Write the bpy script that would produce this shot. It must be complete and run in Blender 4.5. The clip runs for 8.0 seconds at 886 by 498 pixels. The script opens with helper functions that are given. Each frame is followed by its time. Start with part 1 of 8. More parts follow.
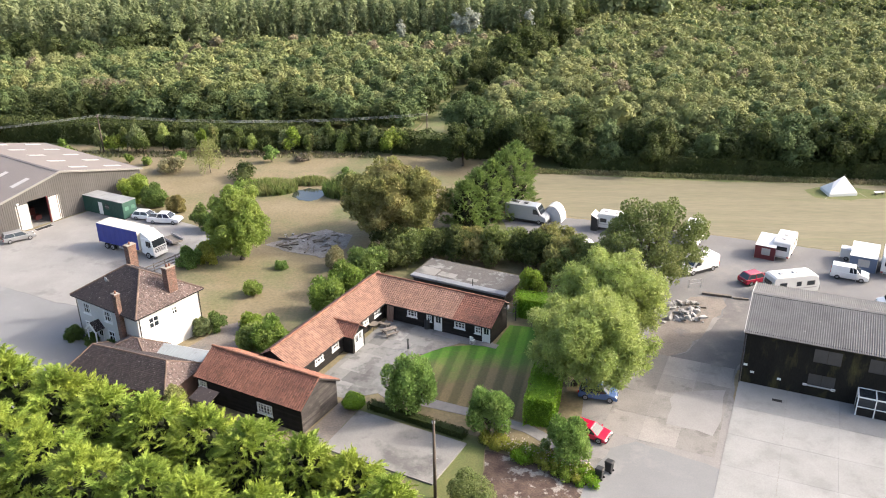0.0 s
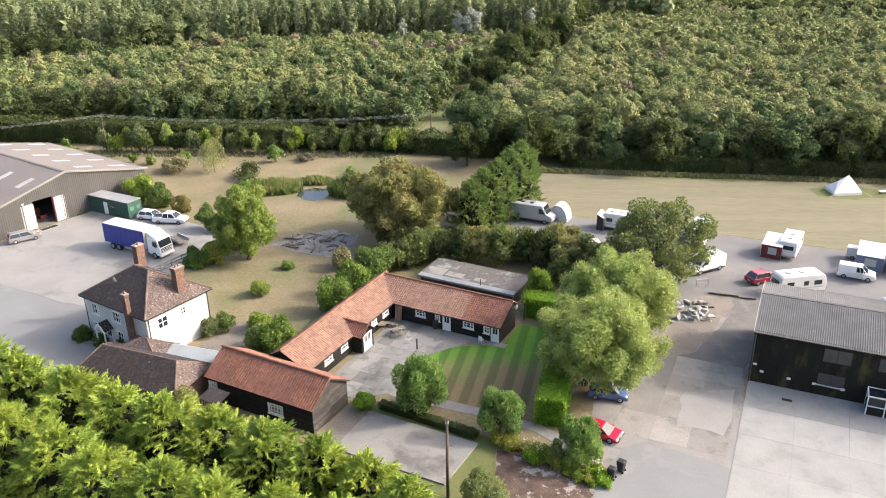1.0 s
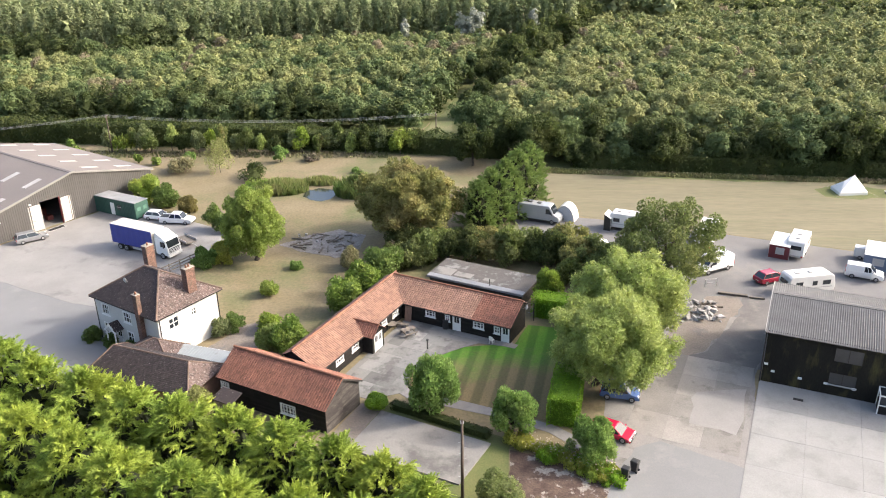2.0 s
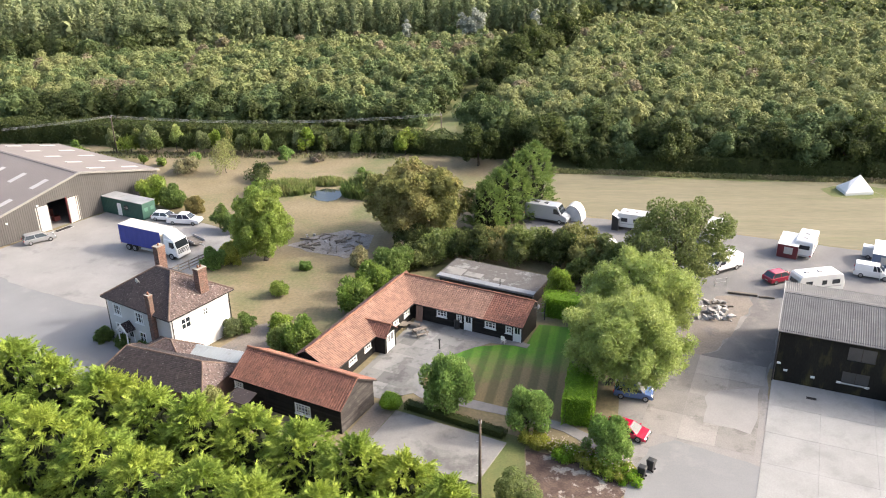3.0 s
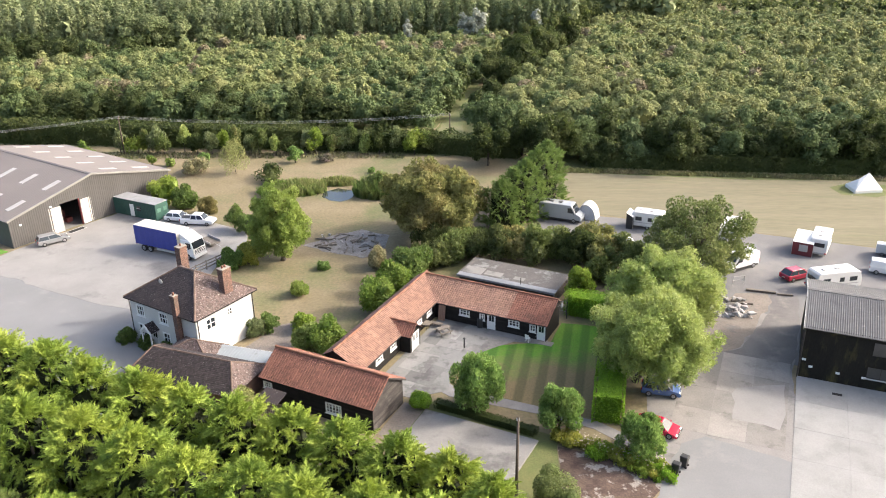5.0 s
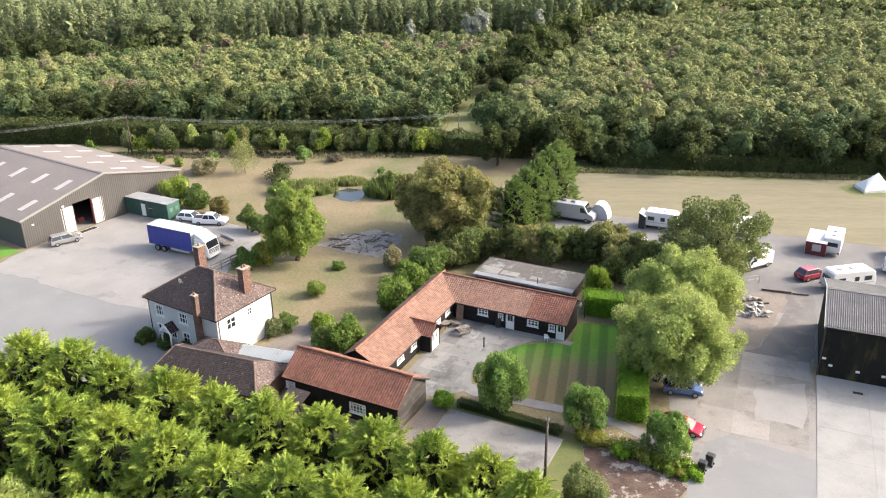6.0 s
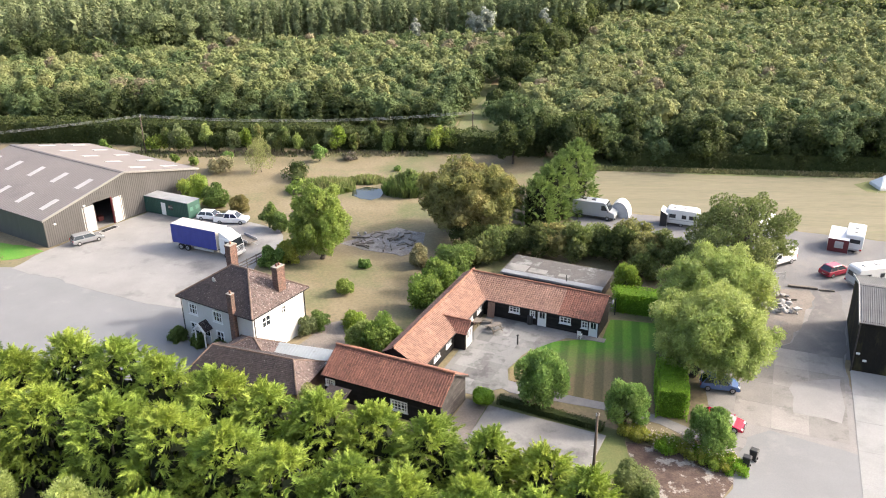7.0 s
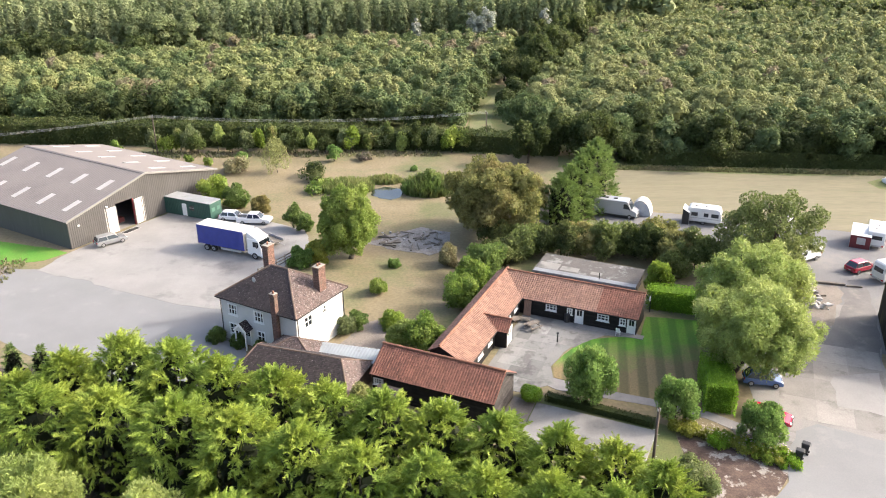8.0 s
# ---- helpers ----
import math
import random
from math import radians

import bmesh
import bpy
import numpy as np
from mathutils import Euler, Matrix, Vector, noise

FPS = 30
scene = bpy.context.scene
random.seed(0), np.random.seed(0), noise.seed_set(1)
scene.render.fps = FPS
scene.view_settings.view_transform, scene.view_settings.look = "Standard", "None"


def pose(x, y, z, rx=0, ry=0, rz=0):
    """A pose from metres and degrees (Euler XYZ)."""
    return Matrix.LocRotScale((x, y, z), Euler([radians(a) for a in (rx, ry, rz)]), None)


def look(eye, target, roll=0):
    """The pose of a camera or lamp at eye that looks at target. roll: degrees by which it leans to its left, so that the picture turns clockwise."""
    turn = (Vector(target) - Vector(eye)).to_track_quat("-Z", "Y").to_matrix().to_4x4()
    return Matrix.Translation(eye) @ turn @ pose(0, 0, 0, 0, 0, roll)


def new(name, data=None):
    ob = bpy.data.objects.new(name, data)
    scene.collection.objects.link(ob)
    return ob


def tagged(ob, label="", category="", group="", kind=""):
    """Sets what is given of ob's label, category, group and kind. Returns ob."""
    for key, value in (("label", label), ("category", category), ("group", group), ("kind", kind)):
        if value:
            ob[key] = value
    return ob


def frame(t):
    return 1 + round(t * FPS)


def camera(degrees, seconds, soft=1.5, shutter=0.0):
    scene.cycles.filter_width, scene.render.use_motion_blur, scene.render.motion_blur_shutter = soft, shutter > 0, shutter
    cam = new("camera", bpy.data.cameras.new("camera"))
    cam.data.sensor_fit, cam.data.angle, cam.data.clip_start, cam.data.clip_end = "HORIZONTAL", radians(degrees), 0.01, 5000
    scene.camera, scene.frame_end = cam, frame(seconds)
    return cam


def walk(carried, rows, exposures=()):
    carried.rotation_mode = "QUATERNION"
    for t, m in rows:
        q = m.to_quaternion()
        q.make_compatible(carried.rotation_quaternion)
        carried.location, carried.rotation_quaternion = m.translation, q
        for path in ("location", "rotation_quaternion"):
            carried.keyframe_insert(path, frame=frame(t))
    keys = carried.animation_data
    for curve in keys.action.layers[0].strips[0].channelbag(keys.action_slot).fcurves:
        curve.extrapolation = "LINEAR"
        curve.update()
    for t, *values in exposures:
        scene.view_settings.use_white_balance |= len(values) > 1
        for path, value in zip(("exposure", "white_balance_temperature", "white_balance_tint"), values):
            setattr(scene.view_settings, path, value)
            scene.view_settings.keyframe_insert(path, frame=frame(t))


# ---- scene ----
cam = camera(57.5, 8.0, soft=1.05)
PATH = [
    (0, (2.603, 0.376, 44.307), (1.233, 18.696, 36.417), -1.0),
    (0.5, (2.07, 0.361, 44.353), (0.72, 18.681, 36.453), -1.0),
    (1, (1.435, 0.324, 44.445), (0.115, 18.644, 36.525), -1.0),
    (1.5, (0.85, 0.268, 44.506), (-0.46, 18.588, 36.586), -1.0),
    (3, (-1.443, -0.042, 44.485), (-2.653, 18.288, 36.585), -1.0),
    (3.5, (-2.301, -0.09, 44.458), (-3.481, 18.25, 36.558), -1.0),
    (4, (-3.217, -0.203, 44.454), (-4.357, 18.137, 36.554), -1.0),
    (5.5, (-6.329, -0.603, 44.553), (-7.209, 17.747, 36.653), -0.9),
    (6, (-7.884, -0.732, 44.574), (-8.704, 17.618, 36.674), -0.8),
    (6.5, (-10.033, -0.913, 44.654), (-10.743, 17.437, 36.734), -0.7),
    (7, (-12.543, -1.139, 44.588), (-13.133, 17.221, 36.658), -0.7),
    (7.5, (-15.578, -1.426, 44.586), (-15.918, 16.934, 36.666), -0.6),
    (8, (-18.916, -1.595, 44.614), (-19.046, 16.765, 36.694), -0.5),
]
walk(cam, [(t, look(eye, target, roll)) for t, eye, target, roll in PATH], [(0, 1.74), (3, 1.77), (5.5, 1.8), (6.5, 1.85), (8, 1.91)])

# ---------------------------------------------------------------- light
SUN_EL, SUN_AZ = radians(32), radians(81)
SUN_DIR = Vector((math.sin(SUN_AZ) * math.cos(SUN_EL), math.cos(SUN_AZ) * math.cos(SUN_EL), math.sin(SUN_EL)))
world = bpy.data.worlds.new("world")
scene.world = world
world.use_nodes = True
wn = world.node_tree
sky = wn.nodes.new("ShaderNodeTexSky")
sky.sky_type = "NISHITA"
sky.sun_disc = False
sky.sun_elevation, sky.sun_rotation = SUN_EL, SUN_AZ
sky.air_density, sky.dust_density, sky.ozone_density = 0.9, 6.0, 0.6
wn.links.new(sky.outputs[0], wn.nodes["Background"].inputs[0])
wn.nodes["Background"].inputs[1].default_value = 0.15
sun = new("sun", bpy.data.lights.new("sun", "SUN"))
sun.data.energy, sun.data.angle, sun.data.color = 1.32, radians(2.5), (1.0, 0.95, 0.88)
sun.matrix_world = look(SUN_DIR * 200, (0, 0, 0))


# ---------------------------------------------------------------- building helpers
class Geo:
    """Vertices and faces of one mesh."""

    def __init__(self):
        self.v, self.f = [], []

    def add(self, vs, fs):
        o = len(self.v)
        self.v += [tuple(p) for p in vs]
        self.f += [tuple(i + o for i in q) for q in fs]
        return self

    def box(self, c, s, rz=0.0, rx=0.0, ry=0.0, taper=1.0):
        x, y, z = (a / 2 for a in s)
        m = Euler((radians(rx), radians(ry), radians(rz))).to_matrix()
        vs = []
        for k in (-1, 1):
            q = taper if k > 0 else 1.0
            vs += [m @ Vector((a * x * q, b * y * q, k * z)) + Vector(c) for a, b in ((-1, -1), (1, -1), (1, 1), (-1, 1))]
        return self.add(vs, [(3, 2, 1, 0), (4, 5, 6, 7), (0, 1, 5, 4), (1, 2, 6, 5), (2, 3, 7, 6), (3, 0, 4, 7)])

    def prism(self, pts, z0, z1):
        """A polygon in plan, raised from z0 to z1."""
        n = len(pts)
        vs = [(x, y, z0) for x, y in pts] + [(x, y, z1) for x, y in pts]
        fs = [tuple(range(n - 1, -1, -1)), tuple(range(n, 2 * n))]
        fs += [(i, (i + 1) % n, (i + 1) % n + n, i + n) for i in range(n)]
        return self.add(vs, fs)

    def profile(self, pts, x0, x1):
        """A profile in y, z drawn out along x."""
        n = len(pts)
        vs = [(x0, y, z) for y, z in pts] + [(x1, y, z) for y, z in pts]
        fs = [tuple(range(n - 1, -1, -1)), tuple(range(n, 2 * n))]
        fs += [(i, (i + 1) % n, (i + 1) % n + n, i + n) for i in range(n)]
        return self.add(vs, fs)

    def side(self, pts, y0, y1):
        """A profile in x, z drawn out along y."""
        n = len(pts)
        vs = [(x, y0, z) for x, z in pts] + [(x, y1, z) for x, z in pts]
        fs = [tuple(range(n)), tuple(range(2 * n - 1, n - 1, -1))]
        fs += [(i, i + n, (i + 1) % n + n, (i + 1) % n) for i in range(n)]
        return self.add(vs, fs)

    def tube(self, p0, p1, r0, r1=None, n=8):
        r1 = r0 if r1 is None else r1
        p0, p1 = Vector(p0), Vector(p1)
        q = (p1 - p0).to_track_quat("Z", "Y").to_matrix()
        vs = []
        for p, r in ((p0, r0), (p1, r1)):
            vs += [p + q @ Vector((r * math.cos(a * math.tau / n), r * math.sin(a * math.tau / n), 0)) for a in range(n)]
        fs = [(i, (i + 1) % n, (i + 1) % n + n, i + n) for i in range(n)]
        return self.add(vs, fs + [tuple(range(n - 1, -1, -1)), tuple(range(n, 2 * n))])

    def ball(self, c, r, n=12, m=8):
        vs = [(c[0], c[1], c[2] - r[2])]
        for j in range(1, m):
            b = math.pi * j / m - math.pi / 2
            vs += [(c[0] + r[0] * math.cos(b) * math.cos(a * math.tau / n), c[1] + r[1] * math.cos(b) * math.sin(a * math.tau / n), c[2] + r[2] * math.sin(b)) for a in range(n)]
        vs.append((c[0], c[1], c[2] + r[2]))
        fs = [(0, (i + 1) % n + 1, i + 1) for i in range(n)]
        for j in range(m - 2):
            o = 1 + j * n
            fs += [(o + i, o + (i + 1) % n, o + n + (i + 1) % n, o + n + i) for i in range(n)]
        o = 1 + (m - 2) * n
        fs += [(o + i, o + (i + 1) % n, len(vs) - 1) for i in range(n)]
        return self.add(vs, fs)

    def mesh(self, name, smooth=False):
        me = bpy.data.meshes.new(name)
        me.from_pydata(self.v, [], self.f)
        if smooth:
            me.polygons.foreach_set("use_smooth", [True] * len(me.polygons))
        me.update()
        return me


def quads_mesh(name, quads):
    """A mesh of loose four-cornered leaves from an array of n x 4 x 3."""
    n = len(quads)
    me = bpy.data.meshes.new(name)
    me.vertices.add(4 * n)
    me.vertices.foreach_set("co", np.ascontiguousarray(quads, dtype=np.float32).ravel())
    me.loops.add(4 * n)
    me.loops.foreach_set("vertex_index", np.arange(4 * n, dtype=np.int32))
    me.polygons.add(n)
    me.polygons.foreach_set("loop_start", np.arange(0, 4 * n, 4, dtype=np.int32))
    me.update(calc_edges=True)
    return me


def part(name, geo, material, parent=None, label="", smooth=False, bevel=0.0):
    """Links a Geo or a mesh as one object under a thing or a part."""
    me = geo.mesh(name, smooth) if isinstance(geo, Geo) else geo
    ob = new(name, me)
    if material is not None and not me.materials:
        me.materials.append(material)
    if parent is not None:
        ob.parent = parent
    if bevel:
        b = ob.modifiers.new("bevel", "BEVEL")
        b.width, b.segments, b.limit_method = bevel, 2, "ANGLE"
    if label:
        tagged(ob, label)
    return ob


def thing(name, x, y, z=0.0, rz=0.0, label="", category="", group="", kind=""):
    e = new(name)
    e.empty_display_size = 0.3
    e.matrix_world = pose(x, y, z, 0, 0, rz)
    return tagged(e, label, category, group, kind)


# ---------------------------------------------------------------- materials
def mat(name, a, b=None, rough=0.8, metal=0.0, scale=0.5, fine=12.0, grain=0.12, bump=0.15, island=0.0, stain=None, stain_scale=0.15, stain_at=0.55, stain_soft=0.15, stretch=None, coat=0.0, spec=0.5, pieces=0.0, stripes=None, dry=None):
    """A surface whose colour goes from a to b in patches, with fine grain, a stain colour and a little relief."""
    m = bpy.data.materials.new(name)
    m.use_nodes = True
    t = m.node_tree
    N, L = t.nodes, t.links
    bsdf = N["Principled BSDF"]
    bsdf.inputs["Roughness"].default_value = rough
    bsdf.inputs["Metallic"].default_value = metal
    bsdf.inputs["Coat Weight"].default_value = coat
    bsdf.inputs["Specular IOR Level"].default_value = spec
    b = b or tuple(0.8 * k for k in a)
    geo = N.new("ShaderNodeNewGeometry")
    pos = geo.outputs["Position"]
    if stretch:
        mp = N.new("ShaderNodeVectorMath")
        mp.operation = "MULTIPLY"
        mp.inputs[1].default_value = stretch
        L.new(pos, mp.inputs[0])
        pos = mp.outputs[0]

    def noise_node(sc, detail=4.0, rgh=0.6):
        n = N.new("ShaderNodeTexNoise")
        n.inputs["Scale"].default_value = sc
        n.inputs["Detail"].default_value = detail
        n.inputs["Roughness"].default_value = rgh
        L.new(pos, n.inputs["Vector"])
        return n.outputs["Fac"]

    def ramp(fac, lo, hi):
        r = N.new("ShaderNodeMapRange")
        r.inputs["From Min"].default_value, r.inputs["From Max"].default_value = lo, hi
        L.new(fac, r.inputs["Value"])
        return r.outputs["Result"]

    def mix(fac, ca, cb, mode="MIX"):
        x = N.new("ShaderNodeMix")
        x.data_type, x.blend_type = "RGBA", mode
        for k, c in ((6, ca), (7, cb)):
            if isinstance(c, tuple):
                x.inputs[k].default_value = (*c, 1)
            else:
                L.new(c, x.inputs[k])
        if isinstance(fac, float):
            x.inputs[0].default_value = fac
        else:
            L.new(fac, x.inputs[0])
        return x.outputs[2]

    col = mix(ramp(noise_node(scale), 0.35, 0.65), a, b)
    def along(v):
        dp = N.new("ShaderNodeVectorMath")
        dp.operation = "DOT_PRODUCT"
        dp.inputs[1].default_value = v
        L.new(geo.outputs["Position"], dp.inputs[0])
        return dp.outputs["Value"]

    def math_node(op, x, y):
        mn = N.new("ShaderNodeMath")
        mn.operation = op
        for k, q in ((0, x), (1, y)):
            if isinstance(q, (int, float)):
                mn.inputs[k].default_value = q
            else:
                L.new(q, mn.inputs[k])
        return mn.outputs[0]

    if dry:
        v, lo, hi, dc = dry
        wob = math_node("MULTIPLY", math_node("SUBTRACT", noise_node(0.28, 5.0), 0.5), 9.0)
        col = mix(ramp(math_node("ADD", along(v), wob), lo, hi), col, dc)
    if stripes:
        v, wid, amt = stripes
        sn = math_node("SINE", math_node("MULTIPLY", along(v), math.pi / wid), 0.0)
        sc = N.new("ShaderNodeMix")
        sc.data_type, sc.blend_type = "RGBA", "MULTIPLY"
        L.new(ramp(sn, -0.4, 0.4), sc.inputs[0])
        L.new(col, sc.inputs[6])
        sc.inputs[7].default_value = (1 - amt, 1 - amt * 0.8, 1 - amt, 1)
        col = sc.outputs[2]
    if stain:
        col = mix(ramp(noise_node(stain_scale, 6.0, 0.65), stain_at, stain_at + stain_soft), col, stain)
    g = noise_node(fine, 3.0)
    hsv = N.new("ShaderNodeHueSaturation")
    L.new(col, hsv.inputs["Color"])
    val = ramp(g, 0.3, 0.7)
    v = N.new("ShaderNodeMapRange")
    v.inputs["To Min"].default_value, v.inputs["To Max"].default_value = 1 - grain, 1 + grain
    L.new(val, v.inputs["Value"])
    value = v.outputs["Result"]
    if island:
        w = N.new("ShaderNodeMapRange")
        w.inputs["To Min"].default_value, w.inputs["To Max"].default_value = 1 - island, 1 + island
        L.new(geo.outputs["Random Per Island"], w.inputs["Value"])
        mul = N.new("ShaderNodeMath")
        mul.operation = "MULTIPLY"
        L.new(value, mul.inputs[0])
        L.new(w.outputs["Result"], mul.inputs[1])
        value = mul.outputs[0]
    if pieces:
        oi = N.new("ShaderNodeObjectInfo")
        w = N.new("ShaderNodeMapRange")
        w.inputs["To Min"].default_value, w.inputs["To Max"].default_value = 1 - pieces, 1 + pieces
        L.new(oi.outputs["Random"], w.inputs["Value"])
        mul = N.new("ShaderNodeMath")
        mul.operation = "MULTIPLY"
        L.new(value, mul.inputs[0])
        L.new(w.outputs["Result"], mul.inputs[1])
        value = mul.outputs[0]
    L.new(value, hsv.inputs["Value"])
    L.new(hsv.outputs["Color"], bsdf.inputs["Base Color"])
    if bump:
        bm = N.new("ShaderNodeBump")
        bm.inputs["Strength"].default_value = bump
        bm.inputs["Distance"].default_value = 0.05
        L.new(g, bm.inputs["Height"])
        L.new(bm.outputs["Normal"], bsdf.inputs["Normal"])
    return m


def leaf_mat(name, a, b, c=None, cell=0.0, clump=0.5, spread=0.25, sheer=0.52, rough=0.55, odd=None, odd_at=0.9):
    """Foliage: a to b in clumps, each leaf a little different, c in single trees where cell gives their spacing; light shines through."""
    m = bpy.data.materials.new(name)
    m.use_nodes = True
    t = m.node_tree
    N, L = t.nodes, t.links
    bsdf = N["Principled BSDF"]
    bsdf.inputs["Roughness"].default_value = rough
    bsdf.inputs["Specular IOR Level"].default_value = 0.35
    geo = N.new("ShaderNodeNewGeometry")

    def mix(fac, ca, cb):
        x = N.new("ShaderNodeMix")
        x.data_type = "RGBA"
        for k, col in ((6, ca), (7, cb)):
            if isinstance(col, tuple):
                x.inputs[k].default_value = (*col, 1)
            else:
                L.new(col, x.inputs[k])
        L.new(fac, x.inputs[0])
        return x.outputs[2]

    def ramp(fac, lo, hi, to0=0.0, to1=1.0):
        r = N.new("ShaderNodeMapRange")
        for k, val in (("From Min", lo), ("From Max", hi), ("To Min", to0), ("To Max", to1)):
            r.inputs[k].default_value = val
        L.new(fac, r.inputs["Value"])
        return r.outputs["Result"]

    n = N.new("ShaderNodeTexNoise")
    n.inputs["Scale"].default_value = clump
    n.inputs["Detail"].default_value = 2.0
    L.new(geo.outputs["Position"], n.inputs["Vector"])
    col = mix(ramp(n.outputs["Fac"], 0.35, 0.65), a, b)
    if cell:
        v = N.new("ShaderNodeTexVoronoi")
        v.voronoi_dimensions = "2D"
        v.inputs["Scale"].default_value = 1.0 / cell
        L.new(geo.outputs["Position"], v.inputs["Vector"])
        sep = N.new("ShaderNodeSeparateColor")
        L.new(v.outputs["Color"], sep.inputs[0])
        col = mix(ramp(sep.outputs[0], 0.3, 1.0), col, c)
        if odd:
            col = mix(ramp(sep.outputs[1], odd_at, odd_at + 0.04, 0.0, 0.75), col, odd)
    elif c:
        n2 = N.new("ShaderNodeTexNoise")
        n2.inputs["Scale"].default_value = 0.18
        L.new(geo.outputs["Position"], n2.inputs["Vector"])
        col = mix(ramp(n2.outputs["Fac"], 0.45, 0.65), col, c)
    hsv = N.new("ShaderNodeHueSaturation")
    L.new(col, hsv.inputs["Color"])
    L.new(ramp(geo.outputs["Random Per Island"], 0, 1, 1 - spread, 1 + spread), hsv.inputs["Value"])
    L.new(hsv.outputs["Color"], bsdf.inputs["Base Color"])
    tr = N.new("ShaderNodeBsdfTranslucent")
    L.new(hsv.outputs["Color"], tr.inputs["Color"])
    ms = N.new("ShaderNodeMixShader")
    ms.inputs[0].default_value = sheer
    L.new(bsdf.outputs[0], ms.inputs[1])
    L.new(tr.outputs[0], ms.inputs[2])
    L.new(ms.outputs[0], N["Material Output"].inputs["Surface"])
    return m


def glass_mat(name, tint=(0.02, 0.025, 0.03)):
    m = bpy.data.materials.new(name)
    m.use_nodes = True
    b = m.node_tree.nodes["Principled BSDF"]
    b.inputs["Base Color"].default_value = (*tint, 1)
    b.inputs["Roughness"].default_value = 0.05
    b.inputs["Specular IOR Level"].default_value = 0.7
    return m


M_GRASS = mat("dry_meadow_grass", (0.178, 0.142, 0.084), (0.136, 0.112, 0.057), 0.95, scale=0.12, fine=2.5, grain=0.2, bump=0.5, stain=(0.095, 0.104, 0.04), stain_scale=0.07, stain_at=0.5, stain_soft=0.16)
M_FIELD = mat("mown_dry_field", (0.156, 0.136, 0.085), (0.13, 0.119, 0.07), 0.95, scale=0.4, fine=3.0, grain=0.14, bump=0.3, stretch=(0.12, 1.0, 1.0), stain=(0.115, 0.116, 0.056), stain_scale=0.22, stain_at=0.54, stain_soft=0.2)
M_LAWN = mat("striped_green_lawn", (0.062, 0.175, 0.008), (0.088, 0.185, 0.014), 0.95, scale=0.35, fine=6.0, grain=0.22, bump=0.4, stripes=((0.985, -0.17, 0.0), 0.95, 0.42), dry=((0.12, -0.99, 0.0), -74.6, -69.8, (0.165, 0.122, 0.056)))
M_VERGE = mat("verge_grass", (0.075, 0.0975, 0.0263), (0.112, 0.112, 0.0375), 0.95, scale=0.4, fine=6.0, grain=0.2, bump=0.5)
M_FRESH = mat("fresh_green_grass", (0.06, 0.19, 0.012), (0.09, 0.19, 0.02), 0.95, scale=0.4, fine=6.0, grain=0.15, bump=0.4)
M_CONC = mat("pale_concrete", (0.218, 0.21, 0.201), (0.186, 0.178, 0.171), 0.85, scale=0.22, fine=9.0, grain=0.09, bump=0.1, stain=(0.135, 0.129, 0.125), stain_scale=0.18, stain_at=0.54, stain_soft=0.14, island=0.08)
M_CONC_DARK = mat("worn_concrete", (0.198, 0.186, 0.174), (0.162, 0.154, 0.147), 0.9, scale=0.3, fine=8.0, grain=0.13, bump=0.15, stain=(0.112, 0.105, 0.099), stain_scale=0.3, stain_at=0.54, stain_soft=0.14, island=0.07)
M_ASPHALT = mat("grey_asphalt", (0.168, 0.169, 0.17), (0.148, 0.149, 0.15), 0.9, scale=0.15, fine=10.0, grain=0.06, bump=0.1, stain=(0.192, 0.19, 0.186), stain_scale=0.22, stain_at=0.57, stain_soft=0.12)
M_GRAVEL = mat("compacted_gravel", (0.14, 0.137, 0.137), (0.118, 0.115, 0.116), 0.95, scale=0.2, fine=7.0, grain=0.14, bump=0.2, stain=(0.165, 0.156, 0.148), stain_scale=0.15, stain_at=0.53, stain_soft=0.15)
M_DIRT = mat("bare_track_earth", (0.178, 0.152, 0.13), (0.145, 0.125, 0.108), 0.95, scale=0.4, fine=5.0, grain=0.2, bump=0.4, stain=(0.118, 0.109, 0.102), stain_scale=0.25, stain_at=0.54, stain_soft=0.08)
M_SOIL = mat("dug_brown_soil", (0.0525, 0.0315, 0.024), (0.09, 0.06, 0.045), 0.95, scale=0.8, fine=6.0, grain=0.3, bump=0.6, stain=(0.225, 0.203, 0.18), stain_scale=0.55, stain_at=0.53, stain_soft=0.05)
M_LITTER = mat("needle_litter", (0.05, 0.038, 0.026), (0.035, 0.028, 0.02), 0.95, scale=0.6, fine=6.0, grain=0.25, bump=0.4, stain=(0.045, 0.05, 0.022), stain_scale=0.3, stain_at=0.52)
M_RIDE = mat("grassy_ride", (0.15, 0.145, 0.07), (0.1, 0.125, 0.04), 0.95, scale=0.15, fine=4.0, grain=0.2, bump=0.4)
M_SLAB = mat("old_concrete_slab", (0.205, 0.195, 0.182), (0.17, 0.162, 0.152), 0.9, scale=0.4, fine=9.0, grain=0.12, bump=0.1, stain=(0.098, 0.094, 0.09), stain_scale=0.24, stain_at=0.5, stain_soft=0.14)
M_PATIO = mat("grey_patio_concrete", (0.176, 0.173, 0.161), (0.143, 0.14, 0.134), 0.88, scale=0.35, fine=9.0, grain=0.1, bump=0.1, stain=(0.0938, 0.0915, 0.0863), stain_scale=0.3, stain_at=0.5, stain_soft=0.12)
M_PATH = mat("path_slabs", (0.195, 0.184, 0.176), (0.158, 0.15, 0.146), 0.9, scale=1.0, fine=8.0, island=0.12)
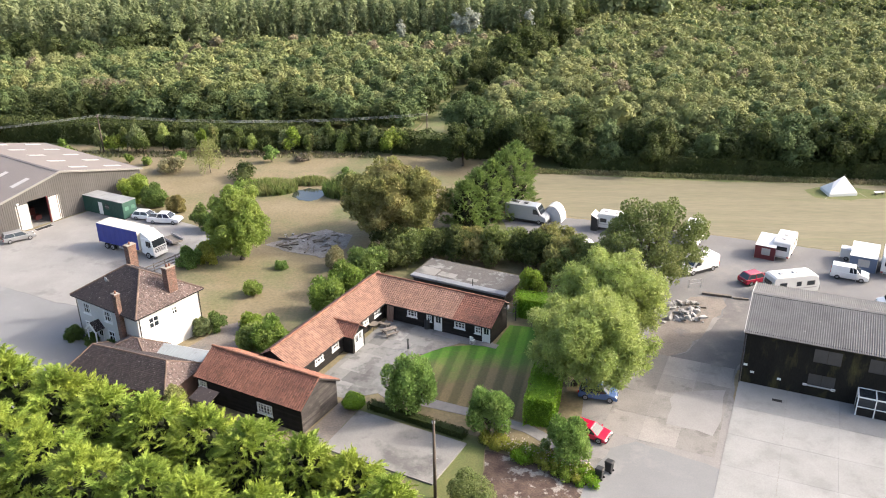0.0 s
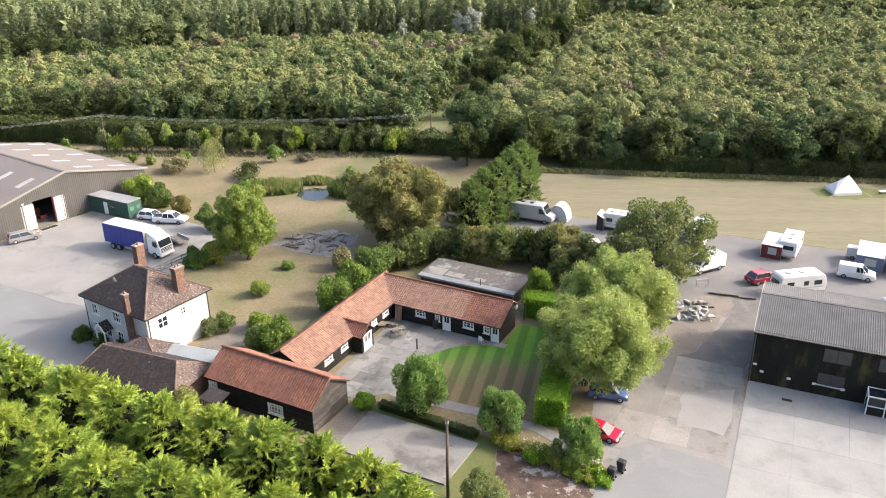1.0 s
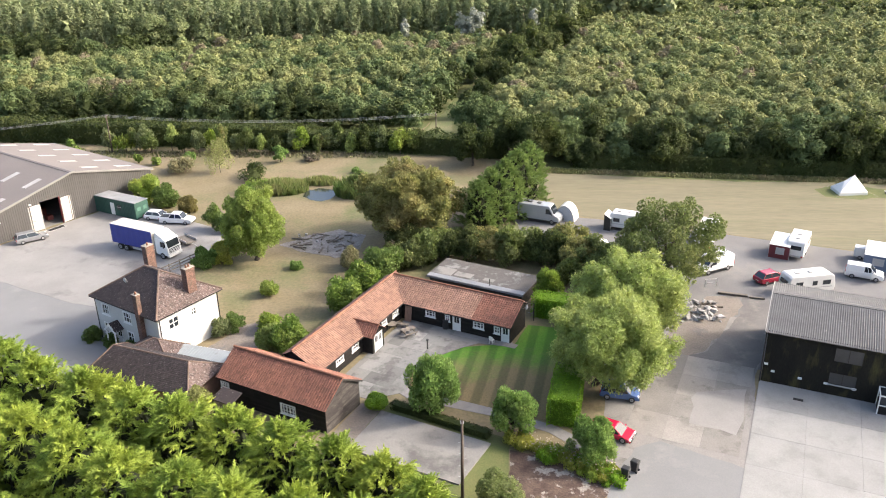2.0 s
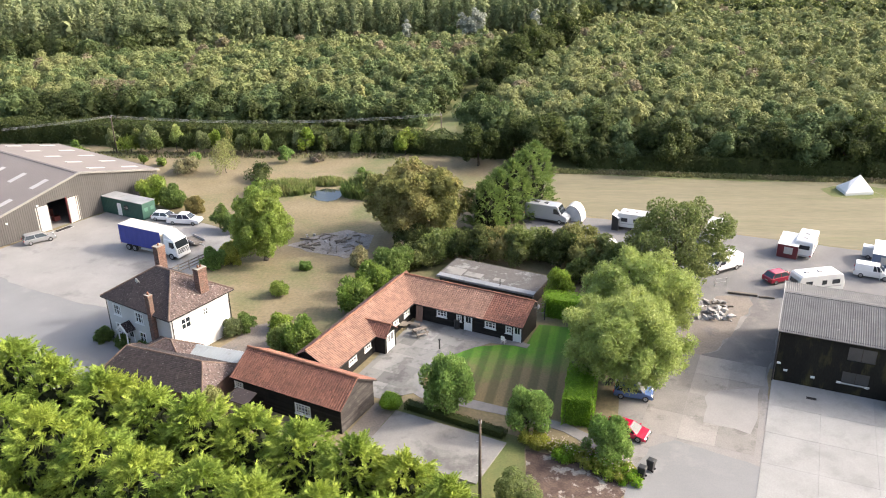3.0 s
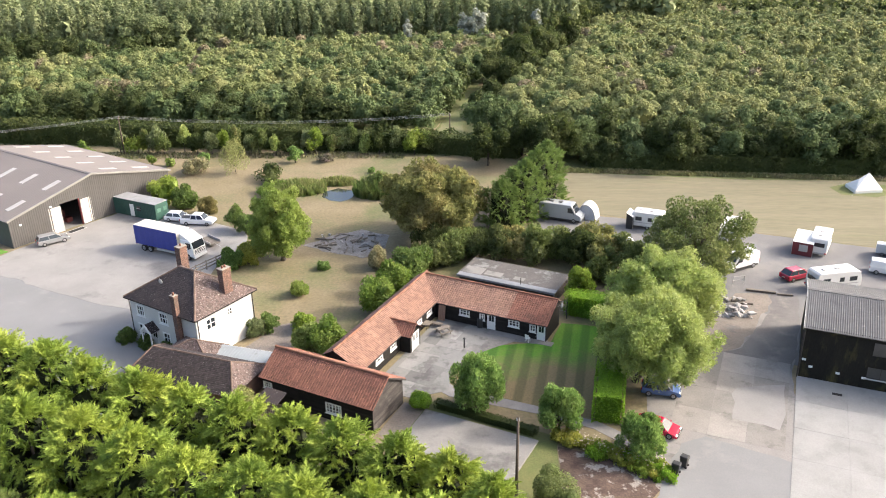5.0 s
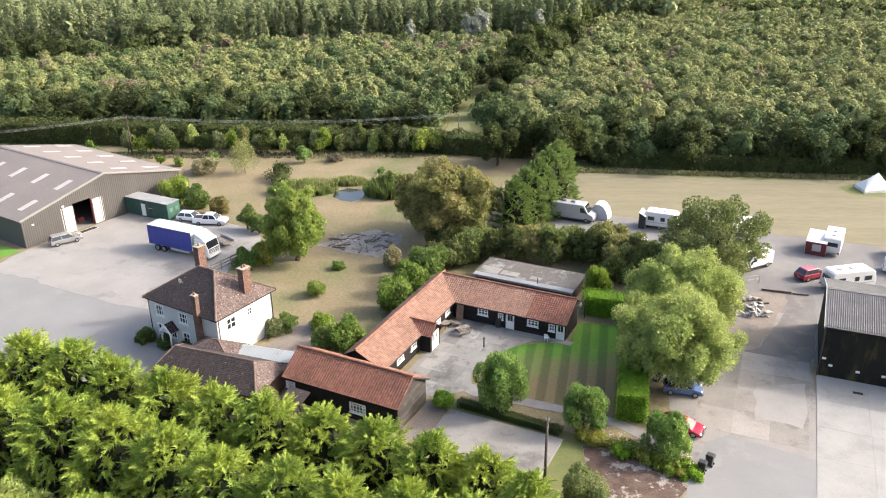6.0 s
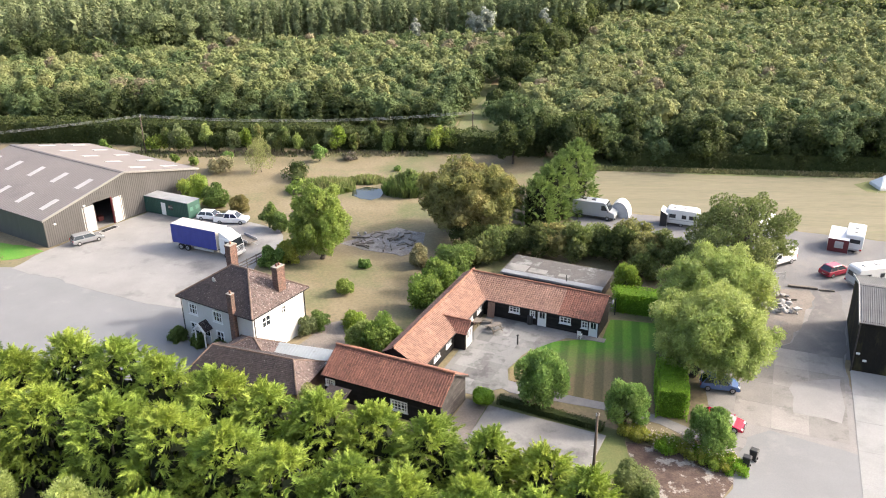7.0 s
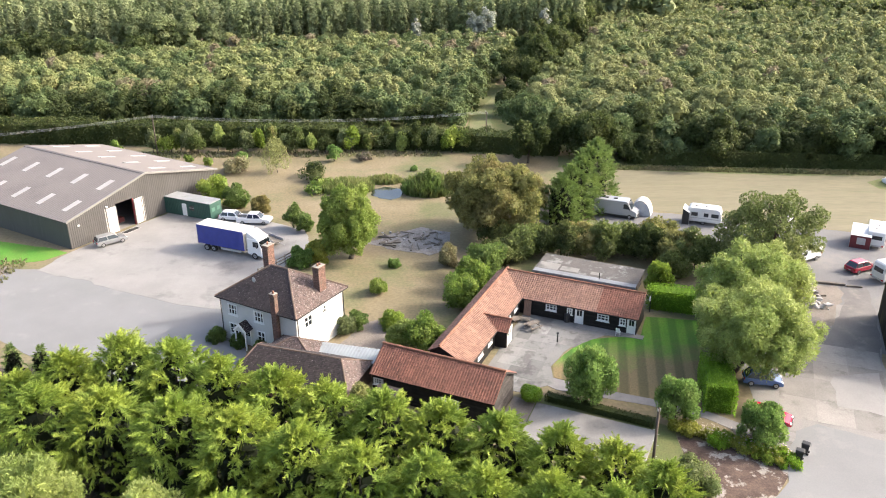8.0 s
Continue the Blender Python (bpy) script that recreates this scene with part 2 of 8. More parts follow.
M_PANTILE = mat("faded_orange_clay_pantiles", (0.265, 0.15, 0.108), (0.215, 0.12, 0.084), 0.85, scale=0.5, fine=10.0, grain=0.1, bump=0.2, island=0.2, stain=(0.15, 0.09, 0.066), stain_scale=0.35, stain_at=0.55, stain_soft=0.2)
M_PANTILE_OLD = mat("dark_clay_pantiles", (0.203, 0.0863, 0.0562), (0.158, 0.066, 0.045), 0.85, scale=0.6, fine=10.0, grain=0.1, bump=0.2, island=0.22, stain=(0.0938, 0.0525, 0.039), stain_scale=0.4, stain_at=0.55, stain_soft=0.2)
M_BROWNTILE = mat("brown_plain_tiles", (0.036, 0.026, 0.026), (0.026, 0.02, 0.021), 0.9, scale=0.8, fine=9.0, grain=0.2, bump=0.3, island=0.4, stain=(0.2, 0.185, 0.178), stain_scale=6.5, stain_at=0.63, stain_soft=0.04)
M_BROWNTILE_PALE = mat("lichened_brown_tiles", (0.105, 0.074, 0.066), (0.08, 0.057, 0.052), 0.9, scale=0.8, fine=9.0, grain=0.15, bump=0.3, island=0.35, stain=(0.26, 0.235, 0.215), stain_scale=6.0, stain_at=0.58, stain_soft=0.05)
M_RIDGE = mat("clay_ridge_tiles", (0.203, 0.0863, 0.0488), (0.15, 0.0675, 0.0413), 0.8, island=0.2, fine=10.0)
M_RIDGE_BROWN = mat("brown_ridge_tiles", (0.128, 0.0863, 0.0675), (0.0975, 0.0675, 0.0525), 0.85, island=0.25, fine=10.0)
M_RENDER = mat("white_painted_render", (0.5, 0.495, 0.478), (0.455, 0.45, 0.433), 0.88, scale=0.5, fine=15.0, grain=0.05, bump=0.08, stain=(0.36, 0.355, 0.335), stain_scale=0.5, stain_at=0.6)
M_BRICK = mat("weathered_orange_brick", (0.158, 0.088, 0.066), (0.118, 0.07, 0.055), 0.9, scale=1.2, fine=12.0, grain=0.15, bump=0.2, island=0.3, stain=(0.105, 0.075, 0.06), stain_scale=0.9, stain_at=0.52)
M_MORTAR = mat("lime_mortar", (0.27, 0.24, 0.203), (0.225, 0.203, 0.173), 0.95, scale=2.0)
M_BLACKBOARD = mat("black_tarred_boards", (0.0105, 0.00938, 0.00863), (0.0165, 0.0142, 0.0128), 0.85, spec=0.25, scale=1.5, fine=14.0, grain=0.25, bump=0.2, island=0.35)
M_GREYBOARD = mat("weathered_dark_boards", (0.046, 0.039, 0.035), (0.028, 0.024, 0.022), 0.9, scale=1.0, fine=10.0, grain=0.3, bump=0.3, island=0.45, stain=(0.075, 0.066, 0.06), stain_scale=0.9, stain_at=0.55, stretch=(1, 1, 4))
M_WHITE = mat("white_gloss_paint", (0.688, 0.688, 0.671), (0.654, 0.654, 0.636), 0.4, grain=0.02, bump=0.0)
M_GLASS = glass_mat("window_glass")
M_DARK = mat("dark_interior", (0.009, 0.009, 0.009), (0.015, 0.0135, 0.012), 0.9, bump=0.0)
M_SHEET = mat("weathered_grey_corrugated_sheet", (0.122, 0.12, 0.118), (0.09, 0.089, 0.088), 0.9, scale=0.5, fine=6.0, grain=0.14, bump=0.1, stain=(0.2, 0.198, 0.19), stain_scale=1.6, stain_at=0.66, stain_soft=0.06)
M_SHEDWALL = mat("black_painted_shed_wall", (0.0105, 0.00975, 0.00825), (0.016, 0.0145, 0.011), 0.9, spec=0.2, scale=0.5, fine=6.0, grain=0.2, bump=0.15, stain=(0.055, 0.05, 0.02), stain_scale=0.45, stain_at=0.5, stain_soft=0.16, stretch=(1.6, 1.6, 0.5))
M_BROWNSHEET = mat("grey_brown_steel_cladding", (0.077, 0.073, 0.071), (0.066, 0.062, 0.06), 0.6, metal=0.0, scale=0.3, fine=5.0, grain=0.08, bump=0.03, stain=(0.1, 0.094, 0.088), stain_scale=0.5, stain_at=0.58, stretch=(1.5, 1.5, 0.25))
M_BROWNROOF = mat("brown_grey_roof_sheet", (0.145, 0.128, 0.12), (0.13, 0.115, 0.108), 0.7, scale=0.2, fine=5.0, grain=0.06, bump=0.03, stain=(0.11, 0.098, 0.093), stain_scale=0.12, stain_at=0.58)
M_SKYLIGHT = mat("translucent_rooflight", (0.35, 0.34, 0.32), (0.3, 0.292, 0.275), 0.5, grain=0.03, bump=0.0)
M_TRIM = mat("pale_metal_trim", (0.35, 0.345, 0.335), (0.31, 0.305, 0.297), 0.5, bump=0.0)
M_VERGETRIM = mat("dull_verge_trim", (0.21, 0.2, 0.19), (0.18, 0.172, 0.165), 0.6, bump=0.0)
M_CABLE = mat("pale_cable_sheath", (0.42, 0.42, 0.41), (0.36, 0.36, 0.35), 0.5, bump=0.0)
M_CABINROOF = mat("pale_cabin_roof", (0.23, 0.235, 0.24), (0.18, 0.185, 0.19), 0.7, scale=0.6, fine=6.0, grain=0.08, bump=0.05, stain=(0.12, 0.12, 0.118), stain_scale=0.7, stain_at=0.58)
M_FELT = mat("grey_felt_roof", (0.105, 0.096, 0.088), (0.07, 0.064, 0.06), 0.95, scale=0.5, fine=8.0, grain=0.25, bump=0.3, stain=(0.19, 0.187, 0.18), stain_scale=0.5, stain_at=0.54, stain_soft=0.12)
M_POLYCARB = mat("pale_plastic_roof_sheet", (0.24, 0.262, 0.272), (0.205, 0.226, 0.236), 0.45, grain=0.06, bump=0.0, stain=(0.165, 0.173, 0.172), stain_scale=0.8)
M_WOOD = mat("weathered_grey_timber", (0.165, 0.143, 0.12), (0.12, 0.101, 0.0825), 0.9, scale=2.0, fine=14.0, grain=0.2, island=0.25)
M_BARK = mat("grey_brown_bark", (0.0825, 0.0675, 0.0525), (0.0525, 0.0435, 0.0338), 0.95, scale=2.0, fine=9.0, grain=0.3, bump=0.6)
M_POLE = mat("creosoted_pole", (0.09, 0.0675, 0.0525), (0.0638, 0.0488, 0.0375), 0.9, scale=2.0, fine=14.0, grain=0.2)
M_WATER = glass_mat("pond_water", (0.03, 0.035, 0.03))
M_STONE = mat("broken_grey_stone", (0.31, 0.3, 0.29), (0.235, 0.228, 0.22), 0.95, scale=1.0, fine=7.0, grain=0.2, bump=0.4, island=0.3)

L_FOREST = leaf_mat("plantation_leaves", (0.2, 0.228, 0.087), (0.168, 0.197, 0.074), clump=0.15, spread=0.12, sheer=0.3, rough=0.85)
L_OLIVE = leaf_mat("olive_plantation_leaves", (0.236, 0.247, 0.098), (0.205, 0.222, 0.087), clump=0.15, spread=0.12, sheer=0.3, rough=0.85)
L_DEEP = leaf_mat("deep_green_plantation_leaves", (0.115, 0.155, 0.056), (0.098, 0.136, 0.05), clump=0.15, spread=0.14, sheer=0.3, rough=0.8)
L_RUST = leaf_mat("reddish_plantation_leaves", (0.225, 0.185, 0.118), (0.215, 0.195, 0.105), clump=0.3, spread=0.16, sheer=0.3, rough=0.8)
# Near black: the shade between conifer sprays is painted into their inner growth.
L_INNER = leaf_mat("shade_dark_inner_growth", (0.014, 0.02, 0.007), (0.02, 0.025, 0.009), sheer=0.15, rough=0.95)
L_CLUMP = leaf_mat("pale_green_clump_leaves", (0.185, 0.22, 0.095), (0.155, 0.192, 0.08), (0.21, 0.24, 0.108), spread=0.18, sheer=0.4, rough=0.8)
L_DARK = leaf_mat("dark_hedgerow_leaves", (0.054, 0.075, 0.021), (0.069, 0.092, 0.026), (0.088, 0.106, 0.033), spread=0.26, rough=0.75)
L_POPLAR = leaf_mat("poplar_leaves", (0.235, 0.265, 0.13), (0.2, 0.235, 0.11), spread=0.18, sheer=0.35, rough=0.8)
L_POPLAR_DEEP = leaf_mat("deeper_poplar_leaves", (0.165, 0.2, 0.09), (0.14, 0.175, 0.075), spread=0.18, sheer=0.35, rough=0.8)
L_SILVER = leaf_mat("silver_leaves", (0.34, 0.36, 0.3), (0.28, 0.3, 0.24), spread=0.2, sheer=0.35)
L_LEY = leaf_mat("leylandii_sprays", (0.235, 0.315, 0.046), (0.17, 0.245, 0.038), (0.285, 0.345, 0.05), clump=0.7, spread=0.22, sheer=0.3, rough=0.7)
L_WILLOW = leaf_mat("pale_willow_leaves", (0.285, 0.35, 0.1), (0.235, 0.3, 0.082), (0.32, 0.37, 0.115), clump=0.4, spread=0.2, sheer=0.5)
L_GREEN = leaf_mat("fresh_green_leaves", (0.175, 0.255, 0.047), (0.13, 0.205, 0.04), (0.22, 0.285, 0.063), spread=0.25)
L_LIME = leaf_mat("lime_green_leaves", (0.23, 0.31, 0.048), (0.185, 0.265, 0.04), (0.27, 0.325, 0.065), spread=0.25)
L_GARDEN = leaf_mat("bright_garden_tree_leaves", (0.25, 0.325, 0.07), (0.2, 0.275, 0.058), (0.285, 0.34, 0.085), spread=0.22)
L_OAK = leaf_mat("olive_brown_oak_leaves", (0.225, 0.225, 0.078), (0.185, 0.195, 0.066), (0.24, 0.21, 0.083), spread=0.25, rough=0.7)
L_ASH = leaf_mat("ash_leaves", (0.15, 0.185, 0.055), (0.115, 0.155, 0.046), (0.185, 0.21, 0.075), spread=0.3)
L_CONIFER = leaf_mat("dark_cypress_leaves", (0.115, 0.175, 0.046), (0.145, 0.205, 0.052), spread=0.24)
L_BAY = leaf_mat("glossy_dark_leaves", (0.165, 0.265, 0.066), (0.225, 0.32, 0.092), (0.135, 0.225, 0.055), spread=0.3, rough=0.62)
L_HEDGE = leaf_mat("bright_clipped_hedge_leaves", (0.2, 0.34, 0.028), (0.15, 0.28, 0.024), spread=0.3)
L_YELLOW = leaf_mat("yellow_green_leaves", (0.34, 0.345, 0.07), (0.28, 0.315, 0.055), spread=0.25)
L_REED = leaf_mat("reed_blades", (0.165, 0.215, 0.06), (0.225, 0.225, 0.09), (0.12, 0.175, 0.045), clump=0.7, spread=0.3)
L_STRAW = leaf_mat("dry_grass_blades", (0.312, 0.3, 0.171), (0.266, 0.232, 0.122), (0.217, 0.215, 0.0975), spread=0.25)
L_TUSSOCK = leaf_mat("tussock_blades", (0.21, 0.2, 0.1), (0.15, 0.165, 0.07), (0.25, 0.215, 0.13), clump=0.3, spread=0.25)
L_PALE = leaf_mat("pale_yellow_willow_leaves", (0.3, 0.31, 0.12), (0.25, 0.265, 0.1), spread=0.25)


# ---------------------------------------------------------------- the ground and its surfaces
def patch(name, pts, z, material, label, step=1.2, wob=0.25, seed=1, parent=None):
    """A surface lying on the ground with an uneven edge."""
    out = []
    n = len(pts)
    for i in range(n):
        a, b = Vector(pts[i]), Vector(pts[(i + 1) % n])
        k = max(1, int((b - a).length / step))
        for j in range(k):
            p = a.lerp(b, j / k)
            w = wob * (noise.noise((p.x * 0.45 + seed * 7.1, p.y * 0.45, seed)) + 0.5 * noise.noise((p.x * 1.7, p.y * 1.7, seed)))
            q = (b - a).normalized()
            out.append((p.x - q.y * w, p.y + q.x * w))
    g = Geo()
    m = len(out)
    g.add([(x, y, z) for x, y in out] + [(x, y, -0.3) for x, y in out], [tuple(range(m))] + [(i, i + m, (i + 1) % m + m, (i + 1) % m) for i in range(m)])
    ob = part(name, g, material, parent)
    bm = bmesh.new()
    bm.from_mesh(ob.data)
    bmesh.ops.triangulate(bm, faces=[f for f in bm.faces if len(f.verts) > 4])
    bmesh.ops.recalc_face_normals(bm, faces=bm.faces)
    bm.to_mesh(ob.data)
    bm.free()
    return tagged(ob, label, name.replace("_", " "), kind="structure")


def ground():
    g = Geo()
    xs = [-2500, -1200, -600] + list(range(-300, 301, 20)) + [600, 1200, 2500]
    ys = [-2500, -1200, -500, -200] + list(range(-60, 521, 20)) + [900, 1600, 2600]
    vs = [(x, y, 0.0 if -140 < x < 140 and 20 < y < 200 else -0.05 + 0.25 * noise.noise((x * 0.01, y * 0.01, 3))) for y in ys for x in xs]
    w = len(xs)
    g.add(vs, [(j * w + i, j * w + i + 1, (j + 1) * w + i + 1, (j + 1) * w + i) for j in range(len(ys) - 1) for i in range(w - 1)])
    tagged(part("ground", g, M_GRASS, smooth=True), "dry tan and green meadow grass", "ground", kind="structure")


ground()
patch("field", [(3, 118.5), (7, 118), (20, 114.5), (32.3, 110), (48.3, 104.3), (78, 93), (130, 74), (130, 122), (75, 130.6), (56, 133), (41, 133.3), (22, 135.8), (9, 137.8), (1, 139)], 0.012, M_FIELD, "mown dry tan field with faint stripes", wob=0.3)
patch("caravan_park", [(3, 117), (7, 117.3), (20, 114), (32.3, 109.6), (48.3, 104), (78, 93), (130, 74), (130, 40), (45, 66), (27, 73), (21, 80), (22, 90), (12, 103), (4, 109)], 0.02, M_GRAVEL, "grey compacted gravel of the caravan park", wob=0.3, seed=2)
patch("worn_yard", [(9.6, 55.5), (10.4, 62), (11.5, 74), (16, 84), (20, 90), (31, 82), (28, 75), (26, 70.5), (22.5, 56), (12, 55)], 0.026, M_CONC_DARK, "worn stained concrete between the willow and the shed", wob=0.3, seed=22)
patch("dirt_track", [(19.2, 80), (22.5, 85), (25.8, 89.5), (29.8, 89.8), (28.2, 85), (24.6, 79.6), (22.5, 76.6), (19.6, 75), (17.6, 76)], 0.032, M_DIRT, "bare pinkish earth track with puddle stains", wob=0.6, seed=3)
patch("stained_yard", [(24.8, 79.4), (28.4, 84.8), (30.2, 89.6), (33.2, 89), (31, 82), (28, 75), (26.6, 72.4), (23.4, 74), (20.6, 75.4), (22.8, 76.4)], 0.03, mat("dark_mottled_concrete", (0.128, 0.12, 0.116), (0.098, 0.092, 0.09), 0.85, scale=0.35, fine=8.0, grain=0.14, bump=0.15, stain=(0.16, 0.145, 0.132), stain_scale=0.4, stain_at=0.54), "dark mottled grey concrete along the shed gable", wob=0.5, seed=23)
patch("yard_asphalt", [(9.2, 52.5), (12.6, 59.5), (15, 60.5), (21.5, 57), (24, 40), (24, 28), (0, 28), (4, 44), (7.3, 50.3)], 0.04, M_ASPHALT, "smooth grey asphalt drive", wob=0.3, seed=4)
patch("road", [(-110, 92), (-88, 90), (-77, 96), (-64, 95), (-49, 88), (-43, 80), (-38, 66), (-40, 60), (-50, 66), (-58, 70.5), (-62, 72), (-69, 77), (-90, 76), (-120, 74)], 0.02, M_ASPHALT, "smooth grey asphalt road", wob=0.25, seed=5)
patch("warehouse_yard", [(-71.6, 101.5), (-73.5, 95.4), (-70.2, 93.6), (-66, 92.6), (-64, 91), (-60.3, 89.2), (-53.5, 86.2), (-47.6, 84.2), (-44.2, 84), (-41.2, 86), (-40.6, 97), (-38.6, 104), (-40, 109.5), (-50, 114.5), (-58, 121), (-62, 118)], 0.032, M_CONC, "pale worn concrete yard", wob=0.35, seed=6)
patch("fresh_grass", [(-104, 112), (-74, 102.5), (-71.9, 101.2), (-74, 98.6), (-80, 97), (-104, 100)], 0.034, M_FRESH, "bright green mown grass strip", wob=0.3, seed=7)
patch("earth_bank", [(-100, 99), (-82, 98), (-77, 96.5), (-76.5, 94.5), (-84, 91), (-100, 92)], 0.03, M_DIRT, "bare earth and dry grass bank", wob=0.6, seed=8)
patch("garden_path", [(-13, 71), (-8.3, 66.4), (0.3, 63.6), (5.2, 61.4), (7.5, 59.2), (12, 57.8), (12.4, 59.2), (8, 60.6), (5.6, 62.6), (0.6, 64.8), (-6, 67.4)], 0.03, M_PATH, "grey garden path of worn slabs", wob=0.1, seed=9)
patch("lawn", [(-8.3, 70.6), (-6.6, 73.2), (-3.4, 76.4), (0.8, 77), (2.2, 76.6), (4, 81.5), (10, 80.5), (8.2, 72), (6.4, 62.8), (0.3, 64.8), (-5, 67.2), (-8.2, 68.6)], 0.028, M_LAWN, "striped lawn, green near the range and dry tan by the path", wob=0.12, seed=10)
patch("verge", [(-13.6, 60.2), (-12.8, 58), (-4, 53.8), (-1, 48), (1.4, 51), (1.6, 58.7), (1.9, 60), (-3, 62.6), (-10, 65.5), (-11.5, 64.5)], 0.01, M_VERGE, "rough grass verge round the slab", wob=0.2, seed=11)
patch("flower_bed_soil", [(1.7, 58.8), (6, 57.2), (10.5, 55), (10.2, 54), (9, 52.4), (7.2, 50.4), (4, 44), (0.5, 46), (1.4, 52)], 0.034, M_SOIL, "dug brown soil strewn with pale rubble", wob=0.3, seed=12)
patch("barn_strip", [(-14.6, 60.2), (-12.6, 65.3), (-10.6, 64.2), (-12.7, 58.4)], 0.016, M_DIRT, "bare earth strip beside the barn", wob=0.2, seed=13)
patch("house_gravel", [(-33, 71.5), (-28.5, 80.5), (-26.6, 81.5), (-22.5, 78), (-25.5, 70.5), (-29, 68.5)], 0.02, M_DIRT, "trodden earth path behind the house", wob=0.3, seed=14)
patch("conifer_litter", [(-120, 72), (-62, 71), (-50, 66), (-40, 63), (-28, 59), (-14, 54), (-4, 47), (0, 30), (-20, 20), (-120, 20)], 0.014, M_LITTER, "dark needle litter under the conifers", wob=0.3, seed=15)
patch("ride", [(-16.5, 156), (-9.4, 157), (-9.4, 174), (-8.3, 183), (-4.9, 201), (-5.9, 204), (-10, 188.6), (-13, 177.7), (-15.2, 163)], 0.02, M_RIDE, "straw and green grass ride between the woods", wob=0.5, seed=16)
patch("ride_verge", [(-30, 150.5), (0, 146), (6, 152), (-4, 210), (-9, 212), (-16, 160), (-40, 158), (-150, 168), (-150, 160), (-62, 153)], 0.008, M_VERGE, "rough green grass below the woods", wob=0.5, seed=18)
patch("wood_verge", [(1, 139), (9, 137.6), (22, 135.6), (41, 133.1), (56, 132.8), (75, 130.4), (130, 121.8), (130, 131), (62, 140), (30, 144), (10, 148), (2, 146)], 0.009, M_VERGE, "rough green grass bank below the wood", wob=0.4, seed=19)
patch("burnt_patch", [(-30.5, 104), (-27, 107.5), (-23, 110), (-18.5, 108), (-18.5, 103), (-21.5, 99.6), (-26, 101.5)], 0.02, mat("ash_and_rubble", (0.16, 0.143, 0.128), (0.215, 0.203, 0.19), 0.95, scale=0.7, fine=4.0, grain=0.3, bump=0.6, stain=(0.09, 0.08, 0.07), stain_scale=0.6, stain_at=0.52), "grey ash and rubble patch on the grass", wob=0.6, seed=17)


# ---------------------------------------------------------------- parts of buildings
def wall(g, x0, x1, y, thick, z0, z1, holes=()):
    """A wall along x at y (its outer face), thick towards +y, in one piece, with openings (xa, xb, za, zb) right through."""
    xs = sorted({x0, x1, *[h[0] for h in holes], *[h[1] for h in holes]})
    zs = sorted({z0, z1, *[h[2] for h in holes], *[h[3] for h in holes]})
    nx, nz = len(xs), len(zs)
    vs = [(x, y + k * thick, z) for k in (0, 1) for z in zs for x in xs]

    def full(i, k):
        if not (0 <= i < nx - 1 and 0 <= k < nz - 1):
            return False
        mx, mz = (xs[i] + xs[i + 1]) / 2, (zs[k] + zs[k + 1]) / 2
        return not any(h[0] < mx < h[1] and h[2] < mz < h[3] for h in holes)

    o = nx * nz
    fs = []
    for i in range(nx - 1):
        for k in range(nz - 1):
            if not full(i, k):
                continue
            a, b, c, d = k * nx + i, k * nx + i + 1, (k + 1) * nx + i + 1, (k + 1) * nx + i
            fs += [(a, b, c, d), (d + o, c + o, b + o, a + o)]
            for di, dk, p, q in ((0, -1, a, b), (1, 0, b, c), (0, 1, c, d), (-1, 0, d, a)):
                if not full(i + di, k + dk):
                    fs.append((q, p, p + o, q + o))
    used = sorted({v for f in fs for v in f})
    at = {v: n for n, v in enumerate(used)}
    return g.add([vs[v] for v in used], [tuple(at[v] for v in f) for f in fs])


def moved(g, m):
    g.v = [tuple(m @ Vector(p)) for p in g.v]
    return g


def boards(x0, x1, y, z0, z1, h=0.2, holes=(), out=0.03, rnd=None):
    """Lapped boards on a wall that faces -y, cut round its openings."""
    rnd = rnd or random.Random(3)
    g = Geo()
    z = z0
    while z < z1 - 0.03:
        zt = min(z + h, z1)
        cuts = [(x0, x1)]
        for a, b, c, d in holes:
            if c < zt - 0.02 and d > z + 0.02:
                cuts = [p for q in cuts for p in ((q[0], min(a, q[1])), (max(b, q[0]), q[1])) if p[1] - p[0] > 0.02]
        for a, b in cuts:
            k = max(1, round((b - a) / 3.6))
            for i in range(k):
                s, e = a + (b - a) * i / k, a + (b - a) * (i + 1) / k - 0.006
                o = out + rnd.uniform(0, 0.008)
                g.add([(s, y - o, z), (e, y - o, z), (e, y - 0.008, zt), (s, y - 0.008, zt), (s, y, z), (e, y, z)], [(0, 1, 2, 3), (4, 5, 1, 0)])
        z = zt
    return g


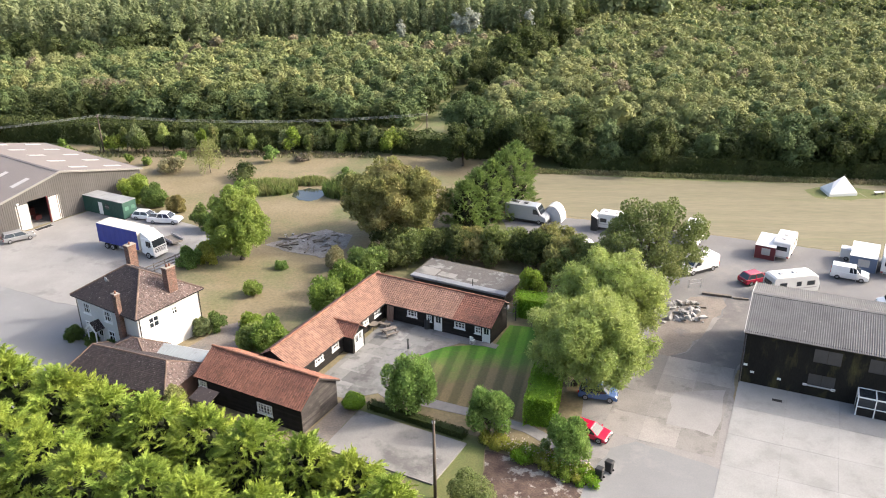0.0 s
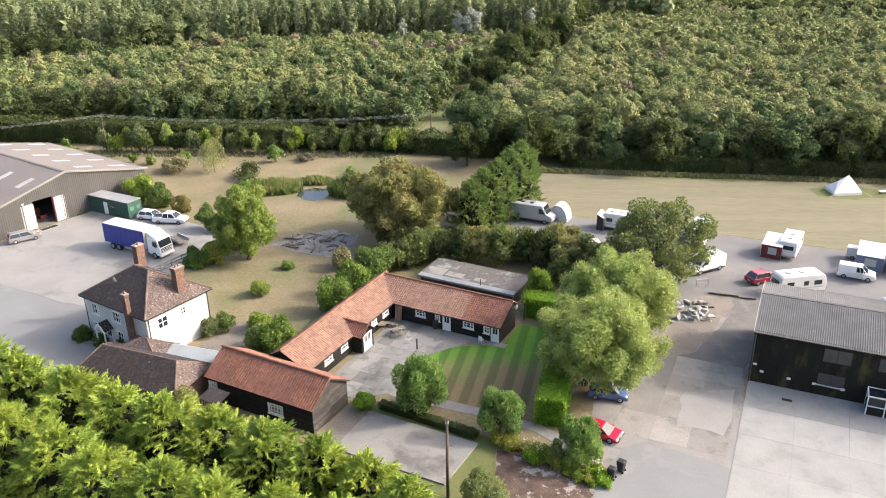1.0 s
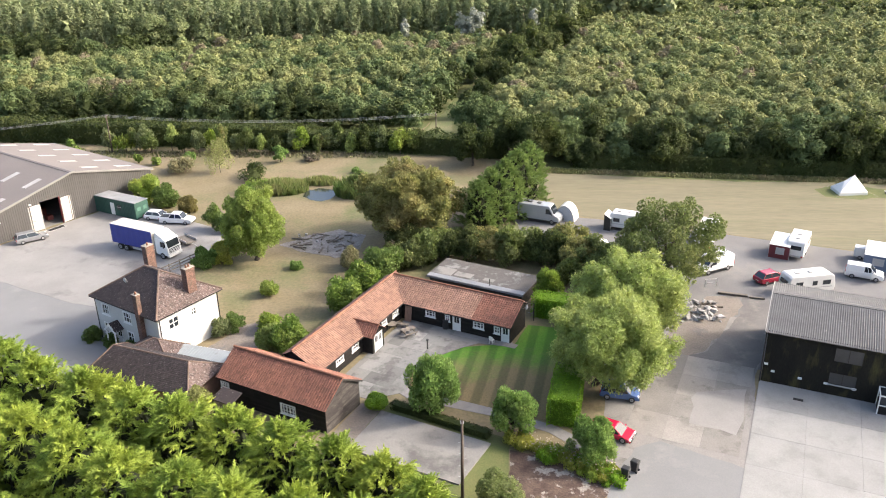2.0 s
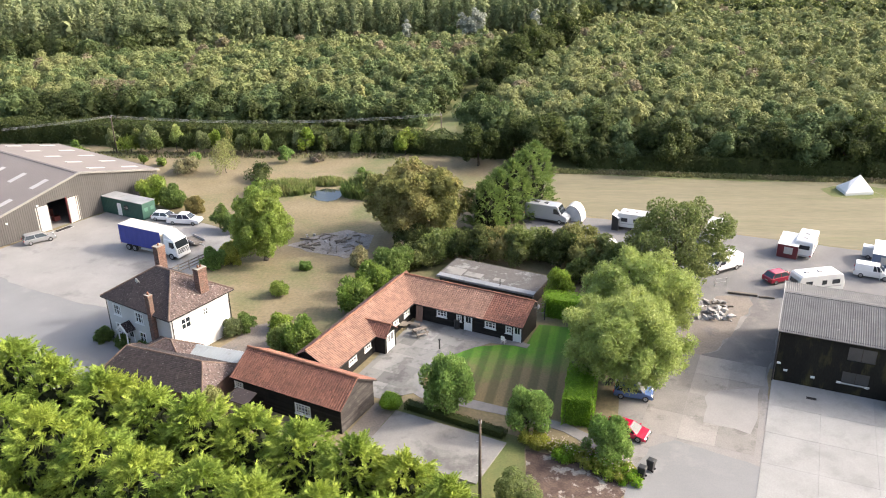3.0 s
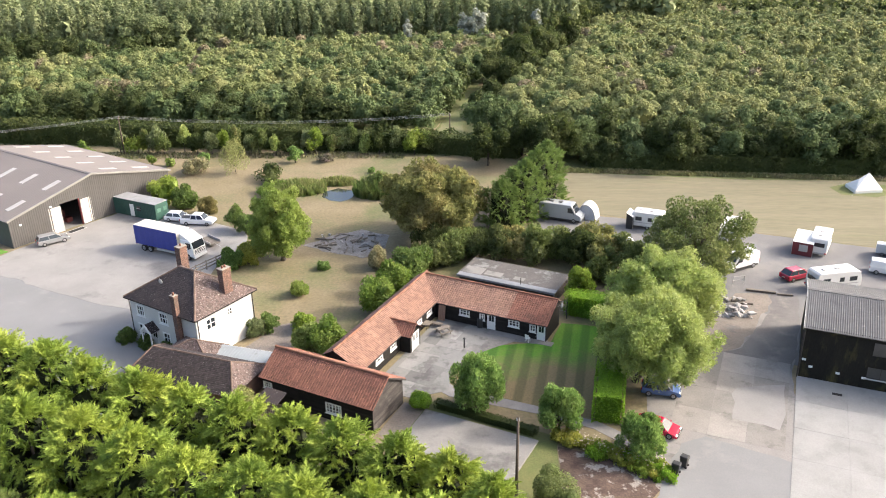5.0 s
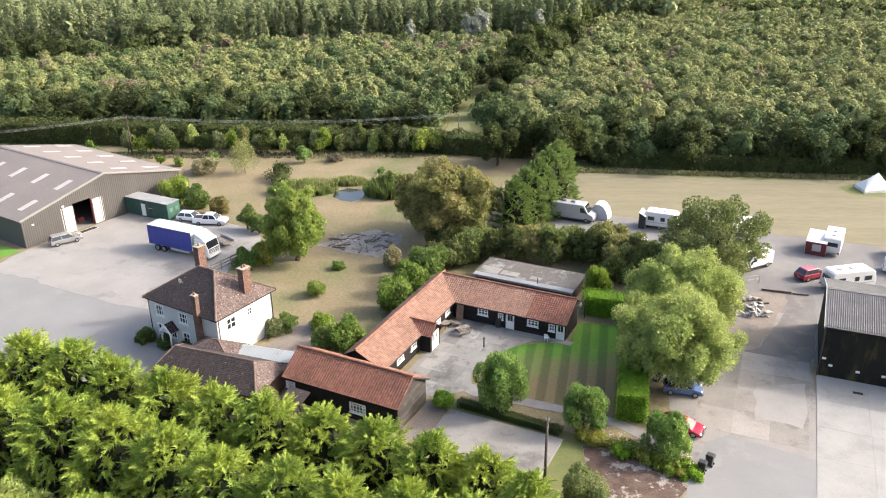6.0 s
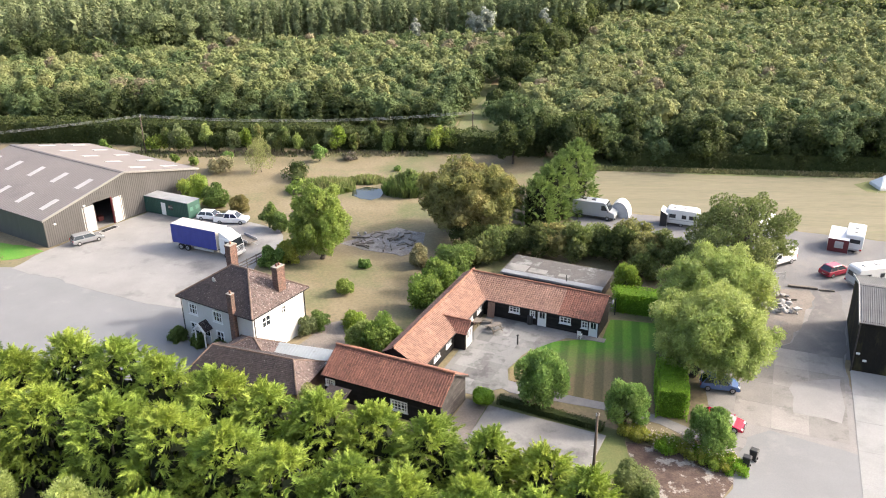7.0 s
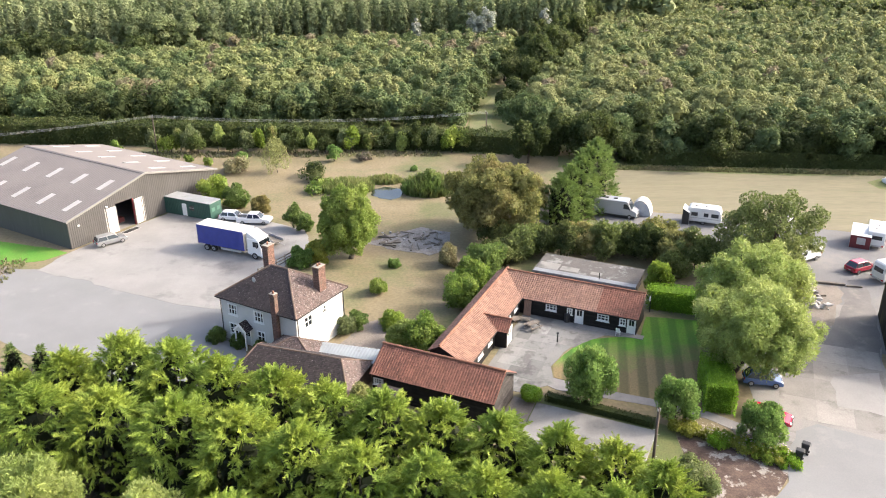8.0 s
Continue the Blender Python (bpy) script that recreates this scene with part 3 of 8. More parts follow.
def tiles(e0, e1, r0, r1, w, h, kind="pan", lift=0.05, rnd=None):
    """One slope of tiles between its eave e0-e1 and its top r0-r1, each tile a loose piece of the mesh."""
    rnd = rnd or random.Random(5)
    e0, e1, r0, r1 = map(Vector, (e0, e1, r0, r1))
    along = (e1 - e0).normalized()
    length = (e1 - e0).length
    up0 = r0 - e0
    slope = up0 - along * up0.dot(along)
    sl = slope.length
    sdir = slope / sl
    nrm = along.cross(sdir)
    if nrm.z < 0:
        nrm = -nrm
    xl1, xr1 = (r0 - e0).dot(along), (r1 - e0).dot(along)
    rows = max(1, round(sl / h))
    hh = sl / rows
    cols = max(1, round(length / w))
    w = length / cols
    prof = [(0.0, 0.0), (0.3, 0.0), (0.55, 0.055), (0.8, 0.055), (1.0, 0.01)] if kind == "pan" else [(0.0, 0.0), (0.97, 0.0)]
    g = Geo()
    for j in range(rows):
        va, vb = j / rows, min(1.0, (j + 1.1) / rows)
        xl, xr = max(0.0, xl1 * (va + vb) / 2) if xl1 > 0 else xl1 * va, length + (xr1 - length) * (va + vb) / 2
        for c in range(cols + 1):
            shift = 0.0 if kind == "pan" else (0.5 * w if j % 2 else 0.0)
            a, b = c * w - shift, (c + 1) * w - shift
            a2, b2 = max(a, xl), min(b, xr)
            if b2 - a2 < 0.04:
                continue
            jit = rnd.uniform(-0.006, 0.012)
            lo, hi = [], []
            for u, q in prof:
                x = a2 + (b2 - a2) * u
                lo.append(e0 + along * x + sdir * (sl * va - 0.01 + jit) + nrm * (q + lift + jit))
                hi.append(e0 + along * x + sdir * (sl * vb) + nrm * (q + lift * 0.35))
            drop = [p - nrm * 0.03 for p in lo]
            n = len(prof)
            fs = [(i, i + 1, n + i + 1, n + i) for i in range(n - 1)] + [(2 * n + i, 2 * n + i + 1, i + 1, i) for i in range(n - 1)]
            g.add(lo + hi + drop, fs)
    return g


def slab(pts, thick):
    """A plate under a roof slope: the four corners and its thickness downwards."""
    n = len(pts)
    g = Geo()
    top = [Vector(p) for p in pts]
    bot = [p - Vector((0, 0, thick)) for p in top]
    g.add(top + bot, [tuple(range(n)), tuple(range(2 * n - 1, n - 1, -1))] + [(i, i + n, (i + 1) % n + n, (i + 1) % n) for i in range(n)])
    return g


def ridge_run(a, b, r=0.13, step=0.42):
    """A row of half-round ridge tiles."""
    a, b = Vector(a), Vector(b)
    n = max(1, round((b - a).length / step))
    d = (b - a).normalized()
    s = d.cross(Vector((0, 0, 1))).normalized()
    up = s.cross(d)
    g = Geo()
    for i in range(n):
        p, q = a.lerp(b, i / n), a.lerp(b, (i + 0.985) / n)
        ring = [(math.cos(t * math.pi / 5), math.sin(t * math.pi / 5)) for t in range(6)]
        vs = [p + s * (r * 1.06 * c) + up * (r * 1.06 * k - 0.02) for c, k in ring] + [q + s * (r * c) + up * (r * k - 0.02) for c, k in ring]
        g.add(vs, [(t, t + 1, t + 7, t + 6) for t in range(5)] + [tuple(range(5, -1, -1)), tuple(range(6, 12))])
    return g


def window(parent, m, x, z, w, h, cols=3, rows=2, depth=0.06, name="window"):
    """A white casement in a wall that faces -y: frame, glass, bars and sill."""
    t, y0, y1 = 0.13, -0.08, 0.04
    ring = [(x + sx * (w / 2 - i), y, z + h / 2 + sz * (h / 2 - i)) for y in (y0, y1) for i in (0.0, t) for sx, sz in ((-1, -1), (1, -1), (1, 1), (-1, 1))]
    fs = []
    for k in range(4):
        n = (k + 1) % 4
        fs += [(k, n, 4 + n, 4 + k), (8 + n, 8 + k, 12 + k, 12 + n), (k, 8 + k, 8 + n, n), (4 + k, 4 + n, 12 + n, 12 + k)]
    win = part(name, moved(Geo().add(ring, fs), m), M_WHITE, parent)
    for i in range(1, cols):
        part("glazing_bar", moved(Geo().box((x - w / 2 + w * i / cols, 0.0, z + h / 2), (0.09, depth, h - 2 * t)), m), M_WHITE, win)
    for i in range(1, rows):
        part("glazing_bar", moved(Geo().box((x, 0.002, z + h * i / rows), (w - 2 * t, depth - 0.012, 0.065)), m), M_WHITE, win)
    part("pane", moved(Geo().box((x, 0.03, z + h / 2), (w - 0.08, 0.012, h - 0.08)), m), M_GLASS, win)
    part("sill", moved(Geo().box((x, -0.07, z - 0.03), (w + 0.16, 0.16, 0.055)), m), M_WHITE, win)
    return win


def door(parent, m, x, w, h, glazed=True, material=None, z=0.02):
    """A panelled door with a frame, and glass above where it has any."""
    material = material or M_WHITE
    d = Geo()
    if glazed:
        d.box((x, 0.0, z + h * 0.27), (w, 0.05, h * 0.54))
        for sx in (-1, 1):
            d.box((x + sx * (w / 2 - 0.06), 0.0, z + h * 0.77), (0.12, 0.05, h * 0.46))
        d.box((x, 0.0, z + h - 0.06), (w - 0.24, 0.05, 0.12))
        d.box((x, 0.0, z + h * 0.77), (0.04, 0.05, h * 0.42))
    else:
        for i in range(5):
            d.box((x - w / 2 + w * (i + 0.5) / 5, 0.0, z + h / 2), (w / 5 - 0.012, 0.045, h))
    dd = part("door", moved(d, m), material, parent)
    f = Geo()
    for sx in (-1, 1):
        f.box((x + sx * (w / 2 + 0.045), -0.02, z + h / 2), (0.09, 0.12, h))
    f.box((x, -0.02, z + h + 0.045), (w + 0.18, 0.12, 0.09))
    part("door_frame", moved(f, m), M_WHITE, dd)
    if glazed:
        part("pane", moved(Geo().box((x, 0.01, z + h * 0.74), (w - 0.2, 0.012, h * 0.42)), m), M_GLASS, dd)
    part("door_handle", moved(Geo().tube((x + w * 0.38, -0.03, z + 1.0), (x + w * 0.38, -0.09, z + 1.0), 0.025), m), M_TRIM, dd)
    return dd


def chimney(parent, x, y, z0, z1, sx, sy, pots=2, name="chimney_stack"):
    """A brick stack of courses on a mortar core with a stepped cap and clay pots."""
    core = part(name, Geo().box((x, y, (z0 + z1) / 2), (sx - 0.03, sy - 0.03, z1 - z0)), M_MORTAR, parent)
    g = Geo()
    z, k = z0, 0
    while z < z1 - 0.05:
        grow = 0.06 if z > z1 - 0.28 else 0.0
        for axis in (0, 1):
            ln, wd = (sx, sy) if axis == 0 else (sy, sx)
            nb = max(2, round(ln / 0.23))
            for side in (-1, 1):
                for i in range(nb):
                    c = -ln / 2 + ln * (i + (0.5 if k % 2 else 0.5)) / nb
                    p = (x + c, y + side * (wd / 2 - 0.04 + grow), z + 0.035) if axis == 0 else (x + side * (wd / 2 - 0.04 + grow), y + c, z + 0.035)
                    s = (ln / nb - 0.012, 0.1, 0.064) if axis == 0 else (0.1, ln / nb - 0.012, 0.064)
                    g.box(p, s)
        z += 0.076
        k += 1
    part("brickwork", g, M_BRICK, core)
    part("cap", Geo().box((x, y, z1 + 0.03), (sx + 0.1, sy + 0.1, 0.08)), M_MORTAR, core)
    for i in range(pots):
        o = (i - (pots - 1) / 2) * 0.36
        part("chimney_pot", Geo().tube((x, y + o, z1 + 0.05), (x, y + o, z1 + 0.36), 0.12, 0.1, 10), M_RIDGE, core, smooth=True)
    return core


# ---------------------------------------------------------------- the white farmhouse
def farmhouse():
    ang = -29.8
    h = thing("farmhouse", -37.25, 78.15, 0, ang, "white rendered two-storey farmhouse with brown hipped tile roof", "house")
    a, b, t = 5.25, 4.05, 0.35
    ez, rz = 5.25, 8.2
    front = [(-4.3, -3.0, 3.25, 4.6), (-0.6, 0.75, 3.25, 4.6), (-4.4, -2.6, 0.85, 2.25), (-0.4, 0.75, 0.85, 2.25), (-2.3, -1.4, 0.02, 2.05)]
    sidew = [(-2.8, -1.4, 3.2, 4.6), (0.2, 1.0, 3.6, 4.6)]
    g = wall(Geo(), -a, a, 0, t, 0, ez, front)
    part("front_wall", moved(g, pose(0, -b, 0)), M_RENDER, h)
    ms = pose(a, 0, 0, 0, 0, 90)
    g = wall(Geo(), -b + t, b - t, 0, t, 0, ez, sidew)
    part("side_wall", moved(g, ms), M_RENDER, h)
    part("back_wall", moved(wall(Geo(), -a, a, 0, t, 0, ez), pose(0, b, 0, 0, 0, 180)), M_RENDER, h)
    part("side_wall", moved(wall(Geo(), -b + t, b - t, 0, t, 0, ez), pose(-a, 0, 0, 0, 0, -90)), M_RENDER, h)
    part("upper_floor", Geo().box((0, 0, 2.75), (2 * a - 0.8, 2 * b - 0.8, 0.2)), M_DARK, h)
    mf = pose(0, -b + 0.045, 0)
    for xa, xb, za, zb in front[:4]:
        window(h, mf, (xa + xb) / 2, za, xb - xa, zb - za, 3 if xb - xa > 1.2 else 2, 2)
    ms2 = ms @ pose(0, 0.045, 0)
    for xa, xb, za, zb in sidew:
        window(h, ms2, (xa + xb) / 2, za, xb - xa, zb - za, 2, 2)
    door(h, mf, -1.85, 0.9, 2.0)
    ea, eb = a + 0.42, b + 0.42
    rl = 1.15
    C = [(-ea, -eb, ez), (ea, -eb, ez), (ea, eb, ez), (-ea, eb, ez)]
    R = [(-rl, 0, rz), (rl, 0, rz)]
    part("roof_slope", tiles(C[0], C[1], R[0], R[1], 0.19, 0.2, "flat"), M_BROWNTILE, h)
    part("roof_slope", tiles(C[1], C[2], R[1], R[1], 0.19, 0.2, "flat"), M_BROWNTILE_PALE, h, "roof slope of paler lichened tiles")
    part("roof_slope", tiles(C[2], C[3], R[1], R[0], 0.19, 0.2, "flat"), M_BROWNTILE, h)
    part("roof_slope", tiles(C[3], C[0], R[0], R[0], 0.19, 0.2, "flat"), M_BROWNTILE, h)
    core = Geo().add([(x, y, z - 0.02) for x, y, z in C] + [(x, y, z - 0.02) for x, y, z in R], [(3, 2, 1, 0), (0, 1, 5, 4), (1, 2, 5), (2, 3, 4, 5), (3, 0, 4)])
    part("roof_core", core, M_BROWNTILE, h)
    rg = ridge_run(R[0], R[1])
    for p, q in ((C[0], R[0]), (C[1], R[1]), (C[2], R[1]), (C[3], R[0])):
        k = ridge_run((p[0], p[1], p[2] + 0.06), (q[0], q[1], q[2] + 0.03), 0.12)
        rg.add(k.v, k.f)
    part("ridge_tiles", rg, M_RIDGE_BROWN, h)
    fs = Geo()
    for p, q in zip(C, C[1:] + C[:1]):
        fs.tube((p[0], p[1], ez - 0.06), (q[0], q[1], ez - 0.06), 0.06)
    part("gutter", fs, M_DARK, h, "black gutter")
    for x, y in ((-a - 0.06, -b - 0.06), (a + 0.07, b - 0.1), (a + 0.06, -b + 0.2)):
        part("downpipe", Geo().tube((x, y, 0), (x, y, ez - 0.1), 0.045), M_DARK, h, "black downpipe")
    chimney(h, 4.3, 1.35, 5.5, 8.75, 0.8, 1.15, 2)
    chimney(h, -4.0, 2.7, 5.3, 9.0, 0.8, 1.05, 1)
    chimney(h, 2.75, -4.35, 0.0, 7.5, 0.62, 0.5, 1)
    # gabled door hood
    hx = -1.85
    def hood(sx):
        return tiles((hx + sx * 0.95, -b - 1.1, 2.25), (hx + sx * 0.95, -b, 2.25), (hx, -b - 1.1, 3.15), (hx, -b, 3.15), 0.2, 0.2, "flat")
    p = part("door_hood", hood(-1), M_BROWNTILE, h)
    part("hood_slope", hood(1), M_BROWNTILE, p)
    part("hood_front", Geo().side([(hx - 0.98, 2.2), (hx - 0.72, 2.2), (hx, 2.88), (hx + 0.72, 2.2), (hx + 0.98, 2.2), (hx, 3.2)], -b - 1.2, -b - 1.12), M_WHITE, p, "white bargeboards")
    part("hood_panel", Geo().side([(hx - 0.72, 2.22), (hx + 0.72, 2.22), (hx, 2.88)], -b - 1.12, -b - 1.09), M_RENDER, p)
    for x in (hx - 0.7, hx + 0.7):
        part("hood_post", Geo().box((x, -b - 1.04, 1.1), (0.12, 0.12, 2.2)), M_WHITE, p)
        part("hood_rail", Geo().box((x, -b - 0.5, 2.15), (0.1, 0.94, 0.12)), M_WHITE, p)
    d = Geo()
    d.tube((-1.7, -2.0, 6.75), (-1.7, -2.15, 7.15), 0.02)
    d.ball((-1.72, -2.35, 7.25), (0.26, 0.08, 0.3), 10, 6)
    part("satellite_dish", d, M_TRIM, h, "pale satellite dish")
    return h


farmhouse()


def hip_outbuilding(name, x, y, ang, a, b, ez, rz, rl, wall_mat, label, pale=False, shift=0.0):
    """A low building with a hipped roof of brown tiles; rl is half the ridge's length."""
    h = thing(name, x, y, 0, ang, label, "outbuilding")
    part("wall", moved(wall(Geo(), -a, a, -b, 2 * b, 0, ez - 0.05), pose(0, 0, 0)), wall_mat, h)
    ea, eb = a + 0.25, b + 0.25
    C = [(-ea, -eb, ez), (ea, -eb, ez), (ea, eb, ez), (-ea, eb, ez)]
    R = [(-rl + shift, 0, rz), (rl + shift, 0, rz)]
    m1, m2 = (M_BROWNTILE_PALE, M_BROWNTILE_PALE) if pale else (M_BROWNTILE, M_BROWNTILE_PALE)
    part("roof_slope", tiles(C[0], C[1], R[0], R[1], 0.19, 0.2, "flat"), m1, h)
    part("roof_slope", tiles(C[1], C[2], R[1], R[1], 0.19, 0.2, "flat"), m2, h)
    part("roof_slope", tiles(C[2], C[3], R[1], R[0], 0.19, 0.2, "flat"), m1, h)
    part("roof_slope", tiles(C[3], C[0], R[0], R[0], 0.19, 0.2, "flat"), m2, h)
    part("roof_core", Geo().add([(p[0], p[1], p[2] - 0.02) for p in C + R], [(3, 2, 1, 0), (0, 1, 5, 4), (1, 2, 5), (2, 3, 4, 5), (3, 0, 4)]), m1, h)
    rg = ridge_run(R[0], R[1], 0.11)
    for p, q in ((C[0], R[0]), (C[1], R[1]), (C[2], R[1]), (C[3], R[0])):
        k = ridge_run((p[0], p[1], p[2] + 0.06), q, 0.1)
        rg.add(k.v, k.f)
    part("ridge_tiles", rg, M_RIDGE_BROWN, h)
    return h


hip_outbuilding("outbuilding", -33.4, 67.3, -18.0, 6.0, 2.9, 2.2, 3.95, 4.6, M_BRICK, "low brick outbuilding with dark brown tiled roof behind the conifers", shift=-0.35)
hip_outbuilding("house_annex", -34.7, 71.0, -18.0, 2.6, 1.6, 2.3, 3.5, 0.3, M_RENDER, "small annex with lichened brown hipped roof", pale=True)


def lean_to():
    h = thing("lean_to", -29.1, 69.6, 0, -15, "pale translucent sheet roof linking house and barn", "lean-to roof")
    g = Geo()
    n = 60
    for i in range(n):
        x0, x1 = -3.9 + 7.2 * i / n, -3.9 + 7.2 * (i + 1) / n
        z0, z1 = 0.02 * math.sin(i * 2.2), 0.02 * math.sin((i + 1) * 2.2)
        g.add([(x0, -1.1, 2.3 + z0), (x1, -1.1, 2.3 + z1), (x1, 1.2, 2.6 + z1), (x0, 1.2, 2.6 + z0)], [(0, 1, 2, 3)])
    part("roof_sheet", g, M_POLYCARB, h, smooth=True)
    for x in (-3.8, -0.3, 3.2):
        part("post", Geo().box((x, -1.0, 1.13), (0.1, 0.1, 2.26)), M_WHITE, h)
        part("rafter", Geo().box((x, 0.05, 2.37), (0.07, 2.3, 0.1), rx=7.5), M_WHITE, h)
    part("back_wall", Geo().box((-0.3, 1.3, 1.25), (7.2, 0.15, 2.5)), M_RENDER, h)
    return h


lean_to()


# ---------------------------------------------------------------- the black barn and the tiled range
def barn():
    h = thing("barn", -26.35, 65.5, 0, -24.6, "black boarded barn with old red pantile roof", "barn")
    ln, dp, ez, rz = 12.55, 5.4, 2.8, 4.45
    holes = [(0.1, 1.2, 1.45, 2.2), (7.35, 9.15, 0.75, 1.9)]
    part("front_wall", wall(Geo(), 0, ln, 0, 0.15, 0, ez, holes), M_BLACKBOARD, h)
    tagged(part("weatherboarding", boards(0, ln, 0, 0.05, ez, 0.2, holes), M_BLACKBOARD, h), kind="stuff")
    window(h, pose(0, 0.05, 0), 8.25, 0.75, 1.8, 1.15, 5, 3)
    window(h, pose(0, 0.05, 0), 0.65, 1.45, 1.1, 0.75, 4, 2)
    part("back_wall", Geo().box((ln / 2, dp - 0.075, ez / 2), (ln, 0.15, ez)), M_BLACKBOARD, h)
    for x, nm in ((0.0, "end_wall"), (ln - 0.15, "end_wall")):
        part(nm, Geo().profile([(0.15, 0), (dp - 0.15, 0), (dp - 0.15, ez), (dp / 2, rz - 0.15), (0.15, ez)], x, x + 0.15), M_GREYBOARD, h)
    g = Geo()
    rnd = random.Random(4)
    z = 0.05
    while z < rz - 0.2:
        zt = z + 0.19
        half = dp / 2 if z < ez else dp / 2 * (rz - z) / (rz - ez) - 0.05
        if half > 0.1:
            for s, e in ((dp / 2 - half, dp / 2 - 0.05), (dp / 2 - 0.045, dp / 2 + half)):
                g.add([(ln + 0.03 + rnd.uniform(0, 0.015), s, z), (ln + 0.03, e, z), (ln + 0.008, e, zt), (ln + 0.008, s, zt)], [(0, 1, 2, 3)])
        z = zt
    tagged(part("weatherboarding", g, M_GREYBOARD, h, "weathered grey-brown boards"), kind="stuff")
    o = 0.28
    rise = (rz - ez) / (dp / 2)
    e0, e1 = (-0.2, -o, ez - o * rise), (ln + 0.25, -o, ez - o * rise)
    f0, f1 = (ln + 0.25, dp + o, ez - o * rise), (-0.2, dp + o, ez - o * rise)
    r0, r1 = (-0.2, dp / 2, rz), (ln + 0.25, dp / 2, rz)
    part("roof_slope", tiles(e0, e1, r0, r1, 0.27, 0.32), M_PANTILE_OLD, h)
    part("roof_slope", tiles(f0, f1, r1, r0, 0.27, 0.32), M_PANTILE_OLD, h)
    part("roof_boarding", slab([e0, e1, r1, r0], 0.08), M_BLACKBOARD, h)
    part("roof_boarding", slab([f0, f1, r0, r1], 0.08), M_BLACKBOARD, h)
    part("ridge_tiles", ridge_run((-0.2, dp / 2, rz + 0.09), (ln + 0.25, dp / 2, rz + 0.09), 0.15), M_RIDGE, h)
    for s, e in ((e1, r1), (f0, r1)):
        g = Geo()
        s, e = Vector(s), Vector(e)
        g.add([s + Vector((0.03, 0, 0.03)), e + Vector((0.03, 0, 0.03)), e + Vector((0.03, 0, -0.16)), s + Vector((0.03, 0, -0.16)), s + Vector((0, 0, 0.03)), e + Vector((0, 0, 0.03)), e + Vector((0, 0, -0.16)), s + Vector((0, 0, -0.16))], [(0, 1, 2, 3), (7, 6, 5, 4), (0, 4, 5, 1), (3, 2, 6, 7)])
        part("bargeboard", g, M_GREYBOARD, h)
    return h


barn()


def wing(h, m, ln, holes, doors, mat_roof, run=3.3, ez=2.05, rz=3.7, back=1.1, split=None):
    """One wing of the range: front wall at y = 0, ridge at y = run, a short back slope."""
    dp = run + back
    part("front_wall", moved(wall(Geo(), 0, ln, 0, 0.15, 0, 2.15, holes + doors), m), M_BLACKBOARD, h)
    tagged(part("weatherboarding", moved(boards(0, ln, 0, 0.05, 2.1, 0.2, holes + doors), m), M_BLACKBOARD, h), kind="stuff")
    part("back_wall", moved(Geo().box((ln / 2, dp - 0.1, 1.5), (ln, 0.15, 3.0)), m), M_BLACKBOARD, h)
    for x in (0.0, ln - 0.15):
        part("end_wall", moved(Geo().profile([(0.15, 0), (dp - 0.2, 0), (dp - 0.2, 2.95), (run, rz - 0.1), (0.15, 2.1)], x, x + 0.15), m), M_BLACKBOARD, h)
    sl = (rz - ez) / (run + 0.3)
    e0, e1, r0, r1 = (-0.15, -0.3, ez), (ln + 0.2, -0.3, ez), (-0.15, run, rz), (ln + 0.2, run, rz)
    b0, b1 = (ln + 0.2, dp + 0.15, rz - 0.75), (-0.15, dp + 0.15, rz - 0.75)
    if split:
        part("roof_slope", moved(tiles(e0, (split, -0.3, ez), r0, (split, run, rz), 0.27, 0.3), m), mat_roof, h)
        part("roof_slope", moved(tiles((split, -0.3, ez), e1, (split, run, rz), r1, 0.27, 0.3), m), M_PANTILE_OLD, h, "darker patch of pantiles")
    else:
        part("roof_slope", moved(tiles(e0, e1, r0, r1, 0.27, 0.3), m), mat_roof, h)
    part("roof_slope", moved(tiles(b0, b1, r1, r0, 0.27, 0.3), m), mat_roof, h)
    part("roof_boarding", moved(slab([e0, e1, r1, r0], 0.07), m), M_BLACKBOARD, h)
    part("roof_boarding", moved(slab([b0, b1, r0, r1], 0.07), m), M_BLACKBOARD, h)
    part("ridge_tiles", moved(ridge_run((-0.15, run, rz + 0.08), (ln + 0.2, run, rz + 0.08), 0.14), m), M_RIDGE, h)
    part("gutter", moved(Geo().tube((-0.1, -0.36, ez - 0.03), (ln + 0.15, -0.36, ez - 0.03), 0.05), m), M_DARK, h)


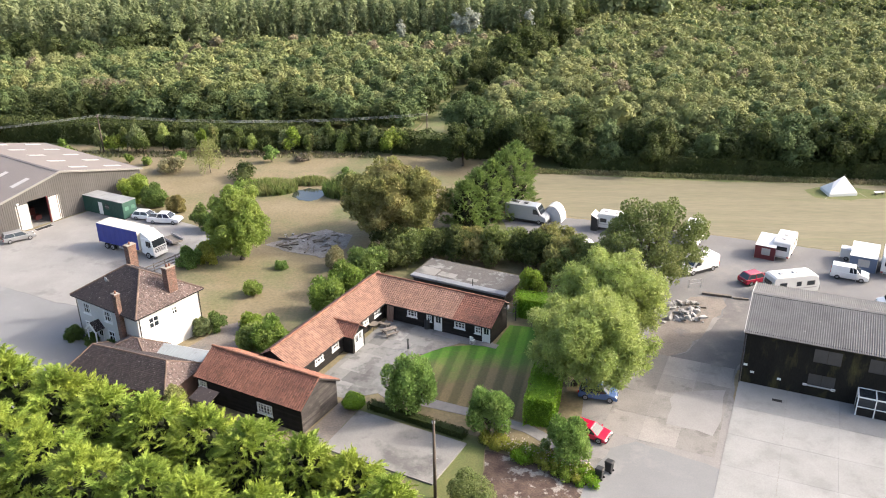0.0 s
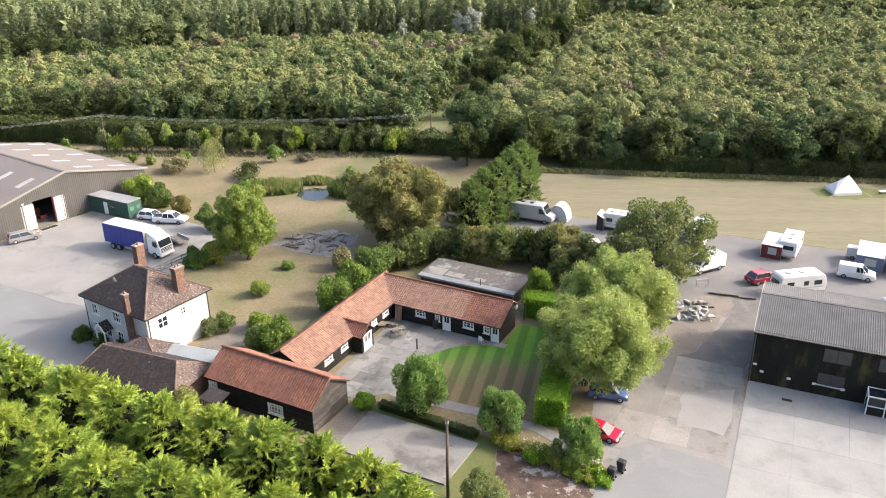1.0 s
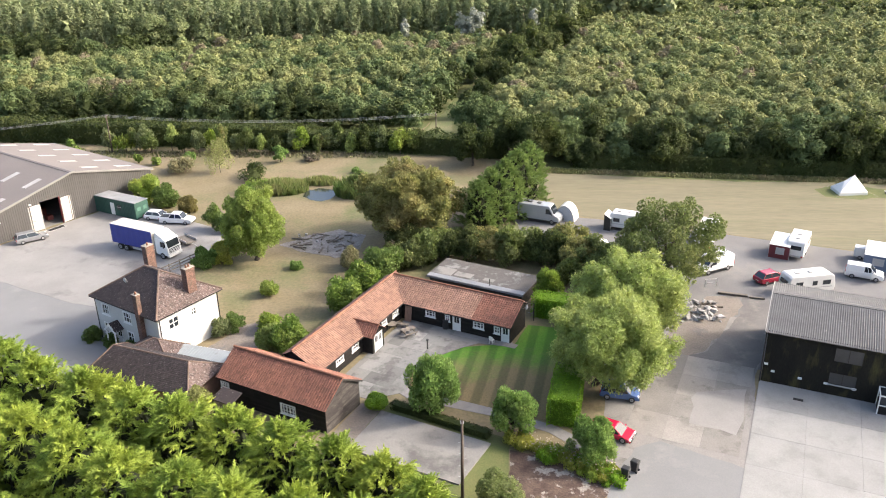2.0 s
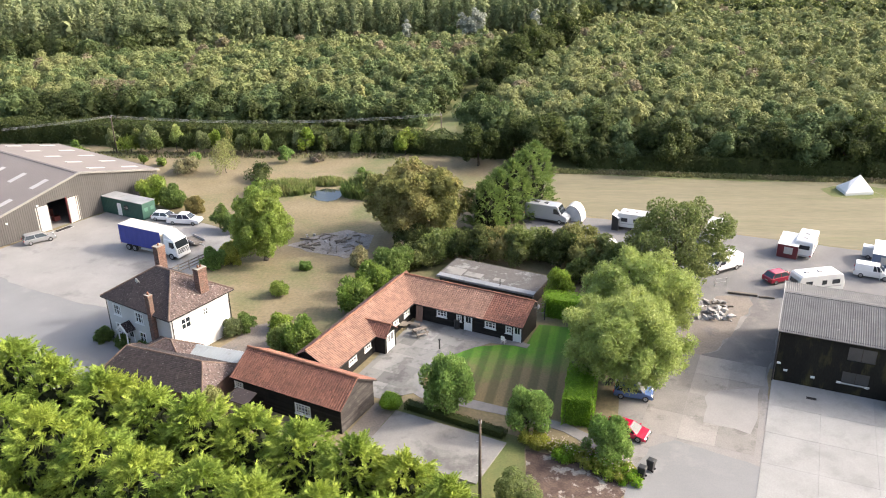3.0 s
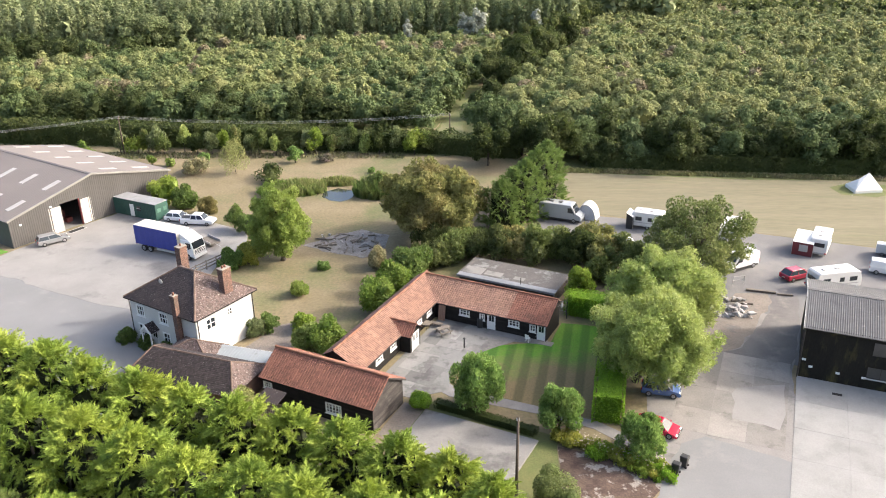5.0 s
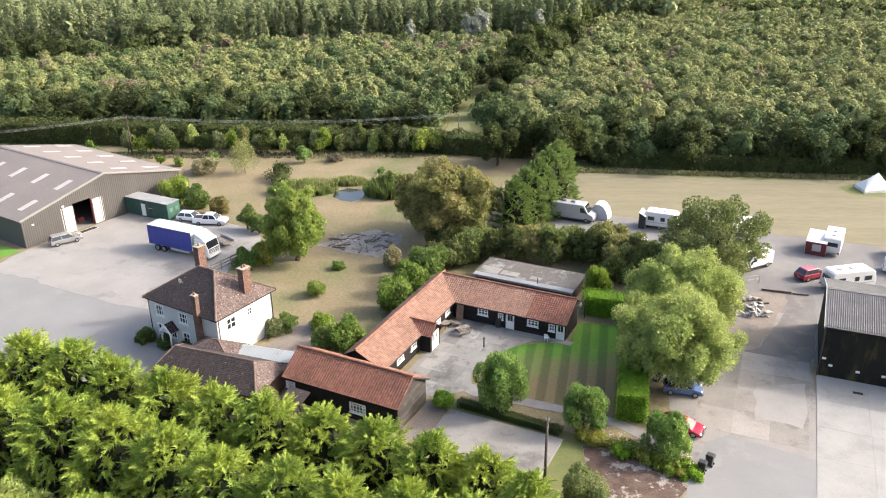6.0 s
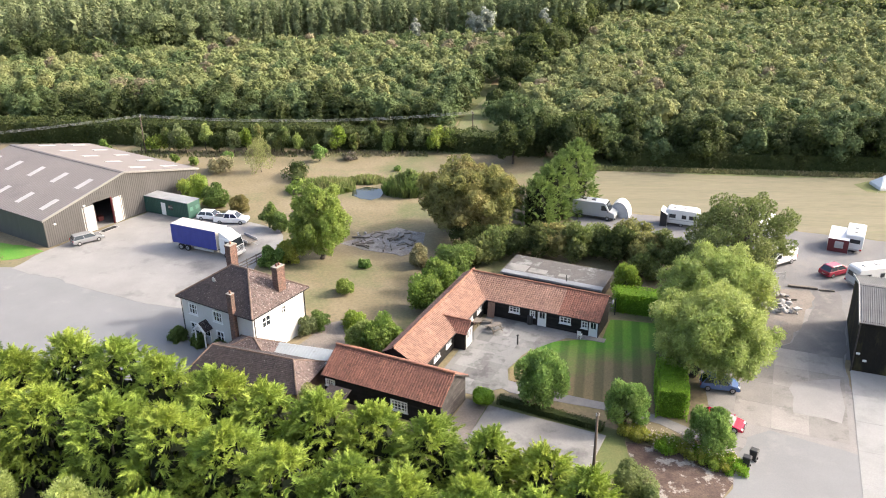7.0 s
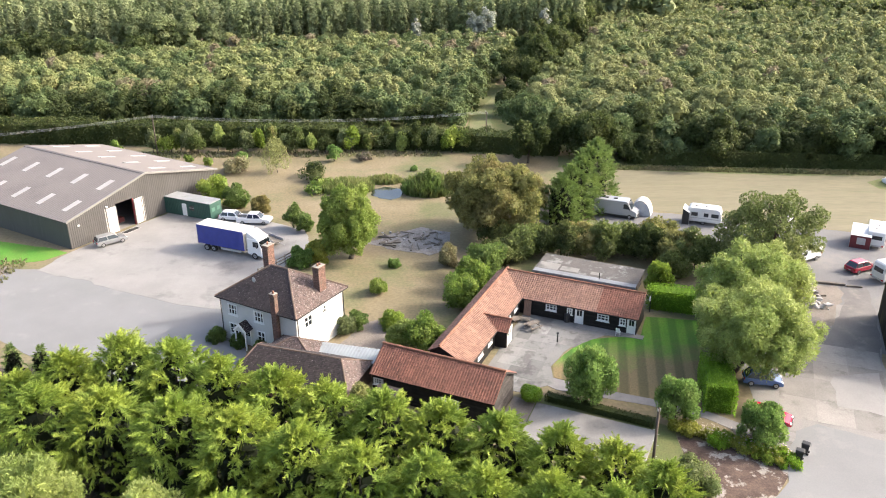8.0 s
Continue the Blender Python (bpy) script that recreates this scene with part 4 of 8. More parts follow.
def stable_range():
    h = thing("stable_range", -12.0, 84.0, 0, 0, "low L-shaped black boarded range with orange pantile roofs", "outbuilding range")
    inv = h.matrix_basis.inverted()
    mr = inv @ pose(-13.06, 83.98, 0, 0, 0, -24.16)
    ml = inv @ pose(-17.15, 67.59, 0, 0, 0, 66.6)
    wr = [(5.9, 7.2, 1.0, 1.85), (8.42, 9.08, 0.95, 1.8), (11.94, 13.28, 0.95, 1.8), (14.45, 15.2, 0.85, 1.75)]
    dr = [(9.42, 10.36, 0.0, 1.95), (15.38, 16.28, 0.0, 1.95)]
    wing(h, mr, 16.4, wr, dr, M_PANTILE, run=3.2, split=11.8)
    for a, b, c, d in wr:
        window(h, mr @ pose(0, 0.05, 0), (a + b) / 2, c, b - a, d - c, 3 if b - a > 1 else 2, 2)
    for a, b, c, d in dr:
        door(h, mr @ pose(0, 0.04, 0), (a + b) / 2, b - a - 0.1, d - 0.12)
    wl = [(3.05, 4.5, 0.95, 1.85), (6.05, 7.35, 0.95, 1.85), (12.1, 13.25, 0.95, 1.85), (14.5, 15.8, 0.95, 1.85)]
    wing(h, ml, 20.3, wl, [], M_PANTILE, run=2.9)
    for a, b, c, d in wl:
        window(h, ml @ pose(0, 0.05, 0), (a + b) / 2, c, b - a, d - c, 3, 2)
    # gabled porch on the long wing
    x, w, pr = 9.25, 2.3, 1.2
    mp = ml @ pose(x, 0, 0)
    for s in (-1, 1):
        part("porch_wall", moved(Geo().box((s * (w / 2 - 0.06), -pr / 2, 1.05), (0.12, pr, 2.1)), mp), M_BLACKBOARD, h)
    part("porch_front", moved(wall(Geo(), -w / 2, w / 2, -pr - 0.1, 0.1, 0, 2.15, [(-0.75, 0.75, 0, 2.05)]), mp), M_BLACKBOARD, h)
    part("porch_gable", moved(Geo().side([(-w / 2, 2.12), (w / 2, 2.12), (0, 2.95)], -pr - 0.1, -pr), mp), M_BLACKBOARD, h)
    for s in (-0.36, 0.36):
        door(h, mp @ pose(0, -pr - 0.06, 0), s, 0.7, 1.95)
    ov = 0.2
    for s in (-1, 1):
        e0, e1 = (s * (w / 2 + ov), -pr - 0.35, 2.0), (s * (w / 2 + ov), 1.9, 2.0)
        r0, r1 = (0, -pr - 0.35, 3.02), (0, 2.2, 3.02)
        if s > 0:
            e0, e1, r0, r1 = e1, e0, r1, r0
        part("porch_roof", moved(tiles(e1, e0, r1, r0, 0.27, 0.3), mp), M_PANTILE_OLD, h)
        part("porch_boarding", moved(slab([e0, e1, r1, r0], 0.06), mp), M_BLACKBOARD, h)
    part("porch_ridge", moved(ridge_run((0, -pr - 0.35, 3.1), (0, 2.2, 3.1), 0.13), mp), M_RIDGE, h)
    d = Geo()
    d.tube((16.6, 3.0, 3.0), (17.0, 3.1, 3.2), 0.02)
    d.ball((17.1, 2.9, 3.3), (0.1, 0.3, 0.3), 10, 6)
    part("satellite_dish", moved(d, mr), M_TRIM, h, "pale satellite dish on the gable")
    return h


stable_range()


def flat_roof_shed():
    h = thing("flat_roofed_shed", -1.25, 90.7, 0, -24.5, "long low shed with weathered grey flat roof", "shed")
    part("wall", Geo().box((0, 0, 0.85), (12.4, 5.0, 1.7)), M_GREYBOARD, h)
    part("roof", Geo().box((0, 0, 1.8), (13.0, 5.6, 0.14), rx=1.0), M_FELT, h, "grey felt roof", bevel=0.03)
    lead = mat("dull_lead_flashing", (0.2, 0.21, 0.225), (0.15, 0.158, 0.17), 0.6, scale=0.5, stain=(0.1, 0.1, 0.1), stain_scale=0.6)
    part("roof_flashing", Geo().box((0, -2.35, 1.84), (12.9, 0.9, 0.03), rx=1.0), lead, h, "dull blue-grey flashing strip along the eaves")
    part("fascia", Geo().box((0, -2.83, 1.7), (13.0, 0.05, 0.2)), lead, h)
    for x, w, d in ((-4.9, 2.6, 1.9), (-2.2, 2.3, 1.2), (1.2, 1.4, 0.8)):
        part("roof_patch", Geo().box((x, -0.9, 1.885), (w, d, 0.02), rx=1.0), M_SLAB, h, "paler patch of newer felt")
    part("vent_pipe", Geo().tube((1.9, -2.2, 1.8), (1.9, -2.2, 2.7), 0.05), M_DARK, h)
    return h


flat_roof_shed()


# ---------------------------------------------------------------- the black corrugated shed
def corrugated(e0, e1, r0, r1, pitch=0.3, amp=0.045, n=4):
    """A corrugated sheet: ridges run from the eave up to the top."""
    e0, e1, r0, r1 = map(Vector, (e0, e1, r0, r1))
    k = max(2, round((e1 - e0).length / pitch) * n)
    nrm = (e1 - e0).cross(r0 - e0).normalized()
    nrm = -nrm if nrm.z < 0 else nrm
    g = Geo()
    vs = []
    for i in range(k + 1):
        o = nrm * (amp * math.sin(math.tau * i / n))
        vs += [e0.lerp(e1, i / k) + o, r0.lerp(r1, i / k) + o]
    g.add(vs, [(2 * i, 2 * i + 2, 2 * i + 3, 2 * i + 1) for i in range(k)])
    return g


def black_shed():
    h = thing("black_shed", 26.75, 70.8, 0, -21.0, "large black shed with grey corrugated sheet roof", "shed")
    ln, dp, ez, rz = 30.0, 11.6, 5.75, 7.25
    holes = [(6.1, 8.5, 3.7, 5.15), (10.8, 13.2, 3.7, 5.15), (5.95, 8.3, 1.25, 2.45)]
    part("front_wall", wall(Geo(), 0, ln, 0, 0.2, 0, ez, holes), M_SHEDWALL, h)
    part("back_wall", Geo().box((ln / 2, dp - 0.1, ez / 2), (ln, 0.2, ez)), M_SHEDWALL, h)
    for x in (0.0, ln - 0.2):
        part("end_wall", Geo().profile([(0.2, 0), (dp - 0.2, 0), (dp - 0.2, ez), (dp / 2, rz - 0.06), (0.2, ez)], x, x + 0.2), M_SHEDWALL, h)
    grime = mat("grimy_pane", (0.05, 0.05, 0.048), (0.03, 0.03, 0.029), 0.3, bump=0.0)
    for a, b, c, d in holes:
        p = part("window", Geo().box(((a + b) / 2, 0.1, (c + d) / 2), (b - a, 0.04, d - c)), grime, h, "grimy grey window panel")
        part("window_bar", Geo().box(((a + b) / 2, 0.06, (c + d) / 2), (0.06, 0.06, d - c)), M_GREYBOARD, p)
    part("window_ledge", Geo().box((7.1, -0.08, 1.2), (2.7, 0.2, 0.07)), M_TRIM, h)
    o, rise = 0.3, (rz - ez) / (dp / 2)
    for s, (y0, y1) in enumerate((((-o), dp / 2), (dp + o, dp / 2))):
        e0, e1, r0, r1 = (-0.25, y0, ez - o * rise), (ln + 0.2, y0, ez - o * rise), (-0.25, y1, rz), (ln + 0.2, y1, rz)
        part("roof_sheet", corrugated(e0, e1, r0, r1, 0.2, 0.035), M_SHEET, h, smooth=True)
        part("roof_purlins", slab([(p[0], p[1], p[2] - 0.08) for p in ((e0, e1, r1, r0) if s == 0 else (e1, e0, r0, r1))], 0.08), M_SHEDWALL, h)
        part("bargeboard", Geo().add([(-0.3, y0, ez - o * rise - 0.2), (-0.24, y0, ez - o * rise - 0.2), (-0.24, y1, rz - 0.15), (-0.3, y1, rz - 0.15), (-0.3, y0, ez - o * rise + 0.1), (-0.24, y0, ez - o * rise + 0.1), (-0.24, y1, rz + 0.1), (-0.3, y1, rz + 0.1)], [(3, 2, 1, 0), (4, 5, 6, 7), (0, 1, 5, 4), (1, 2, 6, 5), (2, 3, 7, 6), (3, 0, 4, 7)]), M_TRIM, h, "white bargeboard")
    part("ridge_cap", Geo().profile([(dp / 2 - 0.3, rz - 0.06), (dp / 2 - 0.28, rz - 0.01), (dp / 2, rz + 0.05), (dp / 2 + 0.28, rz - 0.01), (dp / 2 + 0.3, rz - 0.06)], -0.25, ln + 0.2), M_SHEET, h)
    for x, z in ((0.25, 2.1), (0.95, 1.4), (3.45, 1.2), (5.75, 1.2), (8.2, 1.15)):
        part("wall_vent", Geo().box((x, -0.06, z), (0.36, 0.12, 0.2)), M_WHITE, h, "small white box on the wall", bevel=0.015)
    part("downpipe", Geo().tube((-0.12, -0.12, 0), (-0.12, -0.12, ez - 0.2), 0.07), M_GREYBOARD, h)
    # glazed entrance lobby with a dark plinth
    lob = part("entrance_lobby", Geo().box((11.8, -0.9, 0.5), (3.0, 1.7, 1.0)), M_BLACKBOARD, h)
    f = Geo()
    for x in (10.3, 11.8, 13.3):
        for y in (-1.75, -0.05):
            f.box((x, y, 1.0), (0.1, 0.1, 2.0))
        f.box((x, -0.9, 2.0), (0.1, 1.7, 0.1))
    for y in (-1.75, -0.05):
        f.box((11.8, y, 2.0), (3.1, 0.1, 0.1))
        f.box((11.8, y, 1.0), (3.1, 0.1, 0.08))
    part("lobby_frame", f, M_WHITE, lob, "white lobby frame")
    for x in (11.05, 12.55):
        part("lobby_pane", Geo().box((x, -0.9, 2.0), (1.38, 1.58, 0.02)), M_GLASS, lob)
        part("lobby_pane", Geo().box((x, -1.75, 1.5), (1.38, 0.02, 0.9)), M_GLASS, lob)
    return h


black_shed()


# ---------------------------------------------------------------- the warehouse
def warehouse():
    h = thing("warehouse", -71.8, 102.4, 0, 58.9, "large grey-brown steel warehouse with rooflights and open doors", "warehouse")
    ln, dp, ez, rz = 27.7, 29.0, 4.25, 7.48
    c = ln / 2
    x0, x1, dh = 8.0, 11.2, 4.25
    g = Geo()
    k = lambda x: ez + (rz - ez) * (1 - abs(x - c) / c)
    xs = [0.0, x0, x1, c, ln]
    for a, b in zip(xs, xs[1:]):
        z0 = dh if (a, b) == (x0, x1) else 0.0
        g.side([(a, z0), (b, z0), (b, k(b) - 0.1), (a, k(a) - 0.1)], 0.0, 0.2)
    part("front_wall", g, M_BROWNSHEET, h)
    g = Geo()
    x = 0.0
    while x < ln - 0.1:
        z0 = dh if x0 - 0.15 < x < x1 else 0.05
        g.add([(x, -0.02, z0), (x + 0.05, -0.045, z0), (x + 0.15, -0.045, z0), (x + 0.2, -0.02, z0), (x, -0.02, k(x) - 0.1), (x + 0.05, -0.045, k(x) - 0.1), (x + 0.15, -0.045, k(x) - 0.1), (x + 0.2, -0.02, k(x) - 0.1)], [(0, 1, 5, 4), (1, 2, 6, 5), (2, 3, 7, 6)])
        x += 0.33
    part("front_cladding", g, M_BROWNSHEET, h)
    part("side_wall", Geo().box((0.1, dp / 2, ez / 2), (0.2, dp - 0.4, ez)), M_BROWNSHEET, h)
    part("side_wall", Geo().box((ln - 0.1, dp / 2, ez / 2), (0.2, dp - 0.4, ez)), M_BROWNSHEET, h)
    part("back_wall", Geo().side([(0, 0), (ln, 0), (ln, ez), (c, rz - 0.1), (0, ez)], dp - 0.2, dp), M_BROWNSHEET, h)
    part("floor_slab", Geo().box((c, dp / 2, 0.03), (ln - 0.5, dp - 0.5, 0.06)), M_CONC_DARK, h)
    for s in (0, 1):
        e0, e1 = ((-0.3, -0.3, ez - 0.05), (-0.3, dp + 0.2, ez - 0.05)) if s == 0 else ((ln + 0.3, -0.3, ez - 0.05), (ln + 0.3, dp + 0.2, ez - 0.05))
        r0, r1 = (c, -0.3, rz), (c, dp + 0.2, rz)
        part("roof_sheet", corrugated(e0, e1, r0, r1, 0.5, 0.03), M_BROWNROOF, h)
        part("roof_lining", slab([(p[0], p[1], p[2] - 0.06) for p in ((e1, e0, r0, r1) if s == 0 else (e0, e1, r1, r0))], 0.1), M_BROWNSHEET, h)
        for i in range(5):
            y = 2.4 + i * 6.0
            for u0, u1 in ((0.14, 0.34), (0.56, 0.76)):
                a, b = Vector(e0).lerp(Vector(r0), u0), Vector(e0).lerp(Vector(r0), u1)
                g = Geo()
                q = [(p.x, yy, p.z + 0.06) for p, yy in ((a, y), (a, y + 1.0), (b, y + 1.0), (b, y))]
                v = q + [(p[0], p[1], p[2] - 0.1) for p in q]
                g.add(v, [(0, 1, 2, 3), (0, 4, 5, 1), (1, 5, 6, 2), (2, 6, 7, 3), (3, 7, 4, 0)])
                part("rooflight", g, M_SKYLIGHT, h, "pale translucent rooflight")
        a, b = Vector(e0), Vector(r0)
        g = Geo().add([a + Vector((0, -0.05, -0.22)), b + Vector((0, -0.05, -0.22)), b + Vector((0, -0.05, 0.08)), a + Vector((0, -0.05, 0.08)), a + Vector((0, 0.12, 0.08)), b + Vector((0, 0.12, 0.08))], [(0, 1, 2, 3), (3, 2, 5, 4)])
        part("verge_trim", g, M_VERGETRIM, h, "pale verge trim")
        part("gutter", Geo().box((e0[0], dp / 2, ez - 0.12), (0.22, dp + 0.4, 0.16)), M_BROWNSHEET, h)
    part("ridge_cap", Geo().side([(c - 0.4, rz - 0.07), (c - 0.38, rz - 0.01), (c, rz + 0.07), (c + 0.38, rz - 0.01), (c + 0.4, rz - 0.07)], -0.3, dp + 0.2), M_BROWNROOF, h)
    leaf = mat("pale_shabby_door_paint", (0.5, 0.47, 0.43), (0.42, 0.39, 0.36), 0.7, scale=1.0, fine=6.0, stain=(0.3, 0.26, 0.23), stain_scale=0.9)
    for x, sgn in ((x0, 1), (x1, -1)):
        d = Geo()
        a = 174 if sgn > 0 else -174
        mm = pose(x, -0.16, 0, 0, 0, a if sgn > 0 else a)
        for i in range(5):
            d.box((0.95 * sgn, 0.0, 0.1 + 0.78 * (i + 0.5)), (1.9, 0.06, 0.76))
        dd = part("door_leaf", moved(d, mm), leaf, h, "pale shabby sliding door leaf")
        e = Geo()
        for q in (0.05, 1.85):
            e.box((q * sgn, 0.0, 2.0), (0.1, 0.12, 4.0))
        part("leaf_frame", moved(e, mm), M_TRIM, dd)
    part("door_jamb", Geo().box((x1 - 0.06, 0.1, dh / 2), (0.1, 0.24, dh)), mat("red_oxide_paint", (0.3, 0.05, 0.05), rough=0.6), h, "red painted door jamb")
    for x, z in ((1.6, 3.1), (6.5, 4.3), (6.9, 1.7)):
        part("wall_lamp", Geo().box((x, -0.14, z), (0.3, 0.2, 0.22)), M_WHITE, h, "small white wall lamp", bevel=0.02)
    # pallets of goods in the dark inside
    for x, y, s, z in ((10.6, 3.0, 0.9, 0.7), (8.6, 7.0, 1.3, 1.4), (11.0, 6.0, 1.2, 1.1)):
        part("stacked_goods", Geo().box((x, y, z / 2 + 0.06), (s, s, z)), mat("reddish_goods", (0.2, 0.05, 0.04), rough=0.7), h)
    return h


warehouse()


# ---------------------------------------------------------------- foliage
RNG = np.random.default_rng(7)


def leaf_quads(p, nrm, size, aspect=0.6, rng=None, along=None):
    """Pointed four-cornered leaves at p, facing nrm, or lying along a given way."""
    rng = rng or RNG
    n = len(p)
    nrm = nrm / np.linalg.norm(nrm, axis=1, keepdims=True)
    r = rng.normal(size=(n, 3))
    a = np.cross(nrm, r) if along is None else along.copy()
    a = a / (np.linalg.norm(a, axis=1, keepdims=True) + 1e-9)
    if along is not None:
        nrm = nrm + 0.3 * r
        nrm = nrm - a * (nrm * a).sum(1, keepdims=True)
        nrm /= np.linalg.norm(nrm, axis=1, keepdims=True) + 1e-9
    b = np.cross(nrm, a)
    s = (np.asarray(size) * rng.uniform(0.65, 1.35, n))[:, None]
    a, b = a * s * 0.5, b * s * 0.5 * aspect
    bend = nrm * s * 0.1
    return np.stack([p - a - bend, p - b + bend, p + a - bend, p + b + bend], axis=1)


def sphere_dirs(n, rng, low=-1.0):
    z = rng.uniform(low, 1.0, n)
    t = rng.uniform(0, math.tau, n)
    q = np.sqrt(1 - z * z)
    return np.stack([q * np.cos(t), q * np.sin(t), z], axis=1)


def blob_leaves(blobs, n, size, rng, aspect=0.6, low=-0.8, up=0.25, rough=0.42, shell=(0.76, 1.08), tuft=None):
    """Leaves on the outsides of a heap of ellipsoids (cx, cy, cz, rx, ry, rz)."""
    B = np.array(blobs, dtype=float)
    area = (B[:, 3] * B[:, 4] + B[:, 4] * B[:, 5] + B[:, 3] * B[:, 5])
    k = rng.choice(len(B), size=n, p=area / area.sum())
    d = sphere_dirs(n, rng, low)
    rad = rng.uniform(*shell, n)[:, None]
    p = B[k, :3] + d * B[k, 3:] * rad
    keep = np.ones(n, bool)
    for j, b in enumerate(B):
        q = (p - b[:3]) / b[3:]
        keep &= (k == j) | ((q * q).sum(1) > 0.62)
    p, d = p[keep], d[keep]
    nrm = d + rng.normal(size=d.shape) * rough + np.array([0, 0, up])
    along = None
    if tuft:
        along = d * tuft[0] + np.array([0, 0, tuft[1]]) + rng.normal(size=d.shape) * tuft[2]
    return leaf_quads(p, nrm, size, aspect, rng, along)


def inner_leaves(blobs, size, rng, k=14, shell=(0.35, 0.72)):
    """Larger leaf clumps deep inside each lobe, which keep the crown from being seen through."""
    out = []
    for b in blobs:
        d = sphere_dirs(k, rng)
        p = np.array(b[:3]) + d * np.array(b[3:]) * rng.uniform(*shell, k)[:, None]
        out.append(leaf_quads(p, d + rng.normal(size=d.shape) * 0.35, min(b[3:]) * size, 0.9, rng))
    return np.concatenate(out)


def limb(g, a, b, r0, r1, rng, k=3):
    """A branch that bends a little on its way."""
    a, b = Vector(a), Vector(b)
    pts = [a.lerp(b, i / k) + Vector(rng.normal(size=3) * (0.06 * (b - a).length if 0 < i < k else 0)) for i in range(k + 1)]
    for i in range(k):
        g.tube(pts[i], pts[i + 1], r0 + (r1 - r0) * i / k, r0 + (r1 - r0) * (i + 1) / k, 7)


def tree(name, x, y, h, r, leaf, label, seed, n=5000, size=0.32, base=0.25, blobs=16, lobe=0.42, aspect=0.6, squash=1.0, category="tree", group="", trunk=0.0, top=0.0, core=0.9, rough=0.42, fill=0.62, tuft=None, shell=(0.76, 1.08), wild=0.35, foot=(0, 0), clusters=0):
    """A tree: trunk, limbs to each lobe, and a crown of many leaves on uneven lobes."""
    rng = np.random.default_rng(seed)
    t = thing(name, x, y, 0, 0, label, category, group)
    ch = h * (1 - base)
    cz = h * base + ch / 2
    bl = []
    bl.append((0, 0, cz, r * fill, r * fill * 0.98, ch * 0.5 * fill))
    for i in range(blobs):
        d = sphere_dirs(1, rng, -0.75)[0]
        q = rng.uniform(0.5, 0.9) * (1.0 + wild * noise.noise((d[0] * 1.6 + seed, d[1] * 1.6, d[2] * 1.6)))
        taper = 1.0 - top * max(0.0, d[2])
        br = r * lobe * rng.uniform(0.65, 1.5)
        bz = min(br * squash, ch * 0.45)
        bl.append((d[0] * r * q * taper, d[1] * r * q * taper, cz + d[2] * (ch / 2 - bz * 0.8) * min(1.0, q * 1.3), br, br, bz))
    if clusters:
        bl = [(0, 0, cz, r * 0.45, r * 0.45, ch * 0.22)]
        for i in range(clusters):
            u = 1 - 1.8 * (i + 0.5) / clusters
            a = i * 2.399 + rng.uniform(-0.4, 0.4)
            d = np.array([math.cos(a) * math.sqrt(1 - u * u), math.sin(a) * math.sqrt(1 - u * u), u])
            mid = np.array([0, 0, cz]) + d * np.array([r, r, ch / 2]) * rng.uniform(0.56, 0.72)
            br = r * lobe * rng.uniform(1.1, 1.5)
            bl.append((*mid, br, br, br * squash))
            for k in range(max(3, blobs // clusters)):
                o = sphere_dirs(1, rng, -0.5)[0] + d * 0.35
                br = r * lobe * rng.uniform(0.55, 0.95)
                bl.append((*(mid + o * r * lobe * rng.uniform(1.0, 1.5)), br, br, br * squash))
    hi = max(b[2] + b[5] for b in bl)
    bl = [(b[0], b[1], b[2] + (h - hi) * max(0, (b[2] - h * base) / ch), *b[3:]) for b in bl]
    q = np.concatenate([blob_leaves(bl, n, size, rng, aspect, rough=rough, tuft=tuft, shell=shell), inner_leaves(bl, core, rng)])
    part("crown", quads_mesh("crown", q), leaf, t)
    g = Geo()
    tr = trunk or 0.028 * h
    fork = (rng.normal() * 0.1, rng.normal() * 0.1, h * base + ch * 0.25)
    limb(g, (foot[0], foot[1], -0.1), fork, tr * 1.25, tr * 0.75, rng)
    for b in bl[1:10]:
        limb(g, fork if b[2] > fork[2] else (foot[0] * 0.6, foot[1] * 0.6, max(0.3, b[2] * 0.6)), b[:3], tr * 0.45, tr * 0.12, rng)
    part("trunk", g, M_BARK, t, smooth=True)
    return t


def shrub(name, x, y, h, r, leaf, label, seed, n=1500, size=0.22, blobs=7, group="", ry=None, aspect=0.6, category="shrub", tuft=None):
    """A low bush of leafy lobes down to the ground on a few stems."""
    rng = np.random.default_rng(seed)
    t = thing(name, x, y, 0, rng.uniform(0, 360), label, category, group)
    bl = [(0, 0, h * 0.42, r * 0.68, (ry or r) * 0.68, h * 0.44)]
    for i in range(blobs):
        a = rng.uniform(0, math.tau)
        q = rng.uniform(0.25, 0.78)
        br = r * rng.uniform(0.24, 0.46)
        z = rng.uniform(0.15, 0.85) * h * (1.15 - 0.55 * q)
        bl.append((math.cos(a) * r * q, math.sin(a) * (ry or r) * q, z, br, br, br * rng.uniform(0.8, 1.3)))
    part("foliage", quads_mesh("foliage", np.concatenate([blob_leaves(bl, n, size, rng, aspect, low=-0.5, tuft=tuft), inner_leaves(bl, 0.9, rng, 16)])), leaf, t)
    g = Geo()
    for i in range(4):
        limb(g, (rng.normal() * 0.1, rng.normal() * 0.1, -0.05), (rng.normal() * r * 0.3, rng.normal() * r * 0.3, h * 0.6), 0.05, 0.02, rng, 2)
    part("stems", g, M_BARK, t)
    return t


